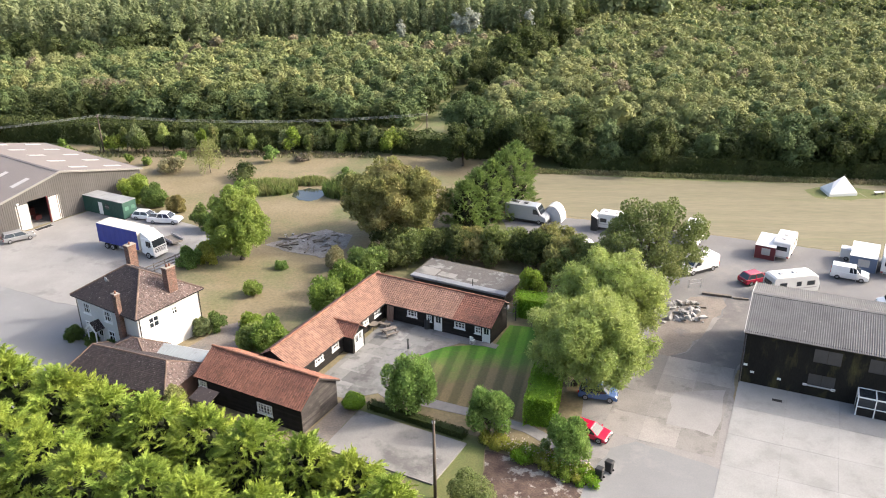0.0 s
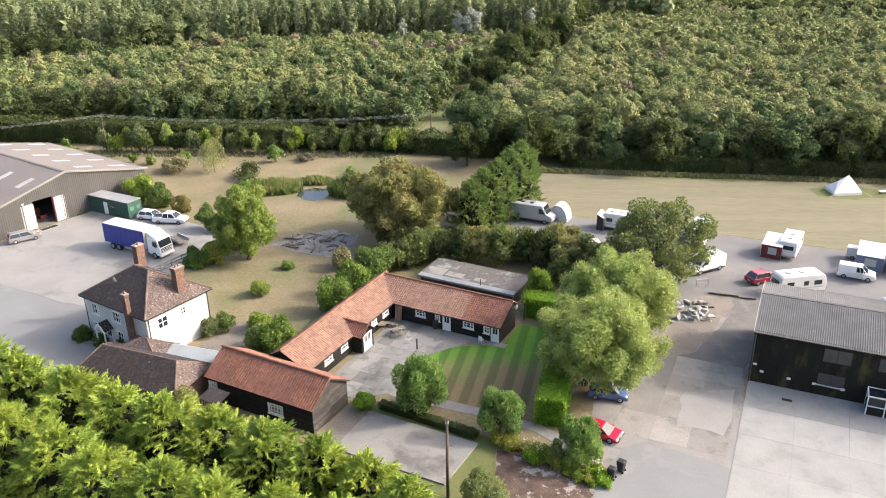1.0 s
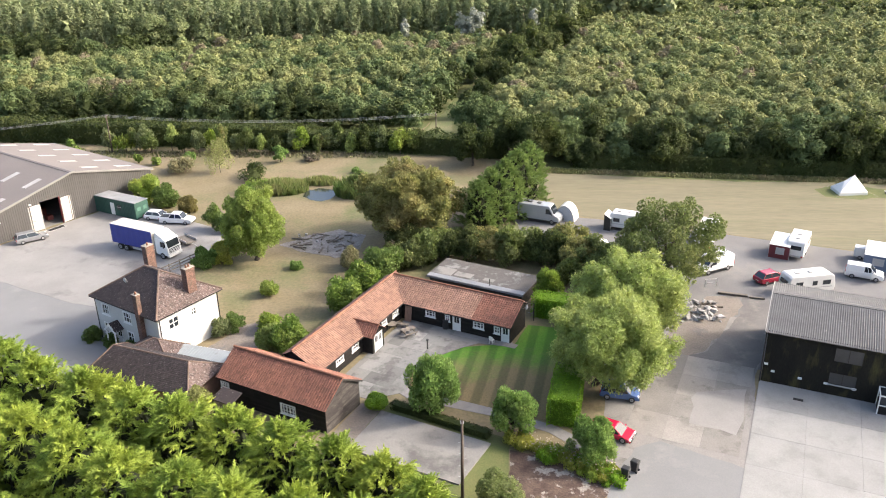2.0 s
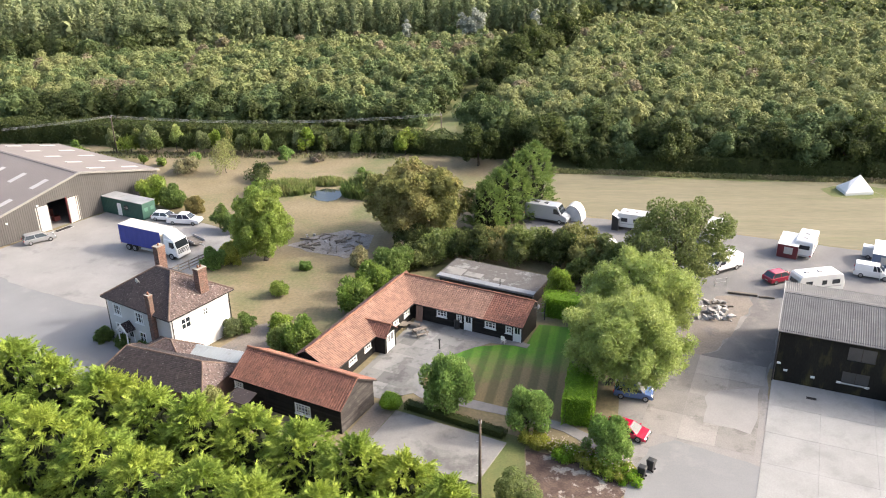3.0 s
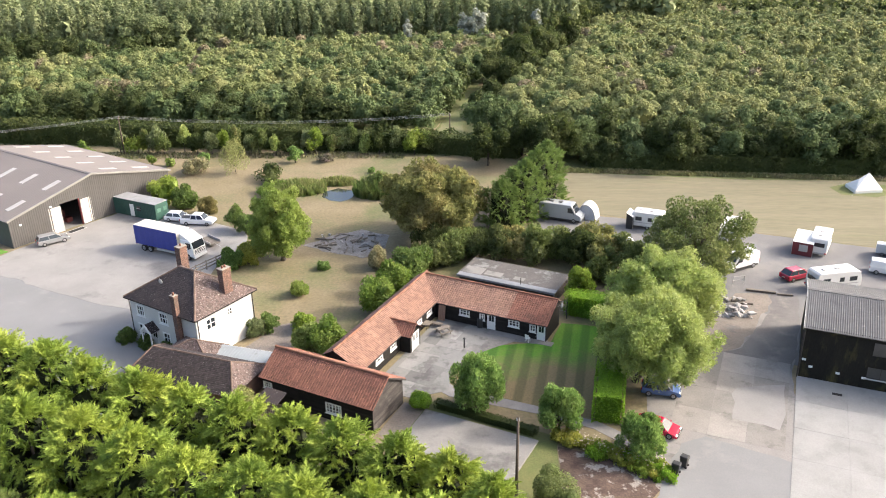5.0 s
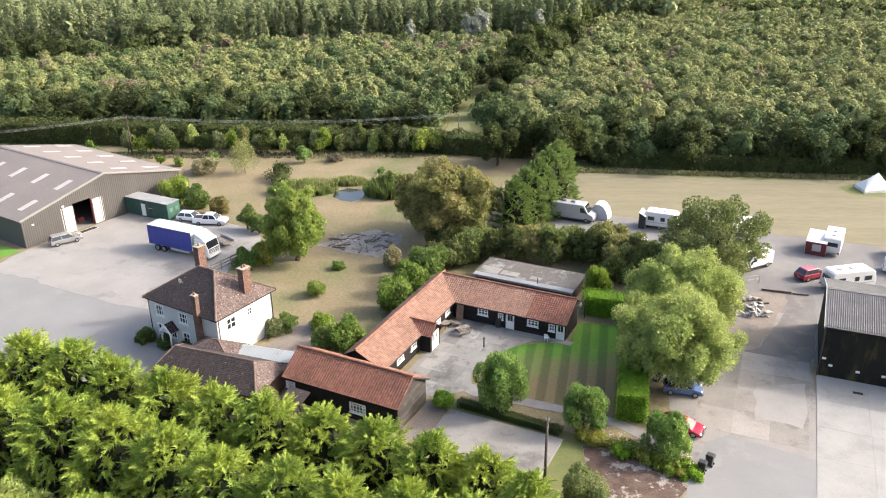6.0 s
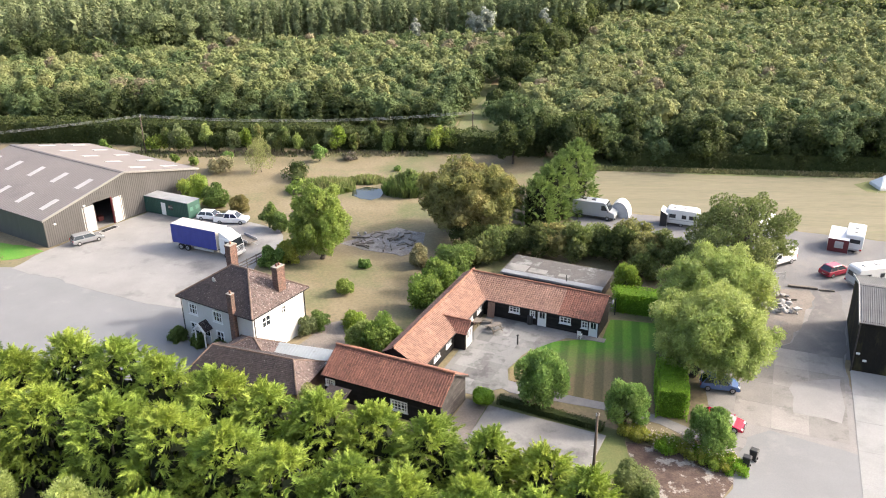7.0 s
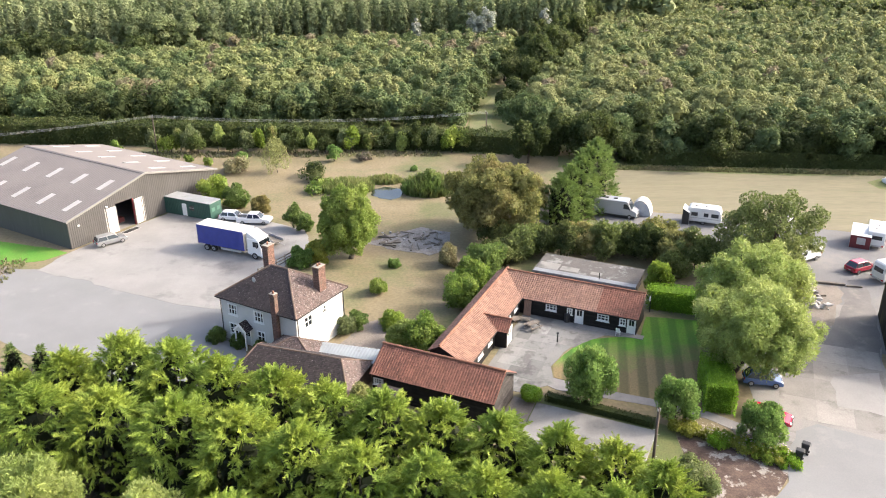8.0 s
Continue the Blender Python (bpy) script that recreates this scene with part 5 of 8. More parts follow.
def hedge(name, pts, w, h, leaf, label, seed, dens=70, size=0.16, wob=0.12, category="hedge", wild=0.0):
    """A hedge along a line: leaves over its top and sides round a dark inner mass."""
    rng = np.random.default_rng(seed)
    x0, y0 = pts[0]
    t = thing(name, x0, y0, 0, 0, label, category)
    Q = []
    for (ax, ay), (bx, by) in zip(pts, pts[1:]):
        ln = math.hypot(bx - ax, by - ay)
        dx, dy = (bx - ax) / ln, (by - ay) / ln
        n = int(dens * ln * (w + 2 * h))
        s = rng.uniform(-w * 0.25, ln + w * 0.25, n)
        per = rng.uniform(0, w + 2 * h, n)
        u = np.where(per < h, -w / 2, np.where(per > h + w, w / 2, per - h - w / 2))
        z = np.where(per < h, per, np.where(per > h + w, 2 * h + w - per, h))
        nu = np.where(per < h, -1.0, np.where(per > h + w, 1.0, 0.0))
        nz = np.where((per >= h) & (per <= h + w), 1.0, 0.15)
        bulge = wob * np.sin(s * 1.3 + seed) * 0.6 + wob * np.sin(s * 3.1 + z * 2.0) * 0.5 + rng.normal(size=n) * wob * 0.5
        lump = wild * (np.sin(s * 0.55 + seed * 1.7) + 0.6 * np.sin(s * 1.27 + seed) + 0.5 * np.sin(s * 2.3))
        u = u + nu * (bulge + lump * 0.25)
        z = z + (nz > 0.5) * bulge + lump * 0.35 * z / h
        edge = np.clip((np.abs(u) - (w / 2 - 0.3)) / 0.3, 0, 1) * (nz > 0.5)
        z = z - edge * 0.15
        p = np.stack([ax - x0 + dx * s - dy * u, ay - y0 + dy * s + dx * u, np.maximum(z, 0.05)], axis=1)
        nr = np.stack([-dy * nu, dx * nu, nz], axis=1) + rng.normal(size=(n, 3)) * 0.55
        Q.append(leaf_quads(p, nr, size, 0.6, rng))
        for at, way in ((-0.05, -1.0), (ln + 0.05, 1.0)):
            n = int(dens * 1.3 * w * h)
            u, z = rng.uniform(-w / 2, w / 2, n), rng.uniform(0.05, h, n)
            so = at + way * (np.abs(rng.normal(size=n)) * wob + 0.04)
            p = np.stack([ax - x0 + dx * so - dy * u, ay - y0 + dy * so + dx * u, z], axis=1)
            Q.append(leaf_quads(p, np.tile([dx * way, dy * way, 0.2], (n, 1)) + rng.normal(size=(n, 3)) * 0.55, size, 0.6, rng))
        g = Geo().box(((ax + bx) / 2 - x0, (ay + by) / 2 - y0, h * 0.45 - 0.05), (ln - 0.1, w * 0.8, h * 0.9), rz=math.degrees(math.atan2(dy, dx)))
        Q.append(np.array([[g.v[i] for i in f] for f in g.f]))
    part("foliage", quads_mesh("foliage", np.concatenate(Q)), leaf, t)
    part("stems", Geo().tube((0, 0, -0.05), (pts[1][0] - x0, pts[1][1] - y0, 0.25), 0.05), M_BARK, t)
    return t


def inside(poly, x, y):
    c = False
    n = len(poly)
    for i in range(n):
        (xa, ya), (xb, yb) = poly[i], poly[i - 1]
        if (ya > y) != (yb > y) and x < (xb - xa) * (y - ya) / (yb - ya) + xa:
            c = not c
    return c


def tris_mesh(name, tris, which=None):
    """A mesh of loose three-cornered leaves from an array of n x 3 x 3, with a material number for each."""
    n = len(tris)
    me = bpy.data.meshes.new(name)
    me.vertices.add(3 * n)
    me.vertices.foreach_set("co", np.ascontiguousarray(tris, dtype=np.float32).ravel())
    me.loops.add(3 * n)
    me.loops.foreach_set("vertex_index", np.arange(3 * n, dtype=np.int32))
    me.polygons.add(n)
    me.polygons.foreach_set("loop_start", np.arange(0, 3 * n, 3, dtype=np.int32))
    if which is not None:
        me.polygons.foreach_set("material_index", np.ascontiguousarray(which, dtype=np.int32))
    me.update(calc_edges=True)
    return me


def leaf_tris(p, nrm, size, aspect, rng):
    """Three-cornered leaves at p, facing nrm."""
    n = len(p)
    nrm = nrm / (np.linalg.norm(nrm, axis=1, keepdims=True) + 1e-9)
    a = np.cross(nrm, rng.normal(size=(n, 3)))
    a /= np.linalg.norm(a, axis=1, keepdims=True) + 1e-9
    b = np.cross(nrm, a)
    s = (np.asarray(size) * rng.uniform(0.65, 1.35, n))[:, None]
    a, b = a * s * 0.58, b * s * 0.5 * aspect
    return np.stack([p - a - b, p + a, p - a + b], axis=1)


def wood(name, trees, leaves, label, seed, column=False, category="wood"):
    """Many trees as one mesh: rows of (x, y, height, radius, leaves, leaf size, lowest); leaves: (material, share) by the tree."""
    rng = np.random.default_rng(seed)
    Q, I = [], []
    share = np.array([w for _, w in leaves], dtype=float)
    kinds = rng.choice(len(leaves), size=len(trees), p=share / share.sum())
    for (x, y, h, r, n, size, low), kind in zip(trees, kinds):
        skirt = low < -0.3
        kl = 34 if skirt else 22
        ld = sphere_dirs(kl, rng, -0.85 if skirt else -0.05)
        cz, rz = (h * 0.5, h * 0.48) if skirt else (h * 0.62, h * 0.37)
        e = np.array([r, r, rz])
        c = np.array([x, y, cz])
        lc = c + ld * e * rng.uniform(0.55, 0.9, kl)[:, None]
        lr = r * (rng.uniform(0.18, 0.3, kl) if column else rng.uniform(0.2, 0.36, kl))
        lr[0], lc[0] = r * 0.5, (x, y, cz + rz * 0.55)
        pick = rng.choice(kl, n, p=lr ** 2 / (lr ** 2).sum())
        d = sphere_dirs(n, rng, -0.35)
        stretch = np.array([1.0, 1.0, 3.2 if column else 1.0])
        p = lc[pick] + d * stretch * (lr[pick] * rng.uniform(0.82, 1.06, n))[:, None]
        p[:, 2] = np.clip(p[:, 2], 0.1, h * 1.1)
        out = (p - c) / e
        nr = d * 0.5 + out * 0.55 + np.array([0, 0, 0.3]) + rng.normal(size=d.shape) * 0.42
        k = 30 if skirt else 20
        e2 = sphere_dirs(k, rng, max(low, -0.6))
        t = [leaf_tris(p, nr, size * 1.25, 0.95, rng), leaf_tris(c + e2 * e * rng.uniform(0.2, 0.5, k)[:, None], e2 + rng.normal(size=e2.shape) * 0.25, min(r * 0.72, 1.9), 1.0, rng)]
        Q += t
        I.append(np.full(n + k, kind))
    me = tris_mesh(name, np.concatenate(Q), np.concatenate(I))
    for m, _ in leaves:
        me.materials.append(m)
    return tagged(part(name, me, None), label, category, kind="stuff")


def plantation(poly, seed, step=4.3, hmin=6.2, hmax=9.4, edge=None):
    rnd = random.Random(seed)
    xs, ys = [p[0] for p in poly], [p[1] for p in poly]
    out = []
    y = min(ys)
    row = 0
    while y < max(ys):
        x = min(xs) + (row % 2) * step / 2
        while x < max(xs):
            px, py = x + rnd.uniform(-1.1, 1.1), y + rnd.uniform(-1.0, 1.0)
            view = -30 - 0.66 * (py - 20) - 12 < px < 14 + 0.6 * py + 12
            if view and inside(poly, px, py):
                first = edge(px, py) if edge else 99
                h = rnd.uniform(hmin, hmax) * (1.0 + 0.25 * noise.noise((px * 0.05, py * 0.05, 1)))
                r = rnd.uniform(2.0, 3.1)
                n, s = (640, 0.34) if py < 185 else (400, 0.42) if py < 235 else (200, 0.58) if py < 300 else (80, 0.95)
                low = -0.2
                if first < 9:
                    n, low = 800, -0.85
                out.append((px, py, h, r, n, s, low))
            x += step
        y += step * 0.88
        row += 1
    return out


left_wood = [(-190, 170), (-110, 168), (-60, 163), (-17.2, 159.5), (-13.6, 177), (-10.6, 192), (-7.6, 206), (-4, 222), (4, 262), (-20, 258), (-60, 250), (-92, 242), (-106, 232), (-132, 214), (-175, 205), (-230, 200)]
right_wood = [(0, 163), (3, 153), (12, 146), (30, 143), (62, 139), (130, 128), (230, 118), (330, 420), (60, 440), (40, 330), (28, 262), (18, 228), (9.5, 208), (3.5, 193), (0, 178)]
LEFT_MIX = [(L_FOREST, 0.5), (L_OLIVE, 0.2), (L_DEEP, 0.24), (L_RUST, 0.06)]
RIGHT_MIX = [(L_FOREST, 0.46), (L_OLIVE, 0.46), (L_DEEP, 0.05), (L_RUST, 0.03)]

patch("wood_floor", left_wood, 0.016, M_VERGE, "rough grass and leaf litter under the plantation", wob=0.4, seed=41)
patch("wood_floor", right_wood, 0.016, M_VERGE, "rough grass and leaf litter under the plantation", wob=0.4, seed=42)
# Shade on the woods' outer rows, put into the colour as darker leaves.
EDGE_SHADE_MIX = [(L_DARK, 0.6), (L_DEEP, 0.4)]


def planted_wood(poly, seed, edge, mix, label):
    """A plantation, and its outer rows as a wood of their own, in leaves darkened for shade."""
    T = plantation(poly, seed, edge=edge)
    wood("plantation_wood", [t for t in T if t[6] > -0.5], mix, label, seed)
    wood("plantation_edge", [t for t in T if t[6] <= -0.5], EDGE_SHADE_MIX, "outer plantation rows, leaves darkened to show the edge's shade", seed + 20)


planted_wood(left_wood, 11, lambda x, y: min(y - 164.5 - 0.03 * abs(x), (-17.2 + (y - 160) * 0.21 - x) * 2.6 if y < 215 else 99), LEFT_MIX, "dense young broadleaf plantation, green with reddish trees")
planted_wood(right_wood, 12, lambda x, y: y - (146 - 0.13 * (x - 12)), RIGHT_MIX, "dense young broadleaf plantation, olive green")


def poplar_belt():
    rnd = random.Random(5)
    T = []
    for k in range(7):
        x = -165.0
        while x < 24:
            y = 262 + k * 5 - 0.19 * max(0, -22 - x) + rnd.uniform(-1.5, 1.5)
            T.append((x + rnd.uniform(-0.8, 0.8), y, rnd.uniform(15, 22), rnd.uniform(1.5, 2.4), 760 if k < 2 else (320 if k < 4 else 120), 0.44 if k < 2 else 0.75, -0.9))
            x += 4.0
    wood("poplar_belt", T, [(L_POPLAR, 0.6), (L_POPLAR_DEEP, 0.4)], "tall belt of grey-green poplars", 3, True)
    T = []
    for i in range(900):
        x, y = rnd.uniform(-330, 60), rnd.uniform(292, 470)
        T.append((x, y, rnd.uniform(12, 20), rnd.uniform(4, 6), 60, 1.8, -0.3))
    wood("far_wood", T, [(L_POPLAR, 0.5), (L_POPLAR_DEEP, 0.5)], "dense far wood beyond the poplars", 7)
    T = [(-112, 243, 17, 6.2, 2600, 0.42, -0.8), (-104, 242, 16.5, 6.0, 2600, 0.42, -0.8), (-96, 244, 14.5, 5.0, 2000, 0.42, -0.8), (-89, 247, 12.5, 4.0, 1500, 0.42, -0.8)]
    wood("tall_tree_clump", T, [(L_CLUMP, 1.0)], "clump of tall rounded pale willows at the edge of the wood", 4)
    T = []
    for i in range(90):
        x, y = rnd.uniform(-200, -100), rnd.uniform(200, 252)
        if 228 < y - (x + 110) * 0.34 < 246:
            T.append((x, y, rnd.uniform(8, 13.5), rnd.uniform(3, 5.0), 800, 0.55, -0.8))
    wood("tall_tree_clump", T, [(L_DARK, 0.7), (L_DEEP, 0.3)], "clump of dark rounded trees at the edge of the wood", 8)
    T = [(x, 256 + rnd.uniform(-1, 1), h, r, 1600, 0.4, -0.7) for x, h, r in ((-28.5, 12, 1.9), (-10.5, 14.5, 2.6), (-6.5, 16, 3.2), (11, 15, 2.4))]
    wood("silver_tree_group", T, [(L_SILVER, 1.0)], "pale silver-leaved trees before the poplars", 5)
    T = []
    for i in range(60):
        x, y = 60 + i * 2.6, 318 - 0.28 * (i * 2.6) + rnd.uniform(-3, 3)
        T.append((x, y, rnd.uniform(10, 12), rnd.uniform(3, 4.2), 130, 1.0, -0.6))
    wood("far_hedgerow", T, [(L_DARK, 1.0)], "line of darker trees across the far plantation", 6)


poplar_belt()


def ride_trees():
    """The dark line of larger trees beside the grass ride, and the wood's edge over the field."""
    rnd = random.Random(8)
    spots = [(-5.4, 177, 6.0, 3.0), (-3.2, 187, 6.4, 3.2), (-0.3, 201, 9.0, 4.4), (4.2, 207, 13.2, 5.4), (-3.6, 216, 8.4, 4.0), (9.4, 219, 14.2, 5.6), (4.2, 230, 10.5, 4.6), (13.6, 229, 12.5, 4.6), (14, 243, 13, 5.0), (9.5, 252, 11, 4.6), (19.5, 256, 13, 5.2), (24.5, 271, 13, 5.4), (19, 280, 12, 5.0), (30, 290, 13, 5.4)]
    for i, (x, y, h, r) in enumerate(spots):
        tree("ride_tree", x, y, h * 1.04, r * 1.08, L_DARK, "dark rounded hedgerow tree beside the grass ride", 100 + i, n=4800 if y < 232 else 2600, size=0.46 if y < 232 else 0.66, base=0.02, blobs=26, lobe=0.27, group="trees along the ride", core=0.95)
    for i, (x, y, h, r) in enumerate(((-4.1, 141.8, 7.8, 3.5), (-2.6, 157, 10.0, 5.2), (7.8, 142.6, 10.0, 5.0), (2.4, 148, 7.6, 3.8), (13.2, 146.5, 7.6, 3.8))):
        tree("edge_tree", x, y, h, r, (L_DARK, L_DEEP, L_DARK)[i % 3], "rounded green tree at the mouth of the ride", 170 + i, n=6500, size=0.4, base=0.0, blobs=34, lobe=0.26, aspect=0.7, group="trees at the wood's edge", tuft=(0.6, 0.3, 0.55))
    edge = [(14, 142, 4.2, 2.4), (18, 142.4, 5.2, 2.8), (22.5, 141, 4.8, 2.8), (29, 141, 9.8, 4.7), (34, 141.5, 5.4, 2.6), (38.7, 141, 7.2, 3.1), (43.5, 139.6, 6.6, 3.0), (48, 139.5, 9.0, 3.8), (53, 139.4, 10.2, 4.8), (60, 138.6, 11.2, 5.4), (68, 137.5, 8.4, 3.8), (74.5, 136, 9.0, 4.2), (82, 135, 9.4, 4.4), (90, 133, 9.0, 4.2)]
    for i, (x, y, h, r) in enumerate(edge):
        tree("edge_tree", x, y, h, r, (L_DARK, L_DARK, L_DEEP)[i % 3], "dark spreading tree at the edge of the wood" if h > 6 else "low dark bush at the edge of the wood", 140 + i, n=7000 if r > 4 else 4500, size=0.4, base=0.0, blobs=36 if r > 4 else 22, lobe=0.24, aspect=0.75, group="trees at the wood's edge", core=0.95)
    hedge("wood_edge_scrub", [(15, 142.6), (30, 140.6), (46, 139.2), (62, 137.8), (78, 135.4), (96, 132)], 4.6, 3.0, L_DARK, "dark scrub filling the foot of the wood's edge", 24, dens=11, size=0.5, wob=0.45, category="scrub", wild=0.7)


ride_trees()


def boundary_planting():
    rnd = random.Random(9)
    hedge("field_hedge", [(-150, 163), (-100, 159), (-62, 156), (-40, 154.5)], 5.0, 4.2, L_DARK, "dark overgrown field hedge below the plantation", 21, dens=11, size=0.55, wob=0.4, wild=0.5)
    hedge("field_hedge", [(-40, 154), (-15, 151), (1.5, 147.5)], 4.0, 3.6, L_DARK, "dark overgrown field hedge below the plantation", 22, dens=12, size=0.5, wob=0.4, wild=0.6)
    x = -76.0
    i = 0
    while x < -14:
        h = rnd.uniform(3.6, 6.6)
        leaf = (L_CLUMP, L_LIME, L_REED, L_CLUMP, L_ASH, L_WILLOW, L_DARK)[i % 7]
        tree("young_tree", x, 150.5 + rnd.uniform(-1.8, 1.2), h, rnd.uniform(1.1, 2.0), leaf, "small young tree planted in the dry grass", 200 + i, n=1200, size=0.42, base=0.02, blobs=12, lobe=0.36, aspect=0.45, squash=1.6, top=0.4, tuft=(0.5, 0.8, 0.4), group="young trees along the hedge", trunk=0.08)
        x += rnd.uniform(1.4, 3.6)
        i += 1
    for k, (x, y, h, r, lf) in enumerate([(-57.5, 143, 2.5, 1.2, L_BAY), (-67, 142.5, 2.0, 1.0, L_GREEN), (-40, 143.5, 3.6, 1.5, L_BAY), (-63, 141.5, 1.8, 1.1, L_GREEN), (-12.5, 134, 1.1, 1.6, L_BAY), (-25, 137.5, 1.0, 0.9, L_BAY), (-82, 147, 2.8, 2.2, L_GREEN)]):
        shrub("rough_bush", x, y, h, r, lf, "small bush in the rough grass", 300 + k, 500, 0.35)
    shrub("flowering_bush", -34.5, 144, 1.4, 1.8, leaf_mat("mauve_flowering_leaves", (0.2, 0.16, 0.15), (0.13, 0.13, 0.07), spread=0.4), "mauve flowering bush in the rough grass", 320, 500, 0.3)
    tree("pale_willow", -49.5, 137.0, 6.4, 2.7, L_PALE, "pale yellowish willow with thin airy shoots to the ground", 330, n=4200, size=0.3, base=-0.1, blobs=34, lobe=0.2, squash=2.0, core=0.25, aspect=0.28, fill=0.4, trunk=0.05, top=0.25, tuft=(0.5, 0.7, 0.5))
    shrub("grey_scrub", -57, 137, 2.2, 3.2, L_STRAW, "greyish scrub in the dry grass", 331, 900, 0.4)
    shrub("pond_shrub", -43, 133.5, 2.2, 3.6, L_DARK, "dark shrub by the pond", 332, 900, 0.35)


boundary_planting()


def pond():
    pts = [(-31.6, 124.4), (-30, 122.6), (-28.2, 122.2), (-26.8, 123.0), (-26.2, 125), (-27, 127.6), (-29.5, 128.6), (-31.8, 127)]
    patch("pond_water", pts, 0.03, M_WATER, "still dark pond reflecting the sky", wob=0.4, seed=31)
    rng = np.random.default_rng(40)
    for x, y, sx, sy, n, hh, nm in ((-36.2, 127.5, 4.8, 3.2, 2200, 2.4, "reed_bed"), (-22.0, 126, 4.4, 3.2, 3200, 3.8, "reed_bed"), (-30.0, 131.2, 3.4, 1.6, 700, 1.8, "reed_bed")):
        th = thing(nm, x, y, 0, 0, "thick bed of green and straw reeds at the pond", "reeds")
        ang, q = rng.uniform(0, math.tau, n), np.sqrt(rng.uniform(0, 1, n))
        p = np.stack([np.cos(ang) * q * sx, np.sin(ang) * q * sy, np.zeros(n)], axis=1)
        h = hh * rng.uniform(0.5, 1.0, n) * (1.1 - 0.5 * q)
        lean = np.stack([rng.normal(size=n) * 0.25, rng.normal(size=n) * 0.25, np.ones(n)], axis=1) * h[:, None]
        w = np.stack([np.cos(ang * 7), np.sin(ang * 7), np.zeros(n)], axis=1) * 0.14
        tagged(part("reed_growth", quads_mesh("reed_growth", np.stack([p - w, p + w, p + lean * 0.7 + w * 0.7, p + lean], axis=1)), L_REED, th), kind="stuff")
    shrub("pond_willow_bush", -21.8, 126.5, 4.2, 2.8, L_REED, "grey-green bushy willow over the pond", 41, 1300, 0.35)
    shrub("pond_sedge", -40.5, 126.5, 1.6, 2.8, L_GREEN, "green sedge clump by the pond", 42, 700, 0.35)


pond()


# ---------------------------------------------------------------- garden trees, bushes and hedges
tree("garden_tree", -32.2, 98.8, 10.8, 3.9, L_GARDEN, "bright green spreading garden tree", 50, n=32000, size=0.3, base=-0.06, blobs=150, lobe=0.22, aspect=0.45, squash=1.25, tuft=(0.4, -0.3, 0.55), clusters=26, rough=0.6)
tree("oak_tree", -12.0, 107.2, 11.2, 7.2, L_OAK, "old spreading tree with olive-brown autumn leaves", 51, n=42000, size=0.3, base=-0.04, blobs=150, lobe=0.19, aspect=0.7, tuft=(0.6, 0.2, 0.6), clusters=26, rough=0.6)
tree("ash_tree", 21.2, 90.8, 12.0, 6.6, L_ASH, "open-crowned ash tree beside the caravans", 70, n=24000, size=0.28, base=0.0, blobs=130, lobe=0.16, aspect=0.65, core=0.4, tuft=(0.6, 0.1, 0.6), clusters=22, rough=0.6)
tree("willow_tree", 11.2, 68.6, 10.4, 6.1, L_WILLOW, "large pale green willow overhanging parked cars", 71, n=66000, size=0.34, base=0.12, blobs=170, lobe=0.17, aspect=0.28, shell=(0.75, 1.2), tuft=(0.7, -0.1, 0.5), core=0.7, foot=(-1.0, 1.0), clusters=26, rough=0.6)
tree("willow_tree", 14.0, 77.2, 10.6, 6.0, L_WILLOW, "large pale green willow behind another", 72, n=50000, size=0.34, base=0.06, blobs=150, lobe=0.17, aspect=0.28, shell=(0.75, 1.2), tuft=(0.7, -0.1, 0.5), core=0.7, clusters=24, rough=0.6)
tree("bay_tree", -5.6, 64.2, 6.4, 2.55, L_BAY, "rounded glossy-leaved tree on the verge", 73, n=14000, size=0.34, base=0.0, blobs=44, lobe=0.24, aspect=0.38, squash=1.7, top=0.2, tuft=(0.55, 0.75, 0.4))
tree("small_tree", 2.0, 60.9, 5.0, 1.95, L_BAY, "small leafy tree beside the garden path", 74, n=9000, size=0.26, base=-0.08, blobs=34, lobe=0.27, aspect=0.42, squash=1.4, group="small trees by the path", tuft=(0.6, 0.6, 0.45))
tree("small_tree", 8.7, 57.6, 4.3, 2.0, L_BAY, "small dense tree by the flower bed", 75, n=10000, size=0.26, base=-0.04, blobs=34, lobe=0.27, aspect=0.42, squash=1.4, group="small trees by the path", tuft=(0.6, 0.6, 0.45))
tree("shrubby_tree", 6.5, 86.6, 4.8, 1.4, L_LIME, "slim bright green young tree by the hedge", 76, n=4000, size=0.32, base=0.0, blobs=16, lobe=0.4, aspect=0.45, squash=1.5, top=0.4, tuft=(0.5, 0.8, 0.4))
shrub("round_bush", 0.9, 50.6, 4.0, 2.5, L_ASH, "clipped round dark green bush on a stem", 77, 9000, 0.17, 10)
shrub("box_bush", -10.9, 64.6, 1.75, 1.5, L_HEDGE, "clipped rounded box bush with bright top", 78, 6000, 0.12, 3)
hedge("clipped_hedge", [(6.5, 62.4), (7.5, 67.8)], 2.8, 3.2, L_HEDGE, "tall clipped bright green hedge beside the lawn", 79, dens=75, size=0.17, wob=0.05)
hedge("clipped_hedge", [(5.2, 84.4), (13.0, 82.0)], 2.3, 2.7, L_HEDGE, "tall clipped bright green hedge behind the lawn", 80, dens=55, size=0.2, wob=0.06)
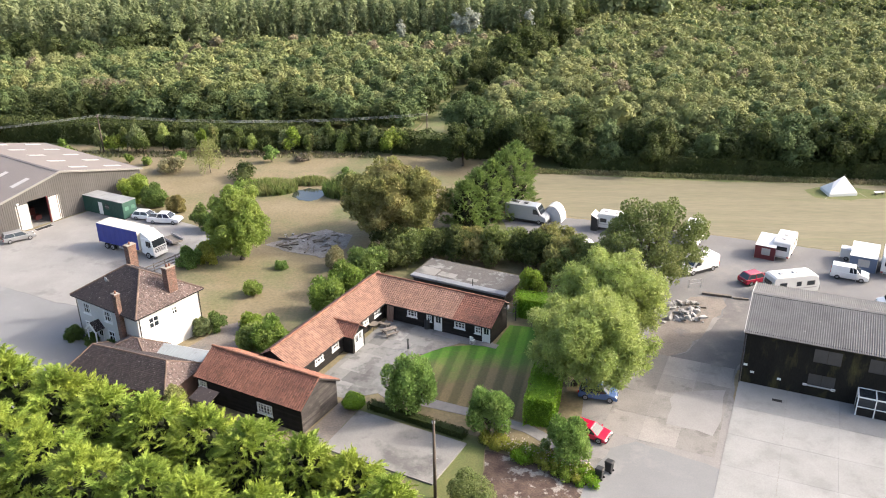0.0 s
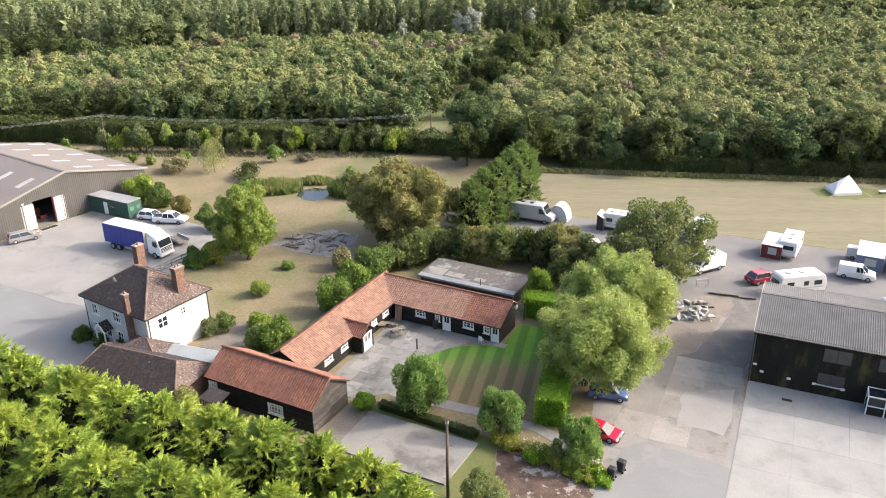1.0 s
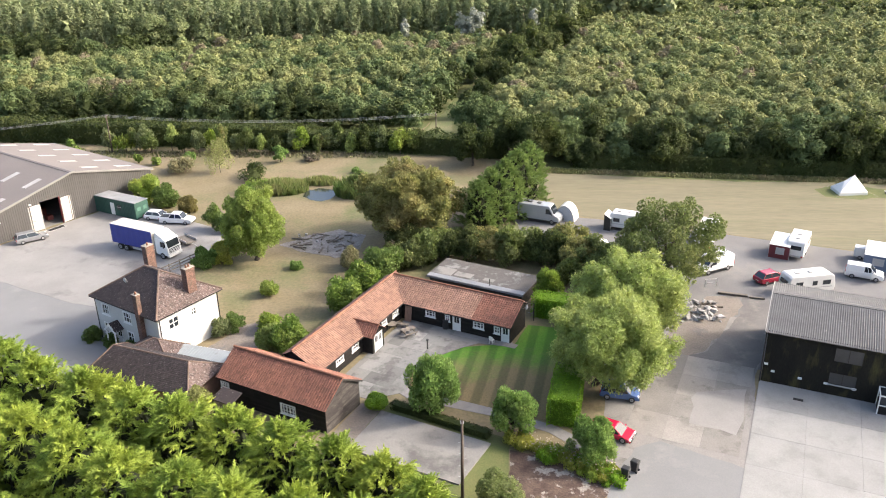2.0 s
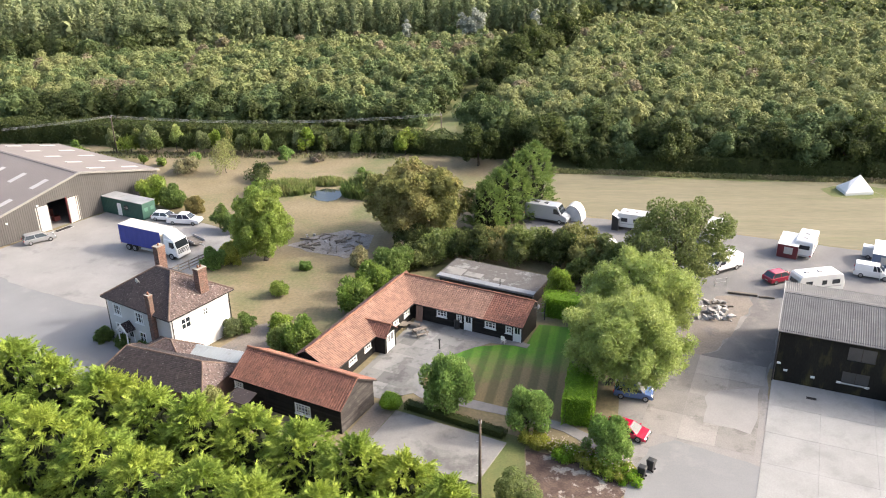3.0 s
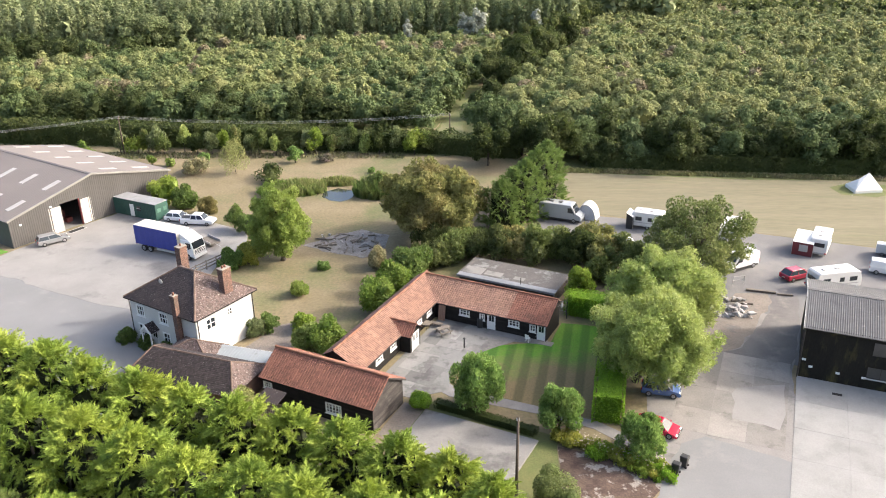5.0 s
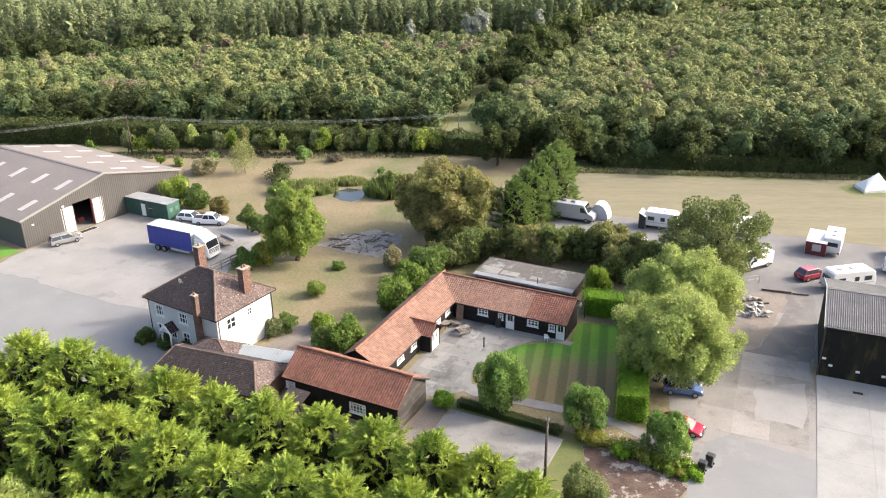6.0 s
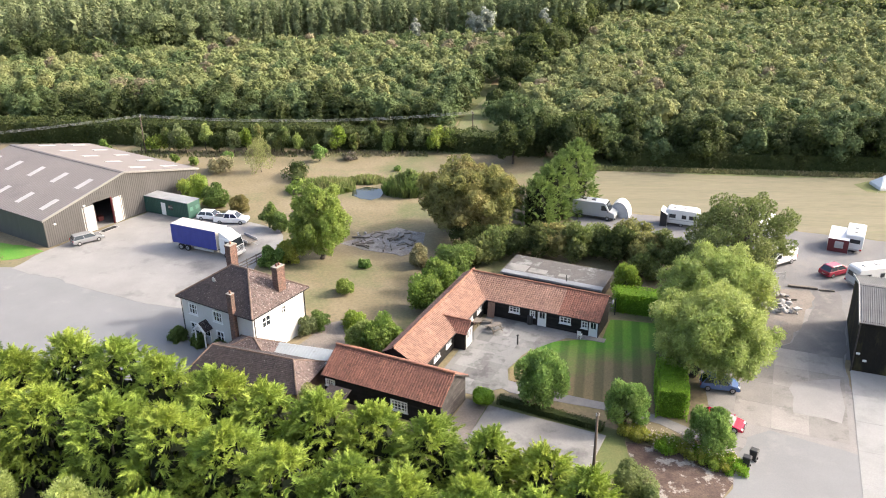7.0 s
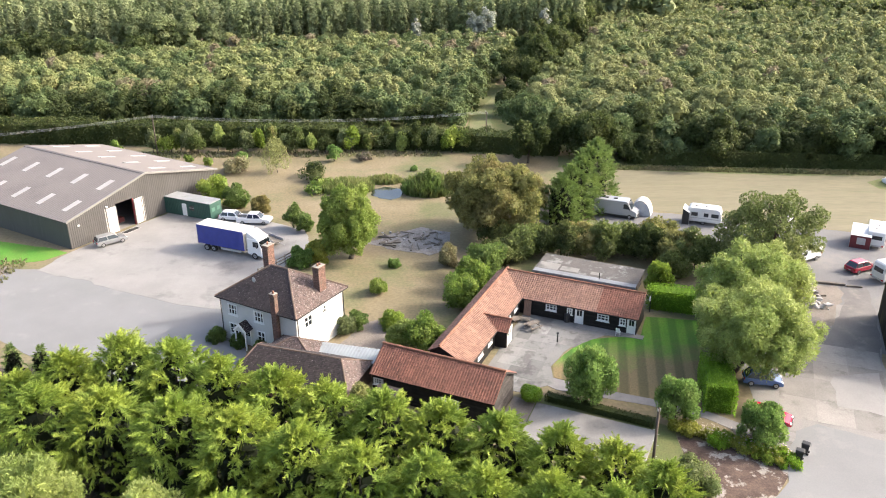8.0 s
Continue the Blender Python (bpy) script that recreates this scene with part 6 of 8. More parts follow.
for i, (x, y, h, r) in enumerate(((-9, 99.0, 4.6, 3.0), (-6.2, 100.2, 4.0, 2.7), (-3.6, 98.8, 5.0, 2.8), (-0.8, 99.6, 4.4, 2.9), (2.2, 98.4, 5.4, 3.0), (5.0, 99.2, 4.6, 2.8), (7.6, 97.6, 5.6, 3.0), (10.6, 96.6, 5.0, 3.0), (13.4, 95.0, 5.6, 3.0), (16.0, 93.0, 4.4, 2.6), (-11.8, 101.4, 4.6, 2.8), (10.2, 101.4, 4.4, 2.8), (9.6, 92.4, 3.6, 2.2), (-11.0, 96.8, 3.4, 2.2))):
    tree("hedgerow_bush", x, y, h, r, (L_ASH, L_ASH, L_DARK, L_OAK)[i % 4], "large mixed hedgerow bush behind the flat-roofed shed", 400 + i, n=5200, size=0.3, base=0.0, blobs=26, lobe=0.27, fill=0.62, squash=1.2, tuft=(0.6, 0.4, 0.55), category="shrub", group="bushes of the mixed hedgerow", trunk=0.09, aspect=0.65)
for i, (x, y, h, r, lf, lb) in enumerate(((-17.2, 84.0, 4.4, 2.7, L_GREEN, "leafy green garden shrub behind the range"), (-13.9, 92.8, 4.9, 2.7, L_CONIFER, "dark rounded yew bush"), (-16.2, 89.0, 4.2, 2.2, L_GREEN, "leafy green garden shrub behind the range"), (-21.4, 74.0, 4.2, 2.3, L_GREEN, "leafy shrub beside the range roof"), (-23.8, 75.3, 3.0, 1.9, L_WILLOW, "greyish shrub beside the range roof"), (-25.3, 79.5, 2.2, 1.5, L_LIME, "bright shrub by the trodden path"), (-27.7, 88.3, 2.0, 1.3, L_GREEN, "clipped round bush on the dry lawn"), (-26.1, 95.9, 1.0, 0.9, L_BAY, "small low bush on the dry lawn"), (-29.2, 79.2, 2.5, 1.2, L_CONIFER, "dark bush against the house"), (-30.3, 78.0, 2.3, 1.1, L_CLUMP, "flowering bush against the house"), (-44.6, 76.6, 1.7, 1.05, L_CONIFER, "dark bush before the house front"), (-42.0, 75.4, 1.3, 1.0, L_CONIFER, "dark bush before the house front"), (-38.9, 74.4, 1.2, 1.0, L_CONIFER, "dark bush before the house front"), (-36.5, 97.6, 3.0, 1.8, L_YELLOW, "golden bush under the garden tree"), (-38.6, 96.4, 2.6, 1.6, L_BAY, "dark hedge bush by the fence"), (-41.9, 110.0, 4.2, 1.4, L_CONIFER, "dark conical bush at the yard's edge"), (-39.8, 108.4, 3.4, 1.4, L_CONIFER, "dark conical bush at the yard's edge"), (-52.5, 118.8, 4.0, 2.2, L_CONIFER, "dark bush behind the green cabin"), (-56.6, 120.8, 5.0, 2.6, L_LIME, "bright climbing shrub behind the green cabin"), (-48, 116.5, 2.6, 1.6, L_OAK, "straggling bush behind the parked cars"), (-13.0, 97.0, 3.6, 2.2, L_DARK, "dark bush under the old tree"), (-19, 96.5, 3.0, 1.6, L_STRAW, "grey feathery shrub by the rubble"))):
    shrub("garden_bush", x, y, h, r, lf, lb, 500 + i, 4800 if r > 1.5 else 2400, 0.32 if r > 1.5 else 0.25, 22, tuft=(0.75, 0.5, 0.6), aspect=0.45)


# ---------------------------------------------------------------- the conifer belt in the foreground
def leyland(x, y, h, r, seed, plumes=170, fronds=5, twigs=13, name="leylandii_tree", leaf=None, label="tall feathery bright green leylandii conifer in a belt", group="belt of leylandii conifers", low=0.2, tall=2.7, rise=0.32, reach=1.0):
    """A leylandii: plumes that reach out and up all over a tapering mound, each a bunch of flat fern-like fronds."""
    rng = np.random.default_rng(seed)
    t = thing(name, x, y, 0, 0, label, "conifer", group)
    up = np.array([0, 0, 1.0])

    def unit(v):
        return v / (np.linalg.norm(v, axis=-1, keepdims=True) + 1e-9)

    nb = plumes
    zr = low + (1.0 - low) * ((np.arange(nb) + rng.uniform(0, 1, nb)) / nb) ** 0.85
    az = np.arange(nb) * 2.399 + rng.normal(size=nb) * 0.35
    ph = rng.uniform(0, math.tau, 3)
    lump = 1 + 0.16 * np.sin(3 * az + ph[0] + 2 * zr) + 0.1 * np.sin(5 * az + ph[1] + 7 * zr)
    R = r * np.sqrt(np.clip(1 - zr ** tall, 0.02, 1)) * lump * rng.uniform(0.84, 1.1, nb)
    L = rng.uniform(1.1, 2.0, nb) * (0.4 + 0.6 * r / 3.3) * reach
    out = np.stack([np.cos(az), np.sin(az), 0 * az], axis=1)
    a = unit(out * (0.9 - 0.65 * zr ** 4)[:, None] + up * (rise + 0.7 * zr ** 4)[:, None] + rng.normal(size=(nb, 3)) * 0.18)
    b = out * np.maximum(R - 0.6 * L, 0.0)[:, None] + up * (h * zr - 0.5 * L * (rise + 0.6 * zr ** 4))[:, None]
    # fronds spread from the plume's axis, the last one being its tip
    u0 = np.concatenate([rng.uniform(0.05, 0.5, (nb, fronds - 1)), np.full((nb, 1), 0.4)], axis=1)
    swing = rng.normal(size=(nb, fronds, 3)) * np.concatenate([np.full(fronds - 1, 0.5), [0.08]])[None, :, None]
    fa = unit(a[:, None] + swing + up * 0.08)
    fb = b[:, None] + a[:, None] * (L[:, None] * u0)[..., None]
    fl = L[:, None] * rng.uniform(0.55, 0.95, (nb, fronds))
    fn = up * 0.75 + out[:, None] * 0.55 + rng.normal(size=(nb, fronds, 3)) * 0.5
    fn = unit(fn - fa * (fn * fa).sum(-1, keepdims=True))
    side = np.cross(fa, fn)
    v = (np.arange(twigs) + 0.3) / twigs
    v = np.repeat(v, 2)[None, None] + rng.uniform(-0.02, 0.02, (nb, fronds, 2 * twigs))
    sg = np.tile([1.0, -1.0], twigs)[None, None]
    P = fb[:, :, None] + fa[:, :, None] * (fl[..., None] * v)[..., None] - up * (0.34 * fl[..., None] * v ** 2)[..., None]
    D = unit(fa[:, :, None] * 0.85 + side[:, :, None] * (sg * (0.75 - 0.4 * v))[..., None] - up * 0.12 + rng.normal(size=P.shape) * 0.14)
    ln = (fl[..., None] * (0.3 * np.clip(1.02 - v, 0, 1) ** 0.8 + 0.09) * rng.uniform(0.7, 1.2, v.shape))[..., None]
    W = unit(np.cross(D, fn[:, :, None] + rng.normal(size=P.shape) * 0.55)) * (0.026 + 0.05 * ln)
    tip = P + D * ln - up * ln * 0.2
    part("sprays", tris_mesh("sprays", np.stack([P - W, tip, P + W], axis=3).reshape(-1, 3, 3)), leaf or L_LEY, t)
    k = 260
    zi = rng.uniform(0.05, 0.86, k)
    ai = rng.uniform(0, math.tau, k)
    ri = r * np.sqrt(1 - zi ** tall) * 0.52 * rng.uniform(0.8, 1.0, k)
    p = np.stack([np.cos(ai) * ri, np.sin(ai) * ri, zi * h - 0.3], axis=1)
    part("inner_growth", quads_mesh("inner_growth", leaf_quads(p, p * np.array([1, 1, 0.05]) + rng.normal(size=p.shape) * 0.5, 0.95, 0.8, rng)), L_INNER, t, "inner growth, coloured near black to paint the shaded gaps")
    part("trunk", Geo().tube((0, 0, -0.1), (0, 0, h * 0.8), 0.22, 0.07), M_BARK, t)
    return t


LEY = [(-57.0, 59.0, 6.4, 2.8), (-52.5, 59.0, 8.6, 3.0), (-47.5, 59.5, 9.9, 3.2), (-42.5, 58, 10.2, 3.3), (-38, 55.8, 9.9, 3.2), (-33, 54, 9.8, 3.2), (-28.5, 52.2, 9.6, 3.1), (-24, 50.5, 9.4, 3.0), (-19.5, 49.3, 9.2, 3.0), (-15.2, 47.6, 9.3, 2.9), (-11, 46.0, 9.3, 2.8), (-7.2, 44.4, 9.2, 2.7), (-4.3, 42.2, 9.2, 2.4),
       (-52, 52.5, 9.2, 3.3), (-46, 51.5, 9.6, 3.3), (-40, 49.5, 10.2, 3.3), (-34.5, 47.5, 10.6, 3.4), (-29.5, 45, 11.0, 3.2), (-25, 42.5, 11.0, 3.2), (-20.5, 41.8, 10.8, 3.0), (-16.5, 40.2, 10.9, 3.0), (-12.3, 39.8, 10.6, 2.9), (-8.2, 39.2, 10.3, 2.7),
       (-33.5, 39.5, 9.0, 3.2), (-30, 37.2, 9.8, 3.2), (-23.5, 35.5, 9.8, 3.2), (-17.5, 34, 9.8, 3.0), (-11.5, 33.5, 9.8, 3.0)]
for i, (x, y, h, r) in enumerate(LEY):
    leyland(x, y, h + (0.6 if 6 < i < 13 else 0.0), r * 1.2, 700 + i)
tree("willow_bush", -48.6, 43.4, 9.8, 4.0, L_WILLOW, "pale green willow among the conifers", 790, n=26000, size=0.3, base=0.1, blobs=40, lobe=0.25, aspect=0.26, tuft=(0.75, 0.4, 0.45))
tree("willow_bush", -39.4, 39.8, 9.9, 3.2, L_WILLOW, "pale green willow among the conifers", 791, n=20000, size=0.3, base=0.1, blobs=34, lobe=0.26, aspect=0.26, tuft=(0.75, 0.4, 0.45))
for i, (x, y, h, r) in enumerate(((-2.4, 109.6, 7.8, 3.0), (-0.4, 112.6, 8.6, 3.2), (1.6, 116.4, 8.8, 3.3), (3.4, 120.2, 9.2, 3.4), (5.2, 124.2, 9.4, 3.4))):
    leyland(x, y, h, r, 60 + i, 200, 5, 10, "cypress_tree", L_CONIFER, "dense dark green feathery cypress in a row", "row of cypresses", 0.03, 3.2, 0.7, 0.95)


# ---------------------------------------------------------------- vehicles
def paint(name, c, rough=0.25):
    return mat(name, c, tuple(0.94 * k for k in c), rough, scale=0.8, grain=0.02, bump=0.0, coat=0.6)


P_WHITE = paint("white_car_paint", (0.671, 0.671, 0.662))
P_RED = paint("bright_red_car_paint", (0.4, 0.011, 0.045))
P_RED2 = paint("dark_red_car_paint", (0.26, 0.008, 0.028))
P_BLUE = paint("mid_blue_car_paint", (0.0546, 0.101, 0.234))
P_SILVER = paint("silver_car_paint", (0.18, 0.184, 0.19))
P_GREY = paint("pale_grey_van_paint", (0.3, 0.312, 0.324))
M_TYRE = mat("black_rubber", (0.014, 0.014, 0.014), rough=0.85, bump=0.0)
M_RIM = mat("alloy_rim", (0.351, 0.351, 0.359), rough=0.35, metal=0.6, bump=0.0)
M_BLACKPL = mat("black_plastic", (0.0156, 0.0156, 0.0164), (0.0218, 0.0218, 0.0234), 0.5, bump=0.05)
M_LAMP = glass_mat("headlamp_glass", (0.6, 0.6, 0.6))
M_SCREEN = glass_mat("pale_windscreen", (0.22, 0.24, 0.25))
M_TAIL = glass_mat("red_tail_lamp", (0.35, 0.01, 0.01))
M_CARAVAN = mat("white_caravan_shell", (0.6, 0.595, 0.578), (0.565, 0.558, 0.54), 0.4, scale=0.6, grain=0.02, bump=0.0, stain=(0.568, 0.559, 0.525), stain_scale=0.7, stain_at=0.62)
M_BLUE_CURTAIN = mat("royal_blue_curtain", (0.0234, 0.039, 0.234), (0.0195, 0.0328, 0.203), 0.5, scale=0.8, fine=3.0, grain=0.06, bump=0.1)
M_DIRTYWHITE = mat("off_white_box_roof", (0.533, 0.507, 0.447), (0.473, 0.447, 0.396), 0.6, scale=0.5, stain=(0.396, 0.37, 0.318), stain_scale=0.5)
M_GREEN = mat("dark_green_cabin_paint", (0.0234, 0.0741, 0.0546), (0.0195, 0.0624, 0.0468), 0.6, scale=0.7, fine=5.0, grain=0.08, bump=0.03, stain=(0.039, 0.078, 0.0663), stain_scale=0.5)
M_CANVAS = mat("white_canvas", (0.688, 0.679, 0.654), (0.636, 0.628, 0.602), 0.8, scale=0.8, bump=0.1)
M_MAROON = mat("maroon_awning_cloth", (0.125, 0.0195, 0.0234), rough=0.8)
M_BLUEGREY = mat("blue_grey_awning_cloth", (0.101, 0.133, 0.203), rough=0.8)


def frustum(g, x0, x1, hw, z0, u0, u1, hw2, z1):
    return g.add([(x0, -hw, z0), (x1, -hw, z0), (x1, hw, z0), (x0, hw, z0), (u0, -hw2, z1), (u1, -hw2, z1), (u1, hw2, z1), (u0, hw2, z1)], [(3, 2, 1, 0), (4, 5, 6, 7), (0, 1, 5, 4), (1, 2, 6, 5), (2, 3, 7, 6), (3, 0, 4, 7)])


def wheel(parent, x, y, r, w=0.2):
    s = 1 if y > 0 else -1
    t = part("wheel", Geo().tube((x, y - s * w, r), (x, y + s * 0.01, r), r, r, 16), M_TYRE, parent, smooth=False, bevel=0.02)
    part("rim", Geo().tube((x, y - s * 0.05, r), (x, y + s * 0.025, r), r * 0.62, r * 0.58, 12), M_RIM, t)
    part("hub", Geo().tube((x, y, r), (x, y + s * 0.035, r), r * 0.16, r * 0.14, 8), M_BLACKPL, t)


def car(name, x, y, ang, L, W, H, body, label, style="hatch", group="", category="car"):
    t = thing(name, x, y, 0.02, ang, label, category, group)
    belt = H * 0.6
    a, b = -L / 2, L / 2
    hood = {"hatch": 0.24, "estate": 0.24, "open": 0.34, "pickup": 0.25, "van": 0.24}[style] * L
    prof = [(a, 0.28), (a - 0.0, 0.62), (a + 0.06, belt), (b - hood, belt), (b - 0.22, belt - 0.16), (b - 0.04, belt - 0.32), (b, 0.45), (b - 0.05, 0.26)]
    if style == "open":
        prof = [(a, 0.3), (a + 0.03, 0.62), (a + 0.25, belt - 0.02), (b - hood, belt), (b - 0.3, belt - 0.14), (b - 0.05, belt - 0.34), (b, 0.42), (b - 0.06, 0.26)]
    part("body", Geo().side(prof, -W / 2, W / 2), body, t, bevel=0.09)
    spans = {"hatch": (a + 0.12, b - hood + 0.1, a + 0.6, b - hood - 0.62), "estate": (a + 0.08, b - hood + 0.1, a + 0.32, b - hood - 0.65), "pickup": (a + L * 0.3, b - hood + 0.05, a + L * 0.36, b - hood - 0.65), "van": (b - hood - 1.3, b - hood + 0.1, b - hood - 1.3, b - hood - 0.6)}
    if style == "open":
        wx = b - hood
        part("windscreen", Geo().add([(wx, -W * 0.4, belt), (wx, W * 0.4, belt), (wx - 0.5, W * 0.34, H), (wx - 0.5, -W * 0.34, H), (wx - 0.04, -W * 0.4, belt), (wx - 0.04, W * 0.4, belt), (wx - 0.54, W * 0.34, H), (wx - 0.54, -W * 0.34, H)], [(0, 1, 2, 3), (7, 6, 5, 4), (0, 4, 5, 1), (2, 6, 7, 3), (1, 5, 6, 2), (0, 3, 7, 4)]), M_SCREEN, t)
        part("hood_cover", frustum(Geo(), a + 0.5, wx - 1.35, W * 0.36, belt, a + 0.6, wx - 1.4, W * 0.32, belt + 0.12), M_BLACKPL, t, "folded black soft top")
        part("cockpit", Geo().box((wx - 0.75, 0, belt + 0.005), (1.15, W * 0.74, 0.03)), M_BLACKPL, t)
        for s in (-1, 1):
            part("seat", frustum(Geo(), wx - 1.25, wx - 1.05, 0.24, belt - 0.1, wx - 1.3, wx - 1.15, 0.2, belt + 0.28), M_BLACKPL, t).location.y = s * 0.38
    else:
        x0, x1, u0, u1 = spans[style]
        part("glazing", frustum(Geo(), x0, x1, W / 2 - 0.06, belt - 0.03, u0, u1, W / 2 - 0.24, H - 0.06), M_GLASS, t, "dark glazed cabin", bevel=0.04)
        part("roof", frustum(Geo(), u0 - 0.06, u1 + 0.06, W / 2 - 0.2, H - 0.1, u0 + 0.06, u1 - 0.08, W / 2 - 0.27, H), body, t, bevel=0.04)
        for s in (-1, 1):
            for p, q in ((x0 + 0.03, u0 + 0.02), (x1 - 0.05, u1 - 0.02), ((x0 + x1) / 2 - 0.1, (u0 + u1) / 2)):
                part("pillar", Geo().tube((p, s * (W / 2 - 0.065), belt - 0.05), (q, s * (W / 2 - 0.235), H - 0.07), 0.045, 0.04, 5), body, t)
    if style == "pickup":
        part("load_bed", Geo().box((a + L * 0.15, 0, belt + 0.012), (L * 0.26, W - 0.3, 0.02)), M_BLACKPL, t, "dark load bed")
        for s in (-1, 1):
            part("bed_rail", Geo().box((a + L * 0.15, s * (W / 2 - 0.1), belt + 0.05), (L * 0.29, 0.1, 0.14)), body, t, bevel=0.02)
    if style == "van":
        part("cargo_box", frustum(Geo(), a + 0.02, b - hood - 1.2, W / 2 - 0.02, belt - 0.05, a + 0.1, b - hood - 1.2, W / 2 - 0.18, H), body, t, "plain panelled cargo body", bevel=0.07)
    for s in (-1, 1):
        for wx in (a + L * 0.19, b - L * 0.19):
            wheel(t, wx, s * (W / 2 + 0.005), 0.31)
        part("headlight", Geo().box((b - 0.16, s * (W / 2 - 0.24), belt - 0.27), (0.22, 0.32, 0.14), ry=20), M_LAMP, t, bevel=0.03)
        part("tail_light", Geo().box((a + 0.02, s * (W / 2 - 0.14), belt - 0.16), (0.08, 0.2, 0.28)), M_TAIL, t, bevel=0.02)
        if style != "open":
            part("door_mirror", Geo().box((b - hood - 0.15, s * (W / 2 + 0.07), belt + 0.07), (0.12, 0.18, 0.13)), body, t, bevel=0.03)
    part("bumper", Geo().box((b - 0.03, 0, 0.4), (0.14, W - 0.14, 0.16)), M_BLACKPL, t, bevel=0.03)
    part("bumper", Geo().box((a + 0.03, 0, 0.42), (0.12, W - 0.14, 0.18)), body, t, bevel=0.03)
    for e in (a - 0.012, b + 0.012):
        part("number_plate", Geo().box((e, 0, 0.5), (0.03, 0.5, 0.11)), M_TRIM, t)
    return t


def panel_van(name, x, y, ang, L, W, H, body, label, roof_bars=False):
    """A tall van with a sloping bonnet and cab glass."""
    t = thing(name, x, y, 0.02, ang, label, "van")
    a, b = -L / 2, L / 2
    part("body", Geo().side([(a, 0.3), (a, H - 0.25), (a + 0.12, H - 0.02), (b - 1.75, H), (b - 1.5, H - 0.08), (b - 0.85, H * 0.56), (b - 0.15, H * 0.44), (b, 0.7), (b, 0.3)], -W / 2, W / 2), body, t, bevel=0.12)
    part("windscreen", Geo().add([(b - 0.84, -W * 0.43, H * 0.57), (b - 0.84, W * 0.43, H * 0.57), (b - 1.42, W * 0.4, H - 0.14), (b - 1.42, -W * 0.4, H - 0.14), (b - 0.94, -W * 0.43, H * 0.55), (b - 0.94, W * 0.43, H * 0.55), (b - 1.52, W * 0.4, H - 0.2), (b - 1.52, -W * 0.4, H - 0.2)], [(0, 1, 2, 3), (0, 4, 5, 1), (1, 5, 6, 2), (2, 6, 7, 3), (3, 7, 4, 0), (7, 6, 5, 4)]), M_GLASS, t).location = (0.04, 0, 0.03)
    for s in (-1, 1):
        part("side_window", Geo().side([(b - 2.1, H * 0.56), (b - 1.05, H * 0.56), (b - 1.6, H * 0.84), (b - 2.1, H * 0.84)], s * (W / 2 + 0.004) - 0.01, s * (W / 2 + 0.004) + 0.01), M_GLASS, t)
        part("sill_trim", Geo().box((0, s * W / 2, 0.42), (L - 0.5, 0.05, 0.22)), M_BLACKPL, t)
        for wx in (a + L * 0.2, b - L * 0.17):
            wheel(t, wx, s * (W / 2 + 0.005), 0.35)
        part("headlight", Geo().box((b - 0.1, s * (W / 2 - 0.2), H * 0.36), (0.2, 0.3, 0.22)), M_LAMP, t, bevel=0.03)
        part("tail_light", Geo().box((a, s * (W / 2 - 0.08), 0.95), (0.06, 0.12, 0.4)), M_TAIL, t)
        part("door_mirror", Geo().box((b - 1.1, s * (W / 2 + 0.12), H * 0.56), (0.1, 0.2, 0.28)), M_BLACKPL, t, bevel=0.03)
    if roof_bars:
        for u in (-1.6, -0.2):
            part("roof_vent", Geo().box((u, 0, H + 0.05), (0.6, 0.6, 0.12)), M_BLACKPL, t, bevel=0.03)
        part("solar_panel", Geo().box((-2.3, 0.2, H + 0.04), (0.9, 0.8, 0.05)), M_GLASS, t)
    part("bumper", Geo().box((b, 0, 0.42), (0.16, W - 0.1, 0.26)), M_BLACKPL, t, bevel=0.03)
    return t


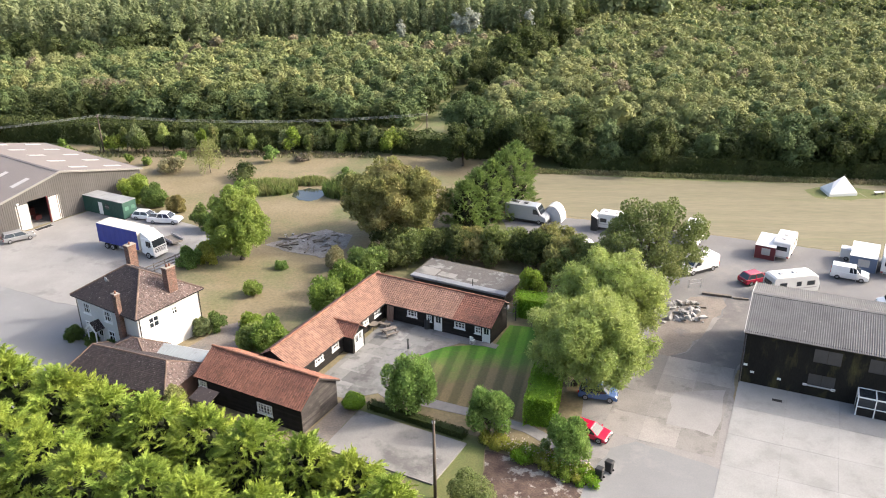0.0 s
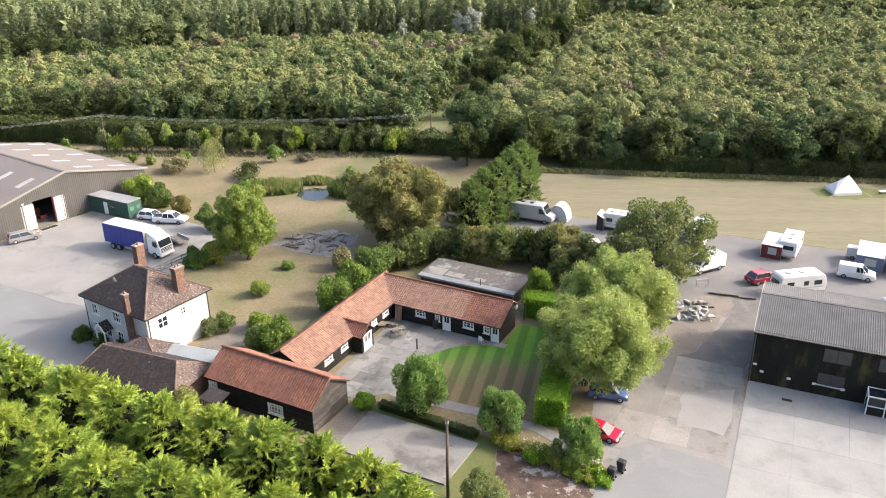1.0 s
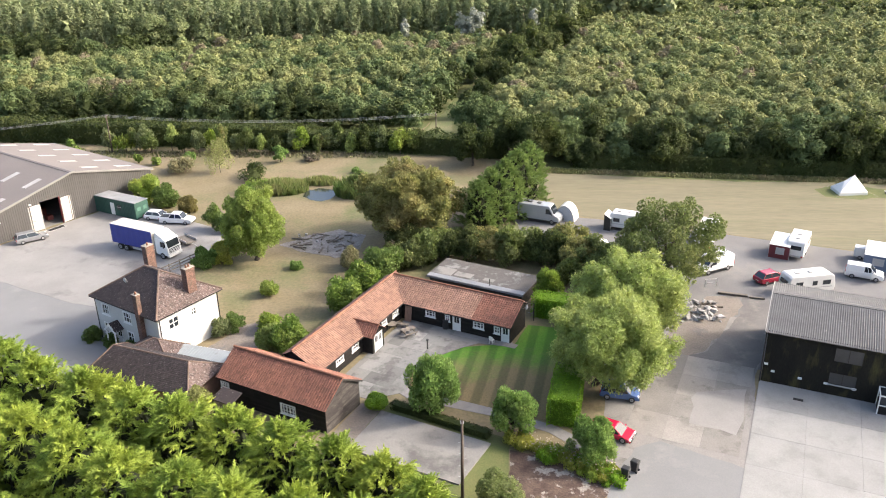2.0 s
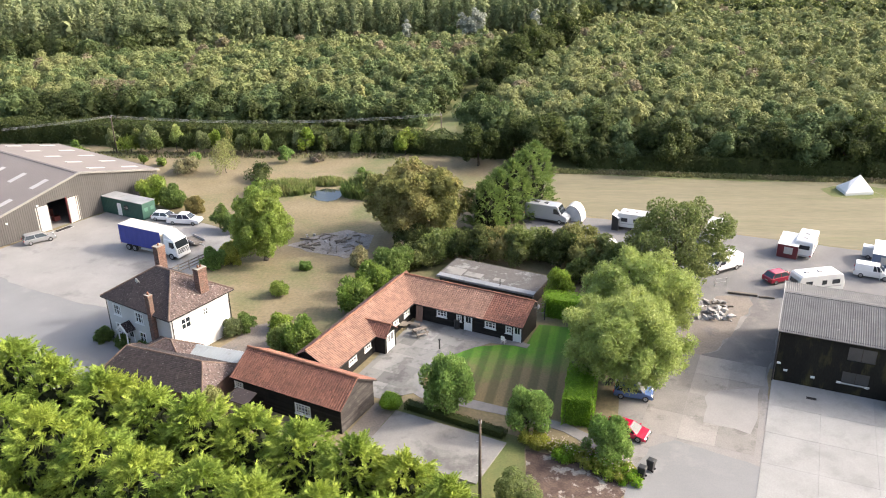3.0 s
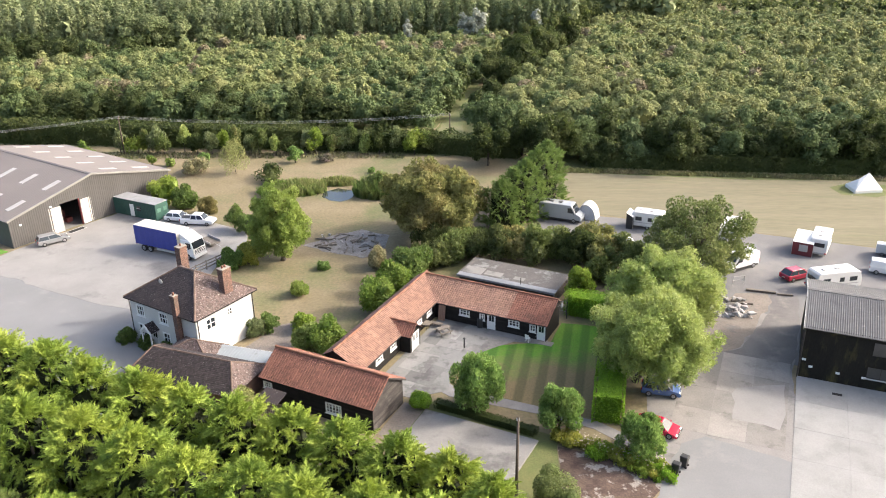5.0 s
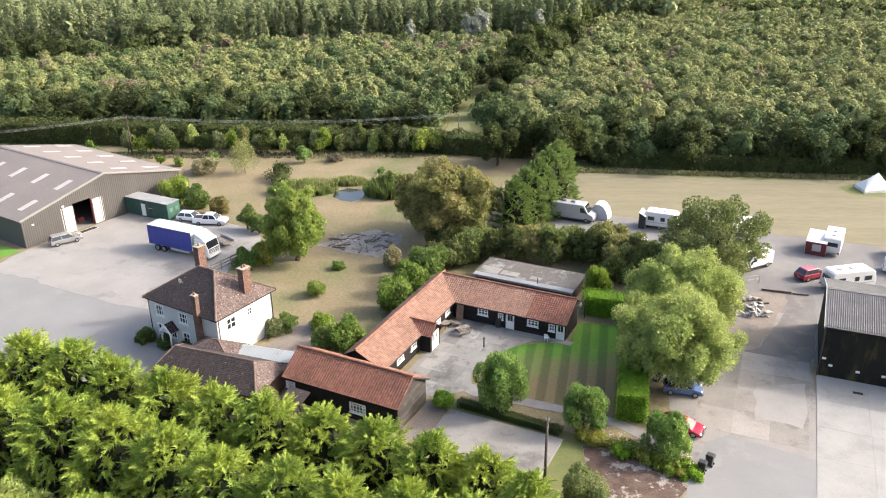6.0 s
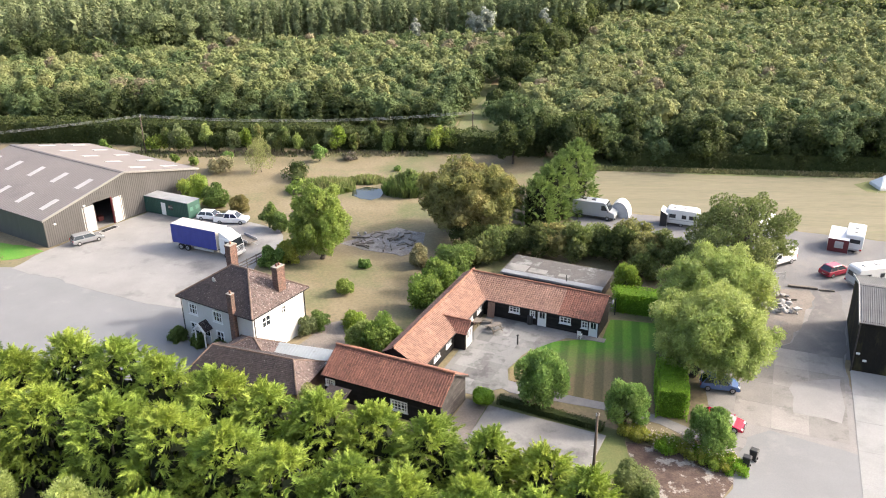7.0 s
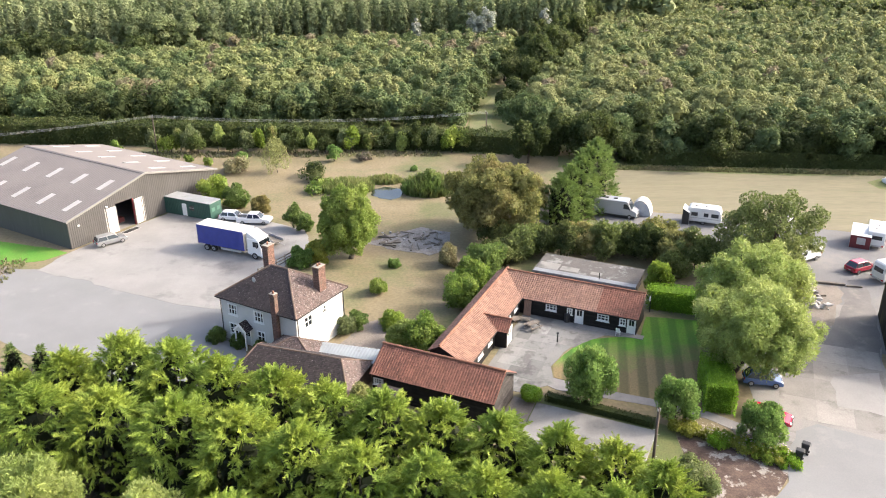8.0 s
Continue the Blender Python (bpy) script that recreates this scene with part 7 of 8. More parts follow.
def caravan(x, y, ang, L, label, W=2.25, H=2.6, stripe=None):
    """A touring caravan: curved shell, windows, roof vents, wheels and hitch."""
    t = thing("caravan", x, y, 0.0, ang, label, "caravan", "parked caravans")
    a, b = -L / 2, L / 2
    part("shell", Geo().side([(a + 0.02, 0.45), (a, H * 0.55), (a + 0.18, H - 0.18), (a + 0.5, H), (b - 0.75, H), (b - 0.3, H - 0.22), (b - 0.02, H * 0.5), (b - 0.05, 0.45)], -W / 2, W / 2), M_CARAVAN, t, bevel=0.1)
    for s in (-1, 1):
        for u, w in ((-L * 0.28, 0.9), (L * 0.05, 0.6), (L * 0.3, 1.0)):
            p = part("side_window", Geo().box((u, s * (W / 2 + 0.005), H * 0.62), (w, 0.03, 0.55)), M_GLASS, t, bevel=0.01)
            part("window_rim", Geo().box((u, s * (W / 2 + 0.001), H * 0.62), (w + 0.1, 0.02, 0.65)), M_TRIM, p)
        part("side_stripe", Geo().box((0, s * (W / 2 + 0.006), H * 0.4), (L * 0.86, 0.015, 0.1)), stripe or M_TRIM, t)
        wheel(t, -0.1, s * (W / 2 - 0.02), 0.32)
    part("front_window", Geo().box((b - 0.17, 0, H * 0.68), (0.03, W * 0.8, 0.6), ry=-24), M_GLASS, t)
    part("rear_window", Geo().box((a + 0.0, 0, H * 0.66), (0.05, W * 0.66, 0.55), ry=4), M_GLASS, t, bevel=0.01)
    part("rear_bumper", Geo().box((a + 0.0, 0, 0.55), (0.14, W - 0.1, 0.24)), M_TRIM, t, bevel=0.03)
    for s in (-1, 1):
        part("tail_light", Geo().box((a - 0.02, s * (W / 2 - 0.18), 0.62), (0.14, 0.26, 0.16)), M_TAIL, t)
    for u in (-L * 0.25, 0.2):
        part("roof_vent", Geo().box((u, 0, H + 0.05), (0.5, 0.5, 0.11)), M_TRIM, t, bevel=0.03)
    part("door", Geo().box((L * 0.17, W / 2 + 0.012, 1.3), (0.65, 0.03, 1.65)), M_WHITE, t, bevel=0.01)
    for s in (-1, 1):
        part("hitch_frame", Geo().tube((b - 0.2, s * 0.6, 0.5), (b + 0.9, 0, 0.5), 0.04), M_TRIM, t)
    part("jockey_wheel", Geo().tube((b + 0.8, 0, 0.0), (b + 0.8, 0, 0.6), 0.05), M_BLACKPL, t)
    for u in (a + 0.4, b - 0.5):
        for s in (-1, 1):
            part("steady_leg", Geo().tube((u, s * 0.8, 0.0), (u, s * 0.8, 0.5), 0.03), M_TRIM, t)
    return t


def awning(x, y, ang, L, D, walls, label, h0=1.9, h1=2.5):
    """A caravan awning: sloping white roof, coloured cloth walls and a clear window."""
    t = thing("awning", x, y, 0.0, ang, label, "awning", "caravan awnings")
    part("roof", Geo().add([(-L / 2, -D / 2, h0), (L / 2, -D / 2, h0), (L / 2, D / 2, h1), (-L / 2, D / 2, h1), (-L / 2, -D / 2, h0 - 0.06), (L / 2, -D / 2, h0 - 0.06), (L / 2, D / 2, h1 - 0.06), (-L / 2, D / 2, h1 - 0.06)], [(0, 1, 2, 3), (7, 6, 5, 4), (0, 4, 5, 1), (1, 5, 6, 2), (2, 6, 7, 3), (3, 7, 4, 0)]), M_CANVAS, t, "white awning roof")
    f = part("front_cloth", Geo().box((0, -D / 2 + 0.03, h0 / 2 - 0.02), (L - 0.04, 0.04, h0 - 0.06)), walls, t)
    part("clear_window", Geo().box((0.1, -D / 2 + 0.0, h0 * 0.58), (L * 0.42, 0.03, h0 * 0.5)), M_TRIM, f, "clear plastic awning window")
    for s in (-1, 1):
        part("side_cloth", Geo().profile([(-D / 2 + 0.06, 0.0), (D / 2, 0.0), (D / 2, h1 - 0.07), (-D / 2 + 0.06, h0 - 0.07)], s * (L / 2 - 0.03) - 0.02, s * (L / 2 - 0.03) + 0.02), walls, t)
        part("pole", Geo().tube((s * (L / 2), -D / 2, 0), (s * (L / 2), -D / 2, h0), 0.025), M_TRIM, t)
    return t


def lorry():
    t = thing("lorry", -48.5, 101.4, 0.0, -23.9, "rigid lorry with blue curtain sides and white cab", "lorry")
    W = 2.5
    part("load_box", Geo().box((-1.35, 0, 2.42), (7.9, W, 2.7)), M_DIRTYWHITE, t, "off-white box body", bevel=0.04)
    for s in (-1, 1):
        c = Geo()
        n = 26
        for i in range(n):
            x0, x1 = -5.28 + 7.86 * i / n, -5.28 + 7.86 * (i + 1) / n
            d0, d1 = 0.012 * math.sin(i * 1.9), 0.012 * math.sin((i + 1) * 1.9)
            c.add([(x0, s * (W / 2 + 0.03 + d0), 1.0), (x1, s * (W / 2 + 0.03 + d1), 1.0), (x1, s * (W / 2 + 0.03 + d1), 3.72), (x0, s * (W / 2 + 0.03 + d0), 3.72)], [(0, 1, 2, 3)])
        part("curtain", c, M_BLUE_CURTAIN, t, "blue curtain side")
        part("side_guard", Geo().box((0.2, s * (W / 2 - 0.06), 0.72), (3.4, 0.05, 0.3)), M_TRIM, t)
        for u in (-3.9, -2.75, 4.2):
            wheel(t, u, s * (W / 2 - 0.02), 0.48, 0.3)
        part("door_mirror", Geo().box((4.75, s * (W / 2 + 0.16), 2.1), (0.12, 0.2, 0.6)), M_BLACKPL, t, bevel=0.03)
        part("headlight", Geo().box((5.36, s * 0.9, 0.85), (0.1, 0.42, 0.24)), M_LAMP, t, bevel=0.03)
        part("tail_light", Geo().box((-5.33, s * 1.0, 0.95), (0.06, 0.4, 0.16)), M_TAIL, t)
    part("tail_lift", Geo().box((-5.42, 0, 2.0), (0.1, 2.3, 2.0)), M_TRIM, t, "grey tail lift")
    part("chassis", Geo().box((-0.4, 0, 0.85), (9.6, 0.9, 0.28)), M_BLACKPL, t)
    cab = part("cab", Geo().side([(3.0, 0.7), (3.0, 2.95), (4.9, 2.9), (5.25, 1.75), (5.35, 0.55), (3.7, 0.55)], -W / 2 + 0.04, W / 2 - 0.04), P_WHITE, t, "white cab", bevel=0.1)
    part("wind_deflector", Geo().side([(3.0, 2.9), (3.0, 3.7), (3.35, 3.68), (4.75, 2.92)], -1.12, 1.12), P_WHITE, cab, bevel=0.08)
    part("windscreen", Geo().box((5.1, 0, 2.2), (0.05, 2.15, 0.95), ry=-17), M_GLASS, cab)
    for s in (-1, 1):
        part("side_window", Geo().box((4.45, s * (W / 2 - 0.03), 2.2), (0.85, 0.04, 0.75)), M_GLASS, cab)
    part("grille", Geo().box((5.33, 0, 1.3), (0.06, 1.9, 0.6)), M_BLACKPL, cab)
    for z in (1.12, 1.3, 1.48):
        part("grille_bar", Geo().box((5.36, 0, z), (0.05, 1.9, 0.07)), P_WHITE, cab)
    part("bumper", Geo().box((5.3, 0, 0.6), (0.3, 2.42, 0.36)), P_WHITE, cab, bevel=0.05)
    return t


def site_cabin():
    t = thing("site_cabin", -58.7, 116.2, 0.0, -25.0, "dark green steel site cabin with a pale door", "cabin")
    L, W, H = 9.4, 2.6, 2.6
    part("shell", Geo().box((0, 0, H / 2 + 0.1), (L, W, H)), M_GREEN, t, bevel=0.04)
    g = Geo()
    for i in range(29):
        x = -L / 2 + 0.15 + i * (L - 0.3) / 28
        if not (-0.85 < x < 0.5 or 0.7 < x < 1.6):
            g.box((x, -W / 2 - 0.012, H / 2 + 0.1), (0.09, 0.03, H - 0.25))
    tagged(part("ribbing", g, M_GREEN, t), kind="stuff")
    part("roof", Geo().box((0, 0, H + 0.14), (L + 0.1, W + 0.1, 0.09)), M_CABINROOF, t, "pale weathered grey roof", bevel=0.02)
    part("door", Geo().box((-0.35, -W / 2 - 0.02, 1.15), (0.85, 0.05, 1.95)), M_WHITE, t, "pale door", bevel=0.01)
    w = part("window", Geo().box((1.15, -W / 2 - 0.02, 1.6), (0.8, 0.05, 0.75)), M_GLASS, t)
    part("window_grille", Geo().box((1.15, -W / 2 - 0.05, 1.6), (0.9, 0.02, 0.06)), M_TRIM, w)
    for s in (-1, 1):
        part("end_window", Geo().box((L / 2 + 0.02, s * 0.6, 1.65), (0.05, 0.7, 0.6)), mat("green_shutter", (0.0702, 0.156, 0.117), rough=0.6), t, "pale green shutter", bevel=0.01)
    for x in (-L / 2 + 0.2, L / 2 - 0.2):
        for y in (-W / 2 + 0.2, W / 2 - 0.2):
            part("foot", Geo().box((x, y, 0.05), (0.25, 0.25, 0.14)), M_BLACKPL, t)
    return t


lorry()
site_cabin()
car("estate_car", -67.1, 104.6, 41.6, 4.35, 1.72, 1.5, P_SILVER, "silver estate car parked by the warehouse", "estate")
car("pickup_truck", -48.2, 112.2, -4.0, 5.2, 1.8, 1.7, P_WHITE, "white double-cab pickup beside the cabin", "pickup", category="pickup")
car("hatchback", -51.8, 113.6, -10.0, 4.0, 1.7, 1.45, P_WHITE, "white hatchback behind a pickup", "hatch")
car("sports_car", 10.9, 61.3, -28.0, 4.0, 1.7, 1.22, P_RED, "bright red low sports car by the small tree", "hatch")
car("hatchback", 12.4, 67.4, -12.0, 3.75, 1.65, 1.5, P_BLUE, "blue hatchback under the willow", "hatch")
car("hatchback", 13.4, 72.6, -12.0, 3.9, 1.7, 1.5, P_WHITE, "white car half hidden by the willow", "hatch")
car("hatchback", 34.6, 94.0, 25.0, 4.0, 1.75, 1.5, P_RED2, "red hatchback parked beside a caravan", "hatch")
van = car("small_van", 46.6, 95.4, -24.0, 4.4, 1.75, 1.8, P_WHITE, "small white van with a door standing open", "van", category="van")
part("open_door", Geo().box((0.75, -1.32, 0.98), (0.07, 0.95, 1.1)), P_WHITE, van, "open driver's door", bevel=0.03)
panel_van("camper_van", 6.9, 114.5, -22.8, 6.6, 2.05, 2.75, P_GREY, "grey camper van with roof vents", True)
panel_van("white_van", 28.4, 97.2, 210.0, 5.2, 1.95, 2.2, P_WHITE, "white van behind the ash tree")
panel_van("white_van", 49.0, 86.8, 165.0, 5.0, 1.95, 2.1, P_WHITE, "white van beyond the black shed")
caravan(19.4, 111.2, -22, 5.0, "white caravan with a dark-fronted porch awning")
awning(16.8, 111.6, 68, 2.2, 1.0, M_BLACKPL, "small dark porch awning on a caravan")
caravan(29.6, 106.4, 66, 6.2, "tall white caravan behind the ash tree", H=2.9)
caravan(12.5, 100.0, 8, 6.2, "white caravan half hidden by the hedgerow")
caravan(41.0, 103.2, 62, 5.6, "white caravan with a maroon awning")
awning(38.6, 102.6, -28, 2.6, 3.4, M_MAROON, "white-roofed awning with maroon cloth walls")
caravan(38.0, 91.2, 14, 6.2, "white caravan beside a red car", H=2.65)
caravan(52.9, 98.4, 64, 5.8, "white caravan with a blue-grey awning")
awning(49.8, 99.3, -26, 3.2, 3.8, M_BLUEGREY, "white-roofed awning with blue-grey cloth walls", 2.0, 2.6)
tr = thing("box_trailer", 48.6, 101.6, 0, -26, "small pale box trailer beside an awning", "trailer")
part("box", Geo().box((0, 0, 1.0), (1.6, 1.3, 1.3)), M_CARAVAN, tr, bevel=0.05)
for s in (-1, 1):
    wheel(tr, 0, s * 0.68, 0.28)


def flat_trailer():
    t = thing("flat_trailer", -44.0, 104.2, 0, -40, "small grey flatbed trailer beside the lorry", "trailer")
    part("bed", Geo().box((0, 0, 0.6), (3.2, 1.7, 0.12)), M_WOOD, t, bevel=0.02)
    for y in (-0.83, 0.83):
        part("side_board", Geo().box((0, y, 0.82), (3.2, 0.05, 0.32)), M_TRIM, t)
    part("drawbar", Geo().tube((1.6, 0, 0.55), (2.8, 0, 0.5), 0.05), M_TRIM, t)
    for y in (-0.9, 0.9):
        wheel(t, -0.1, y, 0.3)
    return t


flat_trailer()


def dome_awning():
    t = thing("dome_awning", 10.9, 115.2, 0, 67.2, "white inflatable dome awning beside the camper van", "awning")
    g = Geo()
    n, m = 16, 6
    vs = []
    for j in range(m + 1):
        x = -1.1 + 2.2 * j / m
        for i in range(n + 1):
            a = math.pi * i / n
            r = 1.5 + (0.06 if j % 2 == 0 else 0.0)
            vs.append((x, r * math.cos(a), 2.35 / 1.5 * r * math.sin(a)))
    g.add(vs, [(j * (n + 1) + i, j * (n + 1) + i + 1, (j + 1) * (n + 1) + i + 1, (j + 1) * (n + 1) + i) for j in range(m) for i in range(n)])
    part("canvas", g, M_CANVAS, t, smooth=True)
    for x in (-0.95, 0.95):
        part("end_panel", Geo().profile([(1.46 * math.cos(math.pi * i / 12), 2.3 * max(0, math.sin(math.pi * i / 12))) for i in range(13)], x - 0.02, x + 0.02), M_SILVERCLOTH, t)
    return t


M_SILVERCLOTH = mat("pale_awning_cloth", (0.47, 0.475, 0.485), rough=0.7)
dome_awning()


def bell_tent():
    t = thing("bell_tent", 57.4, 128.4, 0, 10, "large white canvas tent on the field", "tent")
    g = Geo()
    g.add([(-2.5, -1.8, 0), (2.1, -2.0, 0), (2.8, 1.5, 0), (-2.0, 1.8, 0), (-2.5, -1.8, 0.5), (2.1, -2.0, 0.5), (2.8, 1.5, 0.5), (-2.0, 1.8, 0.5), (-1.0, 0, 1.9), (0.7, 0.1, 2.8)], [(0, 1, 5, 4), (1, 2, 6, 5), (2, 3, 7, 6), (3, 0, 4, 7), (4, 5, 9, 8), (5, 6, 9), (6, 7, 8, 9), (7, 4, 8)])
    part("canvas", g, M_CANVAS, t)
    part("door_slit", Geo().box((-0.5, -1.28, 0.98), (0.12, 0.04, 0.9), rx=-50), M_DARK, t)
    for x, z in ((-1.0, 1.9), (0.7, 2.8)):
        part("pole", Geo().tube((x, 0.05, 0), (x, 0.05, z + 0.2), 0.04), M_WOOD, t)
    for x, y in ((-3.6, -2.6), (3.3, -3.0), (4.0, 2.2), (-3.1, 2.7)):
        part("guy_rope", Geo().tube((x * 0.69, y * 0.68, 0.5), (x, y, 0.0), 0.012, n=4), M_TRIM, t)
    s = thing("camp_bench", 63.5, 127.5, 0, 15, "small white bench and box by the tent", "bench")
    part("top", Geo().box((0, 0, 0.45), (1.6, 0.6, 0.08)), M_WHITE, s)
    for x in (-0.6, 0.6):
        part("leg", Geo().box((x, 0, 0.2), (0.08, 0.5, 0.42)), M_WOOD, s)


bell_tent()
patch("tent_grass", [(52.5, 129.5), (53, 126), (58, 124.8), (65, 126), (66, 128.5), (61, 131), (55, 131)], 0.02, M_VERGE, "longer green grass round the tent", wob=0.5, seed=33)


# ---------------------------------------------------------------- yard and garden details
def concrete_bays():
    """Cast concrete bays before the black shed, each a slab of its own."""
    base = thing("concrete_yard", 26.1, 70.3, 0, -20.6, "pale concrete yard cast in square bays", "yard", kind="structure")
    bay = mat("pale_bay_concrete", (0.236, 0.233, 0.228), (0.206, 0.203, 0.199), 0.85, scale=0.35, fine=9.0, grain=0.08, bump=0.1, stain=(0.178, 0.175, 0.171), stain_scale=0.35, stain_at=0.53, stain_soft=0.2, pieces=0.05)
    me = {}
    W, D = 4.55, 4.7
    for w, d, mm, store in ((W, D, bay, me),):
        g = Geo()
        a, b, e = w / 2 - 0.004, d / 2 - 0.004, 0.006
        g.add([(-a, -b, -0.2), (a, -b, -0.2), (a, b, -0.2), (-a, b, -0.2), (-a, -b, -e), (a, -b, -e), (a, b, -e), (-a, b, -e), (-a + e, -b + e, 0), (a - e, -b + e, 0), (a - e, b - e, 0), (-a + e, b - e, 0)], [(0, 1, 5, 4), (1, 2, 6, 5), (2, 3, 7, 6), (3, 0, 4, 7), (4, 5, 9, 8), (5, 6, 10, 9), (6, 7, 11, 10), (7, 4, 8, 11), (8, 9, 10, 11)])
        store["m"] = g.mesh("concrete_bay")
        store["m"].materials.append(mm)
    rnd = random.Random(2)
    for i in range(9):
        for j in range(9):
            o = part("concrete_bay", me["m"], None, base)
            o.location = (0.3 + W * (i + 0.5), 0.7 - D * (j + 0.5), 0.062 + rnd.uniform(-0.004, 0.004))
    o = part("drain_grate", Geo().box((4.0, -1.5, 0.07), (0.9, 0.4, 0.02)), M_DARK, base, "dark drain grating")


concrete_bays()


def car_slab():
    pts = [(-10.45, 64.06), (-12.76, 58.16), (-2.62, 53.75), (0.0, 59.4)]
    ob = part("concrete_slab", Geo().prism(pts, -0.1, 0.16), M_SLAB, bevel=0.03)
    tagged(ob, "old concrete slab, stained and weathered", "slab", kind="structure")


car_slab()
patch("pale_repair", [(20.0, 68.6), (24.8, 69.2), (23.6, 65.2), (22.0, 61.8), (18.0, 63.4)], 0.036, M_CONC, "pale repaired concrete beside the bays", wob=0.5, seed=23)
patch("patio", [(-16.2, 67.6), (-9.8, 83.4), (2.2, 77.5), (1.6, 76.6), (-3.2, 77.6), (-6.6, 73.6), (-8.3, 70.8), (-8.4, 67.4), (-12.0, 66.0)], 0.034, M_PATIO, "grey patched concrete patio between the wings", wob=0.06, seed=35)


def patio_bays():
    """Patched squares of concrete of the patio, each laid on its own."""
    base = thing("patio_paving", -12.0, 74.0, 0, 66.6, "patched grey squares of patio concrete", "paving", kind="structure")
    tone = mat("patched_patio_concrete", (0.18, 0.177, 0.168), (0.145, 0.142, 0.136), 0.88, scale=0.5, fine=9.0, grain=0.1, bump=0.1, stain=(0.1, 0.097, 0.092), stain_scale=0.5, stain_at=0.52, stain_soft=0.08, pieces=0.4)
    edge = [(-16.0, 68.0), (-10.6, 81.4), (-3.6, 78.2), (-6.9, 73.8), (-8.6, 70.8), (-8.8, 67.8), (-12.0, 66.6)]
    shared = {}
    rnd = random.Random(17)
    for i in range(-4, 6):
        for j in range(-4, 5):
            w, d = 1.9, 1.55
            u, v = i * w, j * d
            corners = [base.matrix_basis @ Vector((u + a * w / 2, v + b * d / 2, 0)) for a in (-1, 1) for b in (-1, 1)]
            if not all(inside(edge, c.x, c.y) for c in corners):
                continue
            if "m" not in shared:
                shared["m"] = Geo().box((0, 0, -0.02), (w - 0.012, d - 0.012, 0.05)).mesh("paving_square")
                shared["m"].materials.append(tone)
            o = part("paving_square", shared["m"], None, base)
            o.location = (u, v, 0.036 + rnd.uniform(0, 0.006))


patio_bays()


def worn_bays():
    """Old cast bays of the worn yard between the willow and the pale concrete."""
    base = thing("worn_concrete_yard", 25.6, 69.4, 0, -20.6, "worn brownish concrete yard cast in long bays", "yard", kind="structure")
    tone = mat("brownish_bay_concrete", (0.2, 0.187, 0.172), (0.166, 0.155, 0.143), 0.9, scale=0.4, fine=8.0, grain=0.12, bump=0.15, stain=(0.128, 0.118, 0.108), stain_scale=0.34, stain_at=0.53, stain_soft=0.1, pieces=0.22)
    edge = [(12.2, 61.5), (13.6, 70), (17.5, 76.8), (24.6, 74.8), (27, 71.5), (21.4, 56.8), (15.4, 60.6)]
    w, d = 3.3, 3.9
    me = Geo().box((0, 0, -0.02), (w - 0.03, d - 0.03, 0.05)).mesh("concrete_bay")
    me.materials.append(tone)
    rnd = random.Random(31)
    for i in range(4):
        for j in range(-3, 2):
            u, v = -w * (i + 0.5) - 0.15, d * (j + 0.5)
            c = base.matrix_basis @ Vector((u, v, 0))
            if inside(edge, c.x, c.y):
                part("concrete_bay", me, None, base).location = (u, v, 0.028 + rnd.uniform(0, 0.005))


worn_bays()
patch("pale_patio_bay", [(-6.9, 75.4), (-5.0, 77.9), (-1.4, 77.3), (-3.3, 76.2), (-5.4, 74.6)], 0.042, M_SLAB, "paler concrete bay beside the lawn", wob=0.06, seed=36)
patch("range_plinth", [(-4.5, 79.0), (2.4, 76.2), (2.8, 77.0), (-4.1, 79.9)], 0.06, M_CONC_DARK, "narrow brown plinth along the range", wob=0.04, seed=37)


def telegraph_pole(x, y, h, label, arm=False):
    t = thing("telegraph_pole", x, y, 0, 12, label, "pole", "telegraph poles")
    part("shaft", Geo().tube((0, 0, -0.2), (0, 0, h), 0.15, 0.1, 10), M_POLE, t, smooth=True)
    if arm:
        part("crossarm", Geo().box((0, 0, h - 0.25), (0.1, 1.8, 0.12)), M_POLE, t)
        for y2 in (-0.8, 0.0, 0.8):
            part("insulator", Geo().tube((0, y2, h - 0.2), (0, y2, h + 0.05), 0.05, 0.035), M_TRIM, t)
    else:
        for i in range(7):
            part("step_iron", Geo().tube((0.1, 0, 2.2 + i * 0.55), (0.32 if i % 2 else -0.32, 0, 2.2 + i * 0.55), 0.015, n=5), M_TRIM, t)
        part("cap_fitting", Geo().box((0, 0, h - 0.15), (0.26, 0.16, 0.24)), M_TRIM, t, bevel=0.02)
    return t


telegraph_pole(-2.25, 52.3, 7.5, "tall wooden pole with step irons beside the slab")
telegraph_pole(-75.0, 148.9, 7.6, "wooden pole with crossarm carrying overhead lines", True)
telegraph_pole(-11.4, 151.9, 7.2, "wooden pole with crossarm carrying overhead lines", True)
telegraph_pole(-140.0, 128.0, 7.6, "wooden pole with crossarm carrying overhead lines", True)


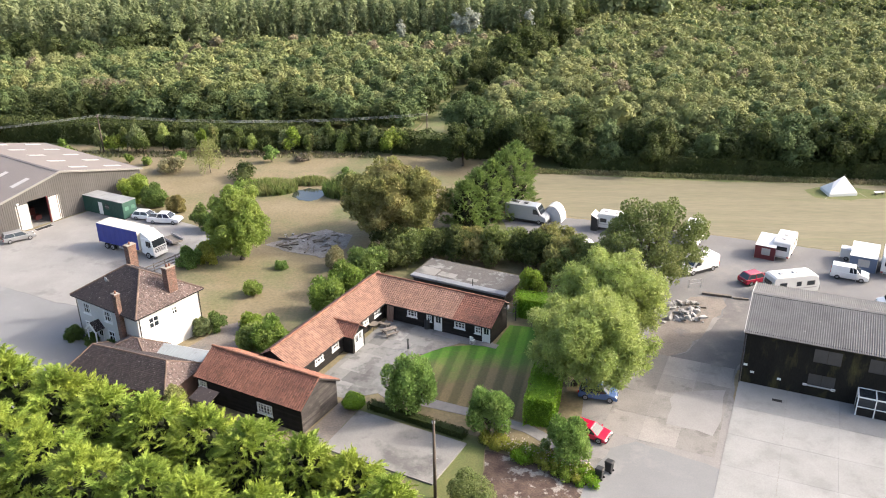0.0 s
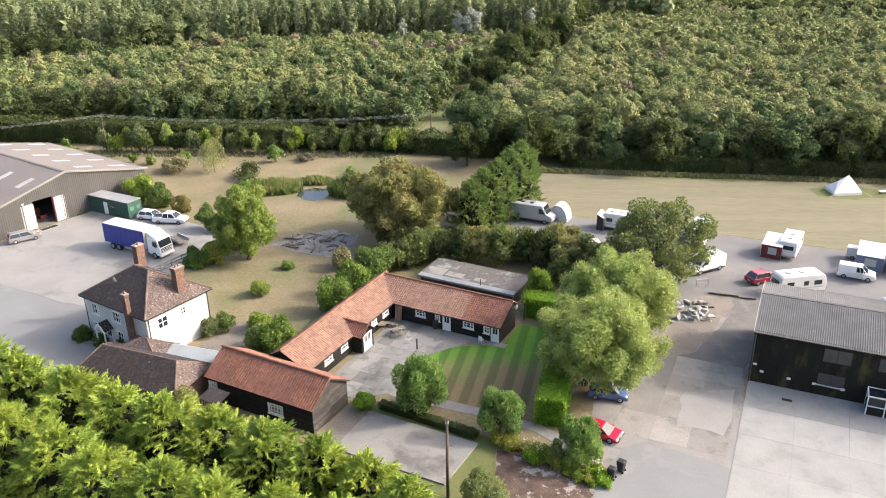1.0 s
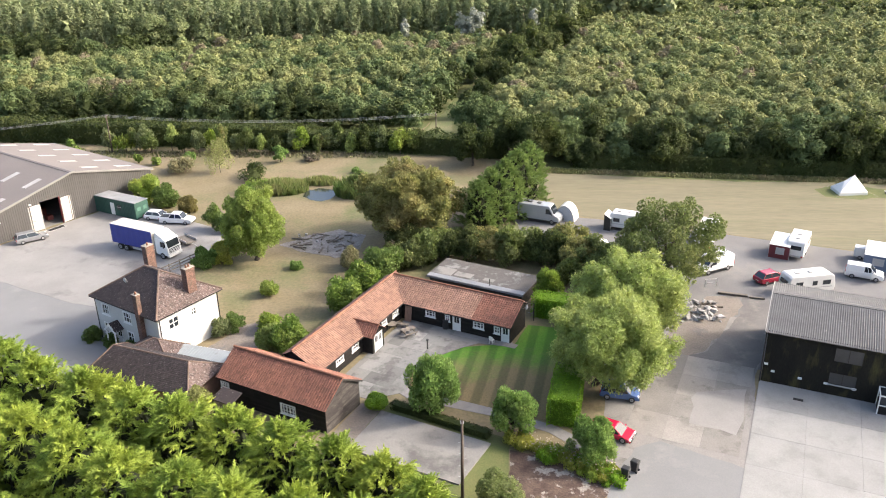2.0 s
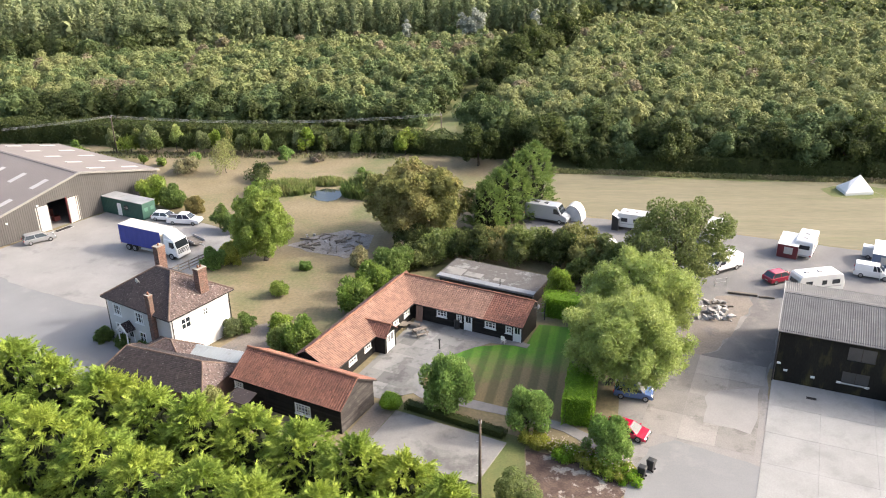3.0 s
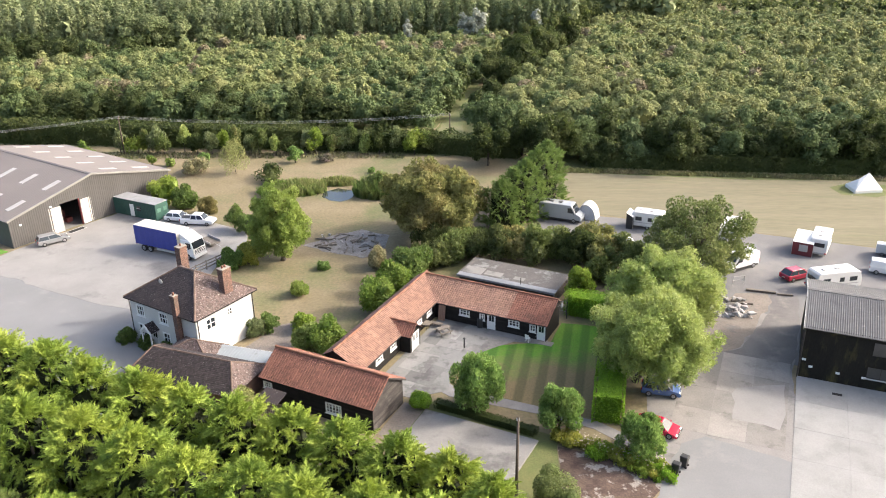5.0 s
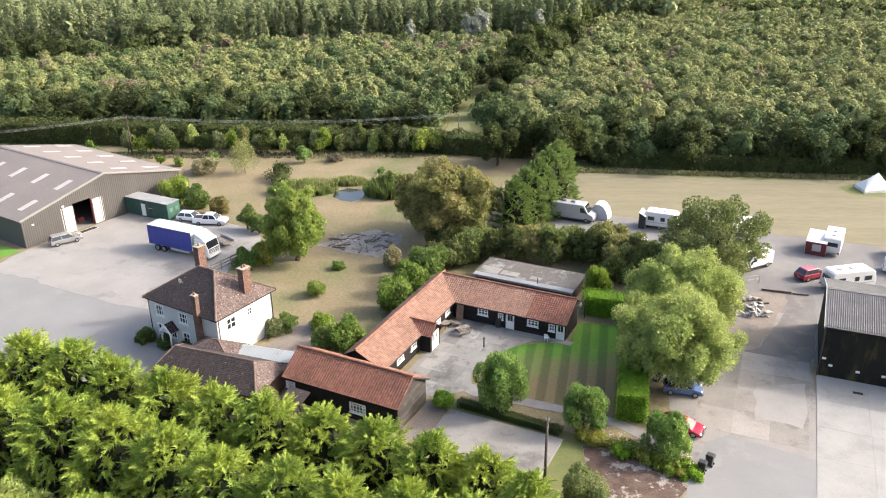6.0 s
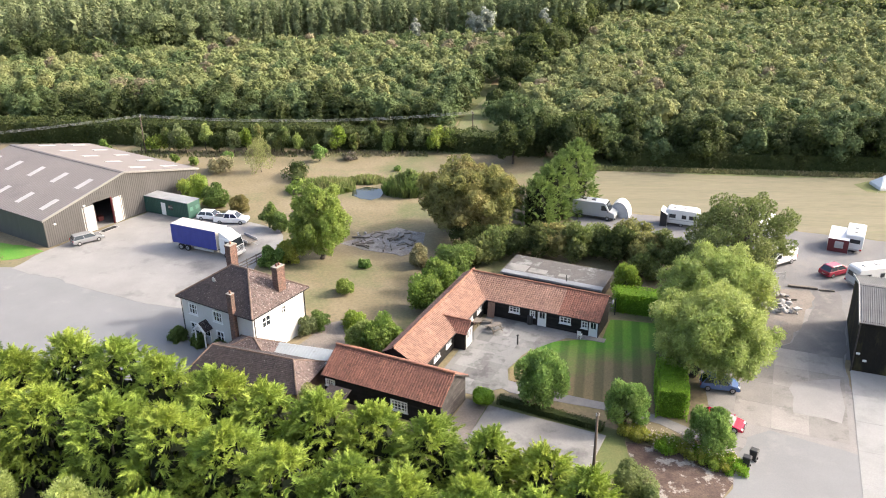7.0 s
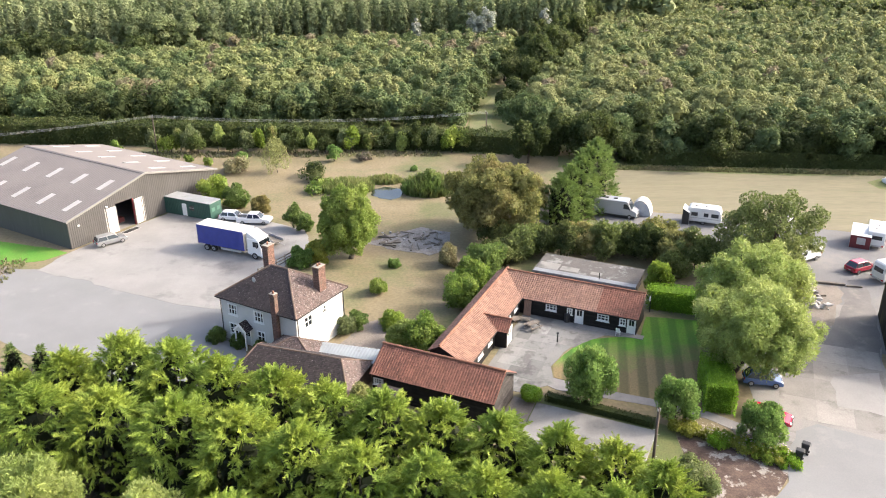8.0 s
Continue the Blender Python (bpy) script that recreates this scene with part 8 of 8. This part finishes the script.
def overhead_lines():
    spans = [((-140.0, 128.0, 7.5), (-75.0, 148.9, 7.5)), ((-75.0, 148.9, 7.5), (-11.4, 151.9, 7.1))]
    for a, b in spans:
        for o in (-0.8, 0.0, 0.8):
            pa, pb = Vector(a) + Vector((-0.2 * o, o, 0)), Vector(b) + Vector((-0.2 * o, o, 0))
            t = tagged(new("overhead_cable"), "thin pale overhead cable between poles", "cable", "overhead cables")
            t.location = pa
            g = Geo()
            n = 14
            pts = [pa.lerp(pb, i / n) - Vector((0, 0, 1.3 * 4 * (i / n) * (1 - i / n))) - pa for i in range(n + 1)]
            side = (pb - pa).cross(Vector((0, 0, 1))).normalized() * 0.014
            up = Vector((0, 0, 0.014))
            vs = [p + d for p in pts for d in (side, up, -side, -up)]
            fs = [(4 * i + k, 4 * i + (k + 1) % 4, 4 * i + 4 + (k + 1) % 4, 4 * i + 4 + k) for i in range(n) for k in range(4)]
            g.add(vs, fs + [(3, 2, 1, 0), (4 * n, 4 * n + 1, 4 * n + 2, 4 * n + 3)])
            part("strand", g, M_CABLE, t)


overhead_lines()


def wheelie_bin(x, y, ang):
    t = thing("wheelie_bin", x, y, 0.05, ang, "black plastic wheeled bin at the kerb", "bin", "wheeled bins")
    part("tub", frustum(Geo(), -0.25, 0.22, 0.25, 0.06, -0.33, 0.33, 0.29, 0.98), M_BLACKPL, t, bevel=0.03)
    part("lid", frustum(Geo(), -0.37, 0.36, 0.31, 0.99, -0.32, 0.3, 0.27, 1.1), M_BLACKPL, t, bevel=0.03)
    part("handle", Geo().tube((-0.4, -0.2, 1.0), (-0.4, 0.2, 1.0), 0.02), M_BLACKPL, t)
    for s in (-1, 1):
        part("wheel", Geo().tube((-0.28, s * 0.2, 0.1), (-0.28, s * 0.28, 0.1), 0.1, n=12), M_TYRE, t)


wheelie_bin(11.2, 55.3, 150)
wheelie_bin(12.1, 56.25, 145)


def rock(x, y, z, r, seed, name="boulder"):
    rng = np.random.default_rng(seed)
    bm = bmesh.new()
    ext = np.array([r, r * rng.uniform(0.55, 0.95), r * rng.uniform(0.35, 0.7)])
    for p in rng.uniform(-1, 1, (14, 3)) * ext:
        bm.verts.new(p)
    hull = bmesh.ops.convex_hull(bm, input=bm.verts)
    bmesh.ops.delete(bm, geom=[v for v in bm.verts if not v.link_faces], context="VERTS")
    me = bpy.data.meshes.new(name)
    bm.to_mesh(me)
    bm.free()
    low = min(v.co.z for v in me.vertices)
    t = tagged(part(name, me, M_STONE), "rough grey broken stone in a heap", "rock", "stone heap")
    t.matrix_basis = pose(x, y, z - low - 0.06, rng.uniform(-8, 8), rng.uniform(-8, 8), rng.uniform(0, 360))


RK = random.Random(6)
for i in range(74):
    rock(19.6 + RK.uniform(0, 6.8), 83.0 + RK.uniform(0, 5.0), 0.02 + (0.4 if i % 5 == 0 else 0), RK.uniform(0.22, 0.62), 1000 + i)


def timber(x, y, ang, ln, w=0.25, h=0.2, label="long weathered timber lying on the track"):
    t = thing("timber_beam", x, y, 0.05, ang, label, "timber", "lying timbers")
    part("beam", Geo().box((0, 0, h / 2), (ln, w, h)), M_WOOD, t, bevel=0.02)


timber(29.0, 89.9, -15, 3.4, 0.4, 0.25)
timber(31.6, 89.0, -12, 1.8)
timber(26.2, 86.6, -5, 1.6)
timber(25.6, 87.4, 10, 1.8)


def sign_frame():
    t = thing("sign_frame", 26.9, 92.2, 0, 15, "low grey steel frame by the track", "frame")
    for x in (-0.8, 0.8):
        part("post", Geo().box((x, 0, 0.55), (0.08, 0.08, 1.1)), M_TRIM, t)
    for z in (0.55, 1.05):
        part("rail", Geo().box((0, 0, z), (1.7, 0.06, 0.06)), M_TRIM, t)


sign_frame()


def rubble():
    """Broken planks and stones of the burnt heap on the grass."""
    rnd = random.Random(14)
    for i in range(30):
        x, y = -28.5 + rnd.uniform(0, 8.5), 101.5 + rnd.uniform(0, 6.5)
        timber(x, y, rnd.uniform(0, 180), rnd.uniform(0.8, 2.6), rnd.uniform(0.1, 0.3), rnd.uniform(0.08, 0.25), "charred grey plank on the ash heap")
    for i in range(22):
        rock(-28.5 + rnd.uniform(0, 8.5), 101.5 + rnd.uniform(0, 6.5), 0.0, rnd.uniform(0.15, 0.4), 950 + i, "rubble_stone")


rubble()


def fence(ax, ay, bx, by, h, label, n):
    t = thing("post_fence", ax, ay, 0, math.degrees(math.atan2(by - ay, bx - ax)), label, "fence")
    ln = math.hypot(bx - ax, by - ay)
    for i in range(n + 1):
        part("post", Geo().box((ln * i / n, 0, h / 2), (0.1, 0.1, h)), M_WOOD, t)
    for i in range(n):
        for k in range(3):
            part("rail", Geo().box((ln * (i + 0.5) / n, -0.07, h * (0.3 + 0.3 * k)), (ln / n - 0.02, 0.03, 0.14)), M_WOOD, t)


fence(-43.4, 92.6, -39.9, 98.6, 1.4, "weathered grey post-and-rail fence beside the yard", 4)
wire = thing("wire_fence", -7.2, 88.0, 0, -24.0, "slim dark posts and wires behind the range", "fence")
for i in range(6):
    part("post", Geo().tube((2.6 * i, 0, 0), (2.6 * i, 0, 2.2), 0.05), M_BLACKPL, wire)
for z in (0.9, 1.5, 2.1):
    part("wire", Geo().tube((0, 0, z), (13.0, 0, z), 0.012, n=4), M_TRIM, wire)


def garden_set():
    t = thing("garden_table", -11.4, 80.0, 0.034, 10, "round pale garden table on the patio", "table")
    part("top", Geo().tube((0, 0, 0.7), (0, 0, 0.74), 0.6, 0.6, 20), M_WOOD, t)
    for a in range(4):
        part("leg", Geo().tube((0.42 * math.cos(a * 1.57), 0.42 * math.sin(a * 1.57), 0), (0.3 * math.cos(a * 1.57), 0.3 * math.sin(a * 1.57), 0.7), 0.03), M_WOOD, t)
    b = thing("garden_bench", -10.3, 80.6, 0.034, -20, "pale wooden bench beside the round table", "bench")
    for i in range(3):
        part("seat_slat", Geo().box((0, -0.2 + 0.2 * i, 0.44), (1.5, 0.16, 0.04)), M_WOOD, b)
    for x in (-0.6, 0.6):
        part("leg", Geo().box((x, 0, 0.21), (0.08, 0.5, 0.42)), M_WOOD, b)
    p = thing("picnic_table", -9.4, 78.9, 0.034, 35, "grey weathered picnic table on the patio", "picnic table")
    for i in range(4):
        part("top_plank", Geo().box((0, -0.27 + 0.18 * i, 0.74), (1.6, 0.16, 0.04)), M_WOOD, p)
    for s in (-1, 1):
        part("bench_plank", Geo().box((0, s * 0.7, 0.44), (1.6, 0.24, 0.04)), M_WOOD, p)
        for x in (-0.6, 0.6):
            part("leg", Geo().box((x, s * 0.42, 0.36), (0.08, 0.07, 0.9), rx=s * 32), M_WOOD, p)
    for x in (-0.6, 0.6):
        part("crossbar", Geo().box((x, 0, 0.4), (0.06, 1.6, 0.1)), M_WOOD, p)
    c = thing("garden_chair", -0.1, 77.2, 0.06, 150, "pale wooden chair against the black boards", "chair")
    part("seat", Geo().box((0, 0, 0.45), (0.45, 0.45, 0.04)), M_WHITE, c)
    part("backrest", Geo().box((0, 0.21, 0.75), (0.45, 0.04, 0.4)), M_WHITE, c)
    for x in (-0.19, 0.19):
        for y in (-0.19, 0.19):
            part("leg", Geo().box((x, y, 0.22), (0.045, 0.045, 0.44)), M_WHITE, c)
    d = thing("sundial_post", -7.0, 75.8, 0.034, 0, "dark slim post standing on the patio", "post")
    part("shaft", Geo().tube((0, 0, 0), (0, 0, 1.1), 0.09, 0.07, 8), M_BLACKPL, d)
    part("head", Geo().tube((0, 0, 1.1), (0, 0, 1.2), 0.16, 0.12, 10), M_BLACKPL, d)
    q = thing("water_butt", -5.3, 80.5, 0.034, 0, "black water barrel against the range", "barrel")
    part("barrel", Geo().tube((0, 0, 0), (0, 0, 1.0), 0.38, 0.34, 14), M_BLACKPL, q, bevel=0.03)
    part("lid", Geo().tube((0, 0, 1.0), (0, 0, 1.05), 0.36, 0.36, 14), M_BLACKPL, q)
    k = thing("leaning_board", -9.75, 82.0, 0.034, -24, "pale plank screen leaning in the inner corner", "board")
    for i in range(4):
        part("plank", Geo().box((-0.35 + 0.22 * i, 0.1, 0.95), (0.2, 0.04, 1.9), rx=-9), mat("bare_pink_timber", (0.281, 0.172, 0.125), rough=0.85) if i == 0 else bpy.data.materials["bare_pink_timber"], k)


garden_set()


def flower_bed():
    rnd = random.Random(21)
    spots = [(2.0, 60.0), (3.2, 59.5), (4.4, 59.1), (5.6, 58.4), (6.7, 58.0), (7.7, 57.2), (8.7, 56.9), (9.6, 56.4), (10.4, 56.0), (5.0, 57.9), (7.0, 56.9), (8.2, 56.0), (9.2, 55.6), (10.2, 55.2)]
    for i, (x, y) in enumerate(spots):
        lf = L_YELLOW if i % 2 == 0 or i == 1 else (L_LIME, L_HEDGE)[i % 4 == 1]
        shrub("border_plant", x, y - 0.45, rnd.uniform(0.6, 0.95) + (0.4 if i < 2 else 0), rnd.uniform(0.95, 1.3), lf, "golden-leaved shrub in the flower border" if lf is L_YELLOW else "low leafy plant with small flowers in the border", 800 + i, 1300, 0.17, 12, tuft=(0.6, 0.5, 0.5), group="plants of the flower border")
    fm = leaf_mat("pale_flower_petals", (0.468, 0.429, 0.312), (0.429, 0.328, 0.328), spread=0.3)
    rng = np.random.default_rng(22)
    n = 260
    k = rng.uniform(0, 1, n)
    p = np.stack([2.5 + 8 * k, 59.6 - 4 * k + rng.normal(size=n) * 0.6, 0.85 + rng.normal(size=n) * 0.15], axis=1)
    tagged(part("border_flowers", quads_mesh("border_flowers", leaf_quads(p, np.tile([0, -0.2, 1.0], (n, 1)), 0.16, 0.9, rng)), fm), "small pale flowers over the border plants", "flowers", kind="stuff")


flower_bed()


def low_hedge():
    hedge("low_hedge", [(-9.3, 64.7), (-0.3, 60.4)], 0.9, 0.75, L_DARK, "low dark hedge along the slab", 83, dens=110, size=0.13, wob=0.06)


low_hedge()
for i, (x, y, h) in enumerate(((-59.4, 67.6, 4.5), (-62.2, 67.4, 4.8), (-64.0, 65.5, 3.4))):
    leyland(x, y, h, 1.25, 850 + i, 90, 3, 7, "young_conifer", L_CONIFER, "young dark spruce beside the road", "young conifers by the road", 0.04, 1.15, 0.1, 0.75)


def rough_grass():
    """Tussocks of long dry grass in the unmown strips."""
    rng = np.random.default_rng(60)
    P = []
    for x0, x1, y0, y1, n in ((-80, -20, 146, 150, 1200), (6, 95, 129.5, 131.6, 5000), (-100, -76, 91, 99, 1200)):
        x = rng.uniform(x0, x1, n)
        y = rng.uniform(y0, y1, n) - (0.095 * (x - 6) if y0 == 129.5 else 0) + (8.2 if y0 == 129.5 else 0)
        P.append(np.stack([x, y, np.zeros(n)], axis=1))
    P = np.concatenate(P)
    n = len(P)
    h = rng.uniform(0.2, 0.5, n)
    d = np.stack([rng.normal(size=n) * 0.4, rng.normal(size=n) * 0.4, np.ones(n)], axis=1) * h[:, None]
    a = rng.uniform(0, math.tau, n)
    w = np.stack([np.cos(a), np.sin(a), np.zeros(n)], axis=1) * 0.16
    tagged(part("rough_grass", quads_mesh("rough_grass", np.stack([P - w, P + w, P + d + w * 0.5, P + d - w * 0.5], axis=1)), L_TUSSOCK), "long dry tussocky grass in unmown strips", "grass", kind="stuff")


rough_grass()


def door_mat():
    t = thing("door_grating", -66.0, 109.5, 0.045, 58.8, "dark metal grating set in the yard before the warehouse doors", "grating")
    part("bars", Geo().box((0, 0, 0.0), (2.6, 0.9, 0.03)), M_DARK, t)
    part("rim", Geo().box((0, 0, -0.006), (2.8, 1.1, 0.03)), M_TRIM, t)


door_mat()


def lattice_porch():
    """A small dark lean-to with an open lattice beside the barn's front."""
    t = thing("lattice_porch", -24.9, 62.9, 0, -24.5, "small dark timber lean-to with open lattice front", "porch")
    part("roof", Geo().box((0, 0.1, 2.05), (2.4, 1.7, 0.08), rx=14), M_BROWNTILE, t)
    for x in (-1.1, 1.1):
        part("post", Geo().box((x, -0.65, 0.92), (0.1, 0.1, 1.84)), M_GREYBOARD, t)
    for i in range(9):
        part("slat", Geo().box((-1.0 + 0.25 * i, -0.65, 1.0), (0.05, 0.03, 1.5)), M_WOOD, t)
    part("rail", Geo().box((0, -0.65, 1.0), (2.1, 0.05, 0.06)), M_WOOD, t)


lattice_porch()
shrub("barn_shrub", -27.2, 62.0, 4.2, 1.6, L_PALE, "pale green shrub between the outbuilding and the barn", 860, 3500, 0.24, 12, tuft=(0.6, 0.5, 0.5), aspect=0.4)
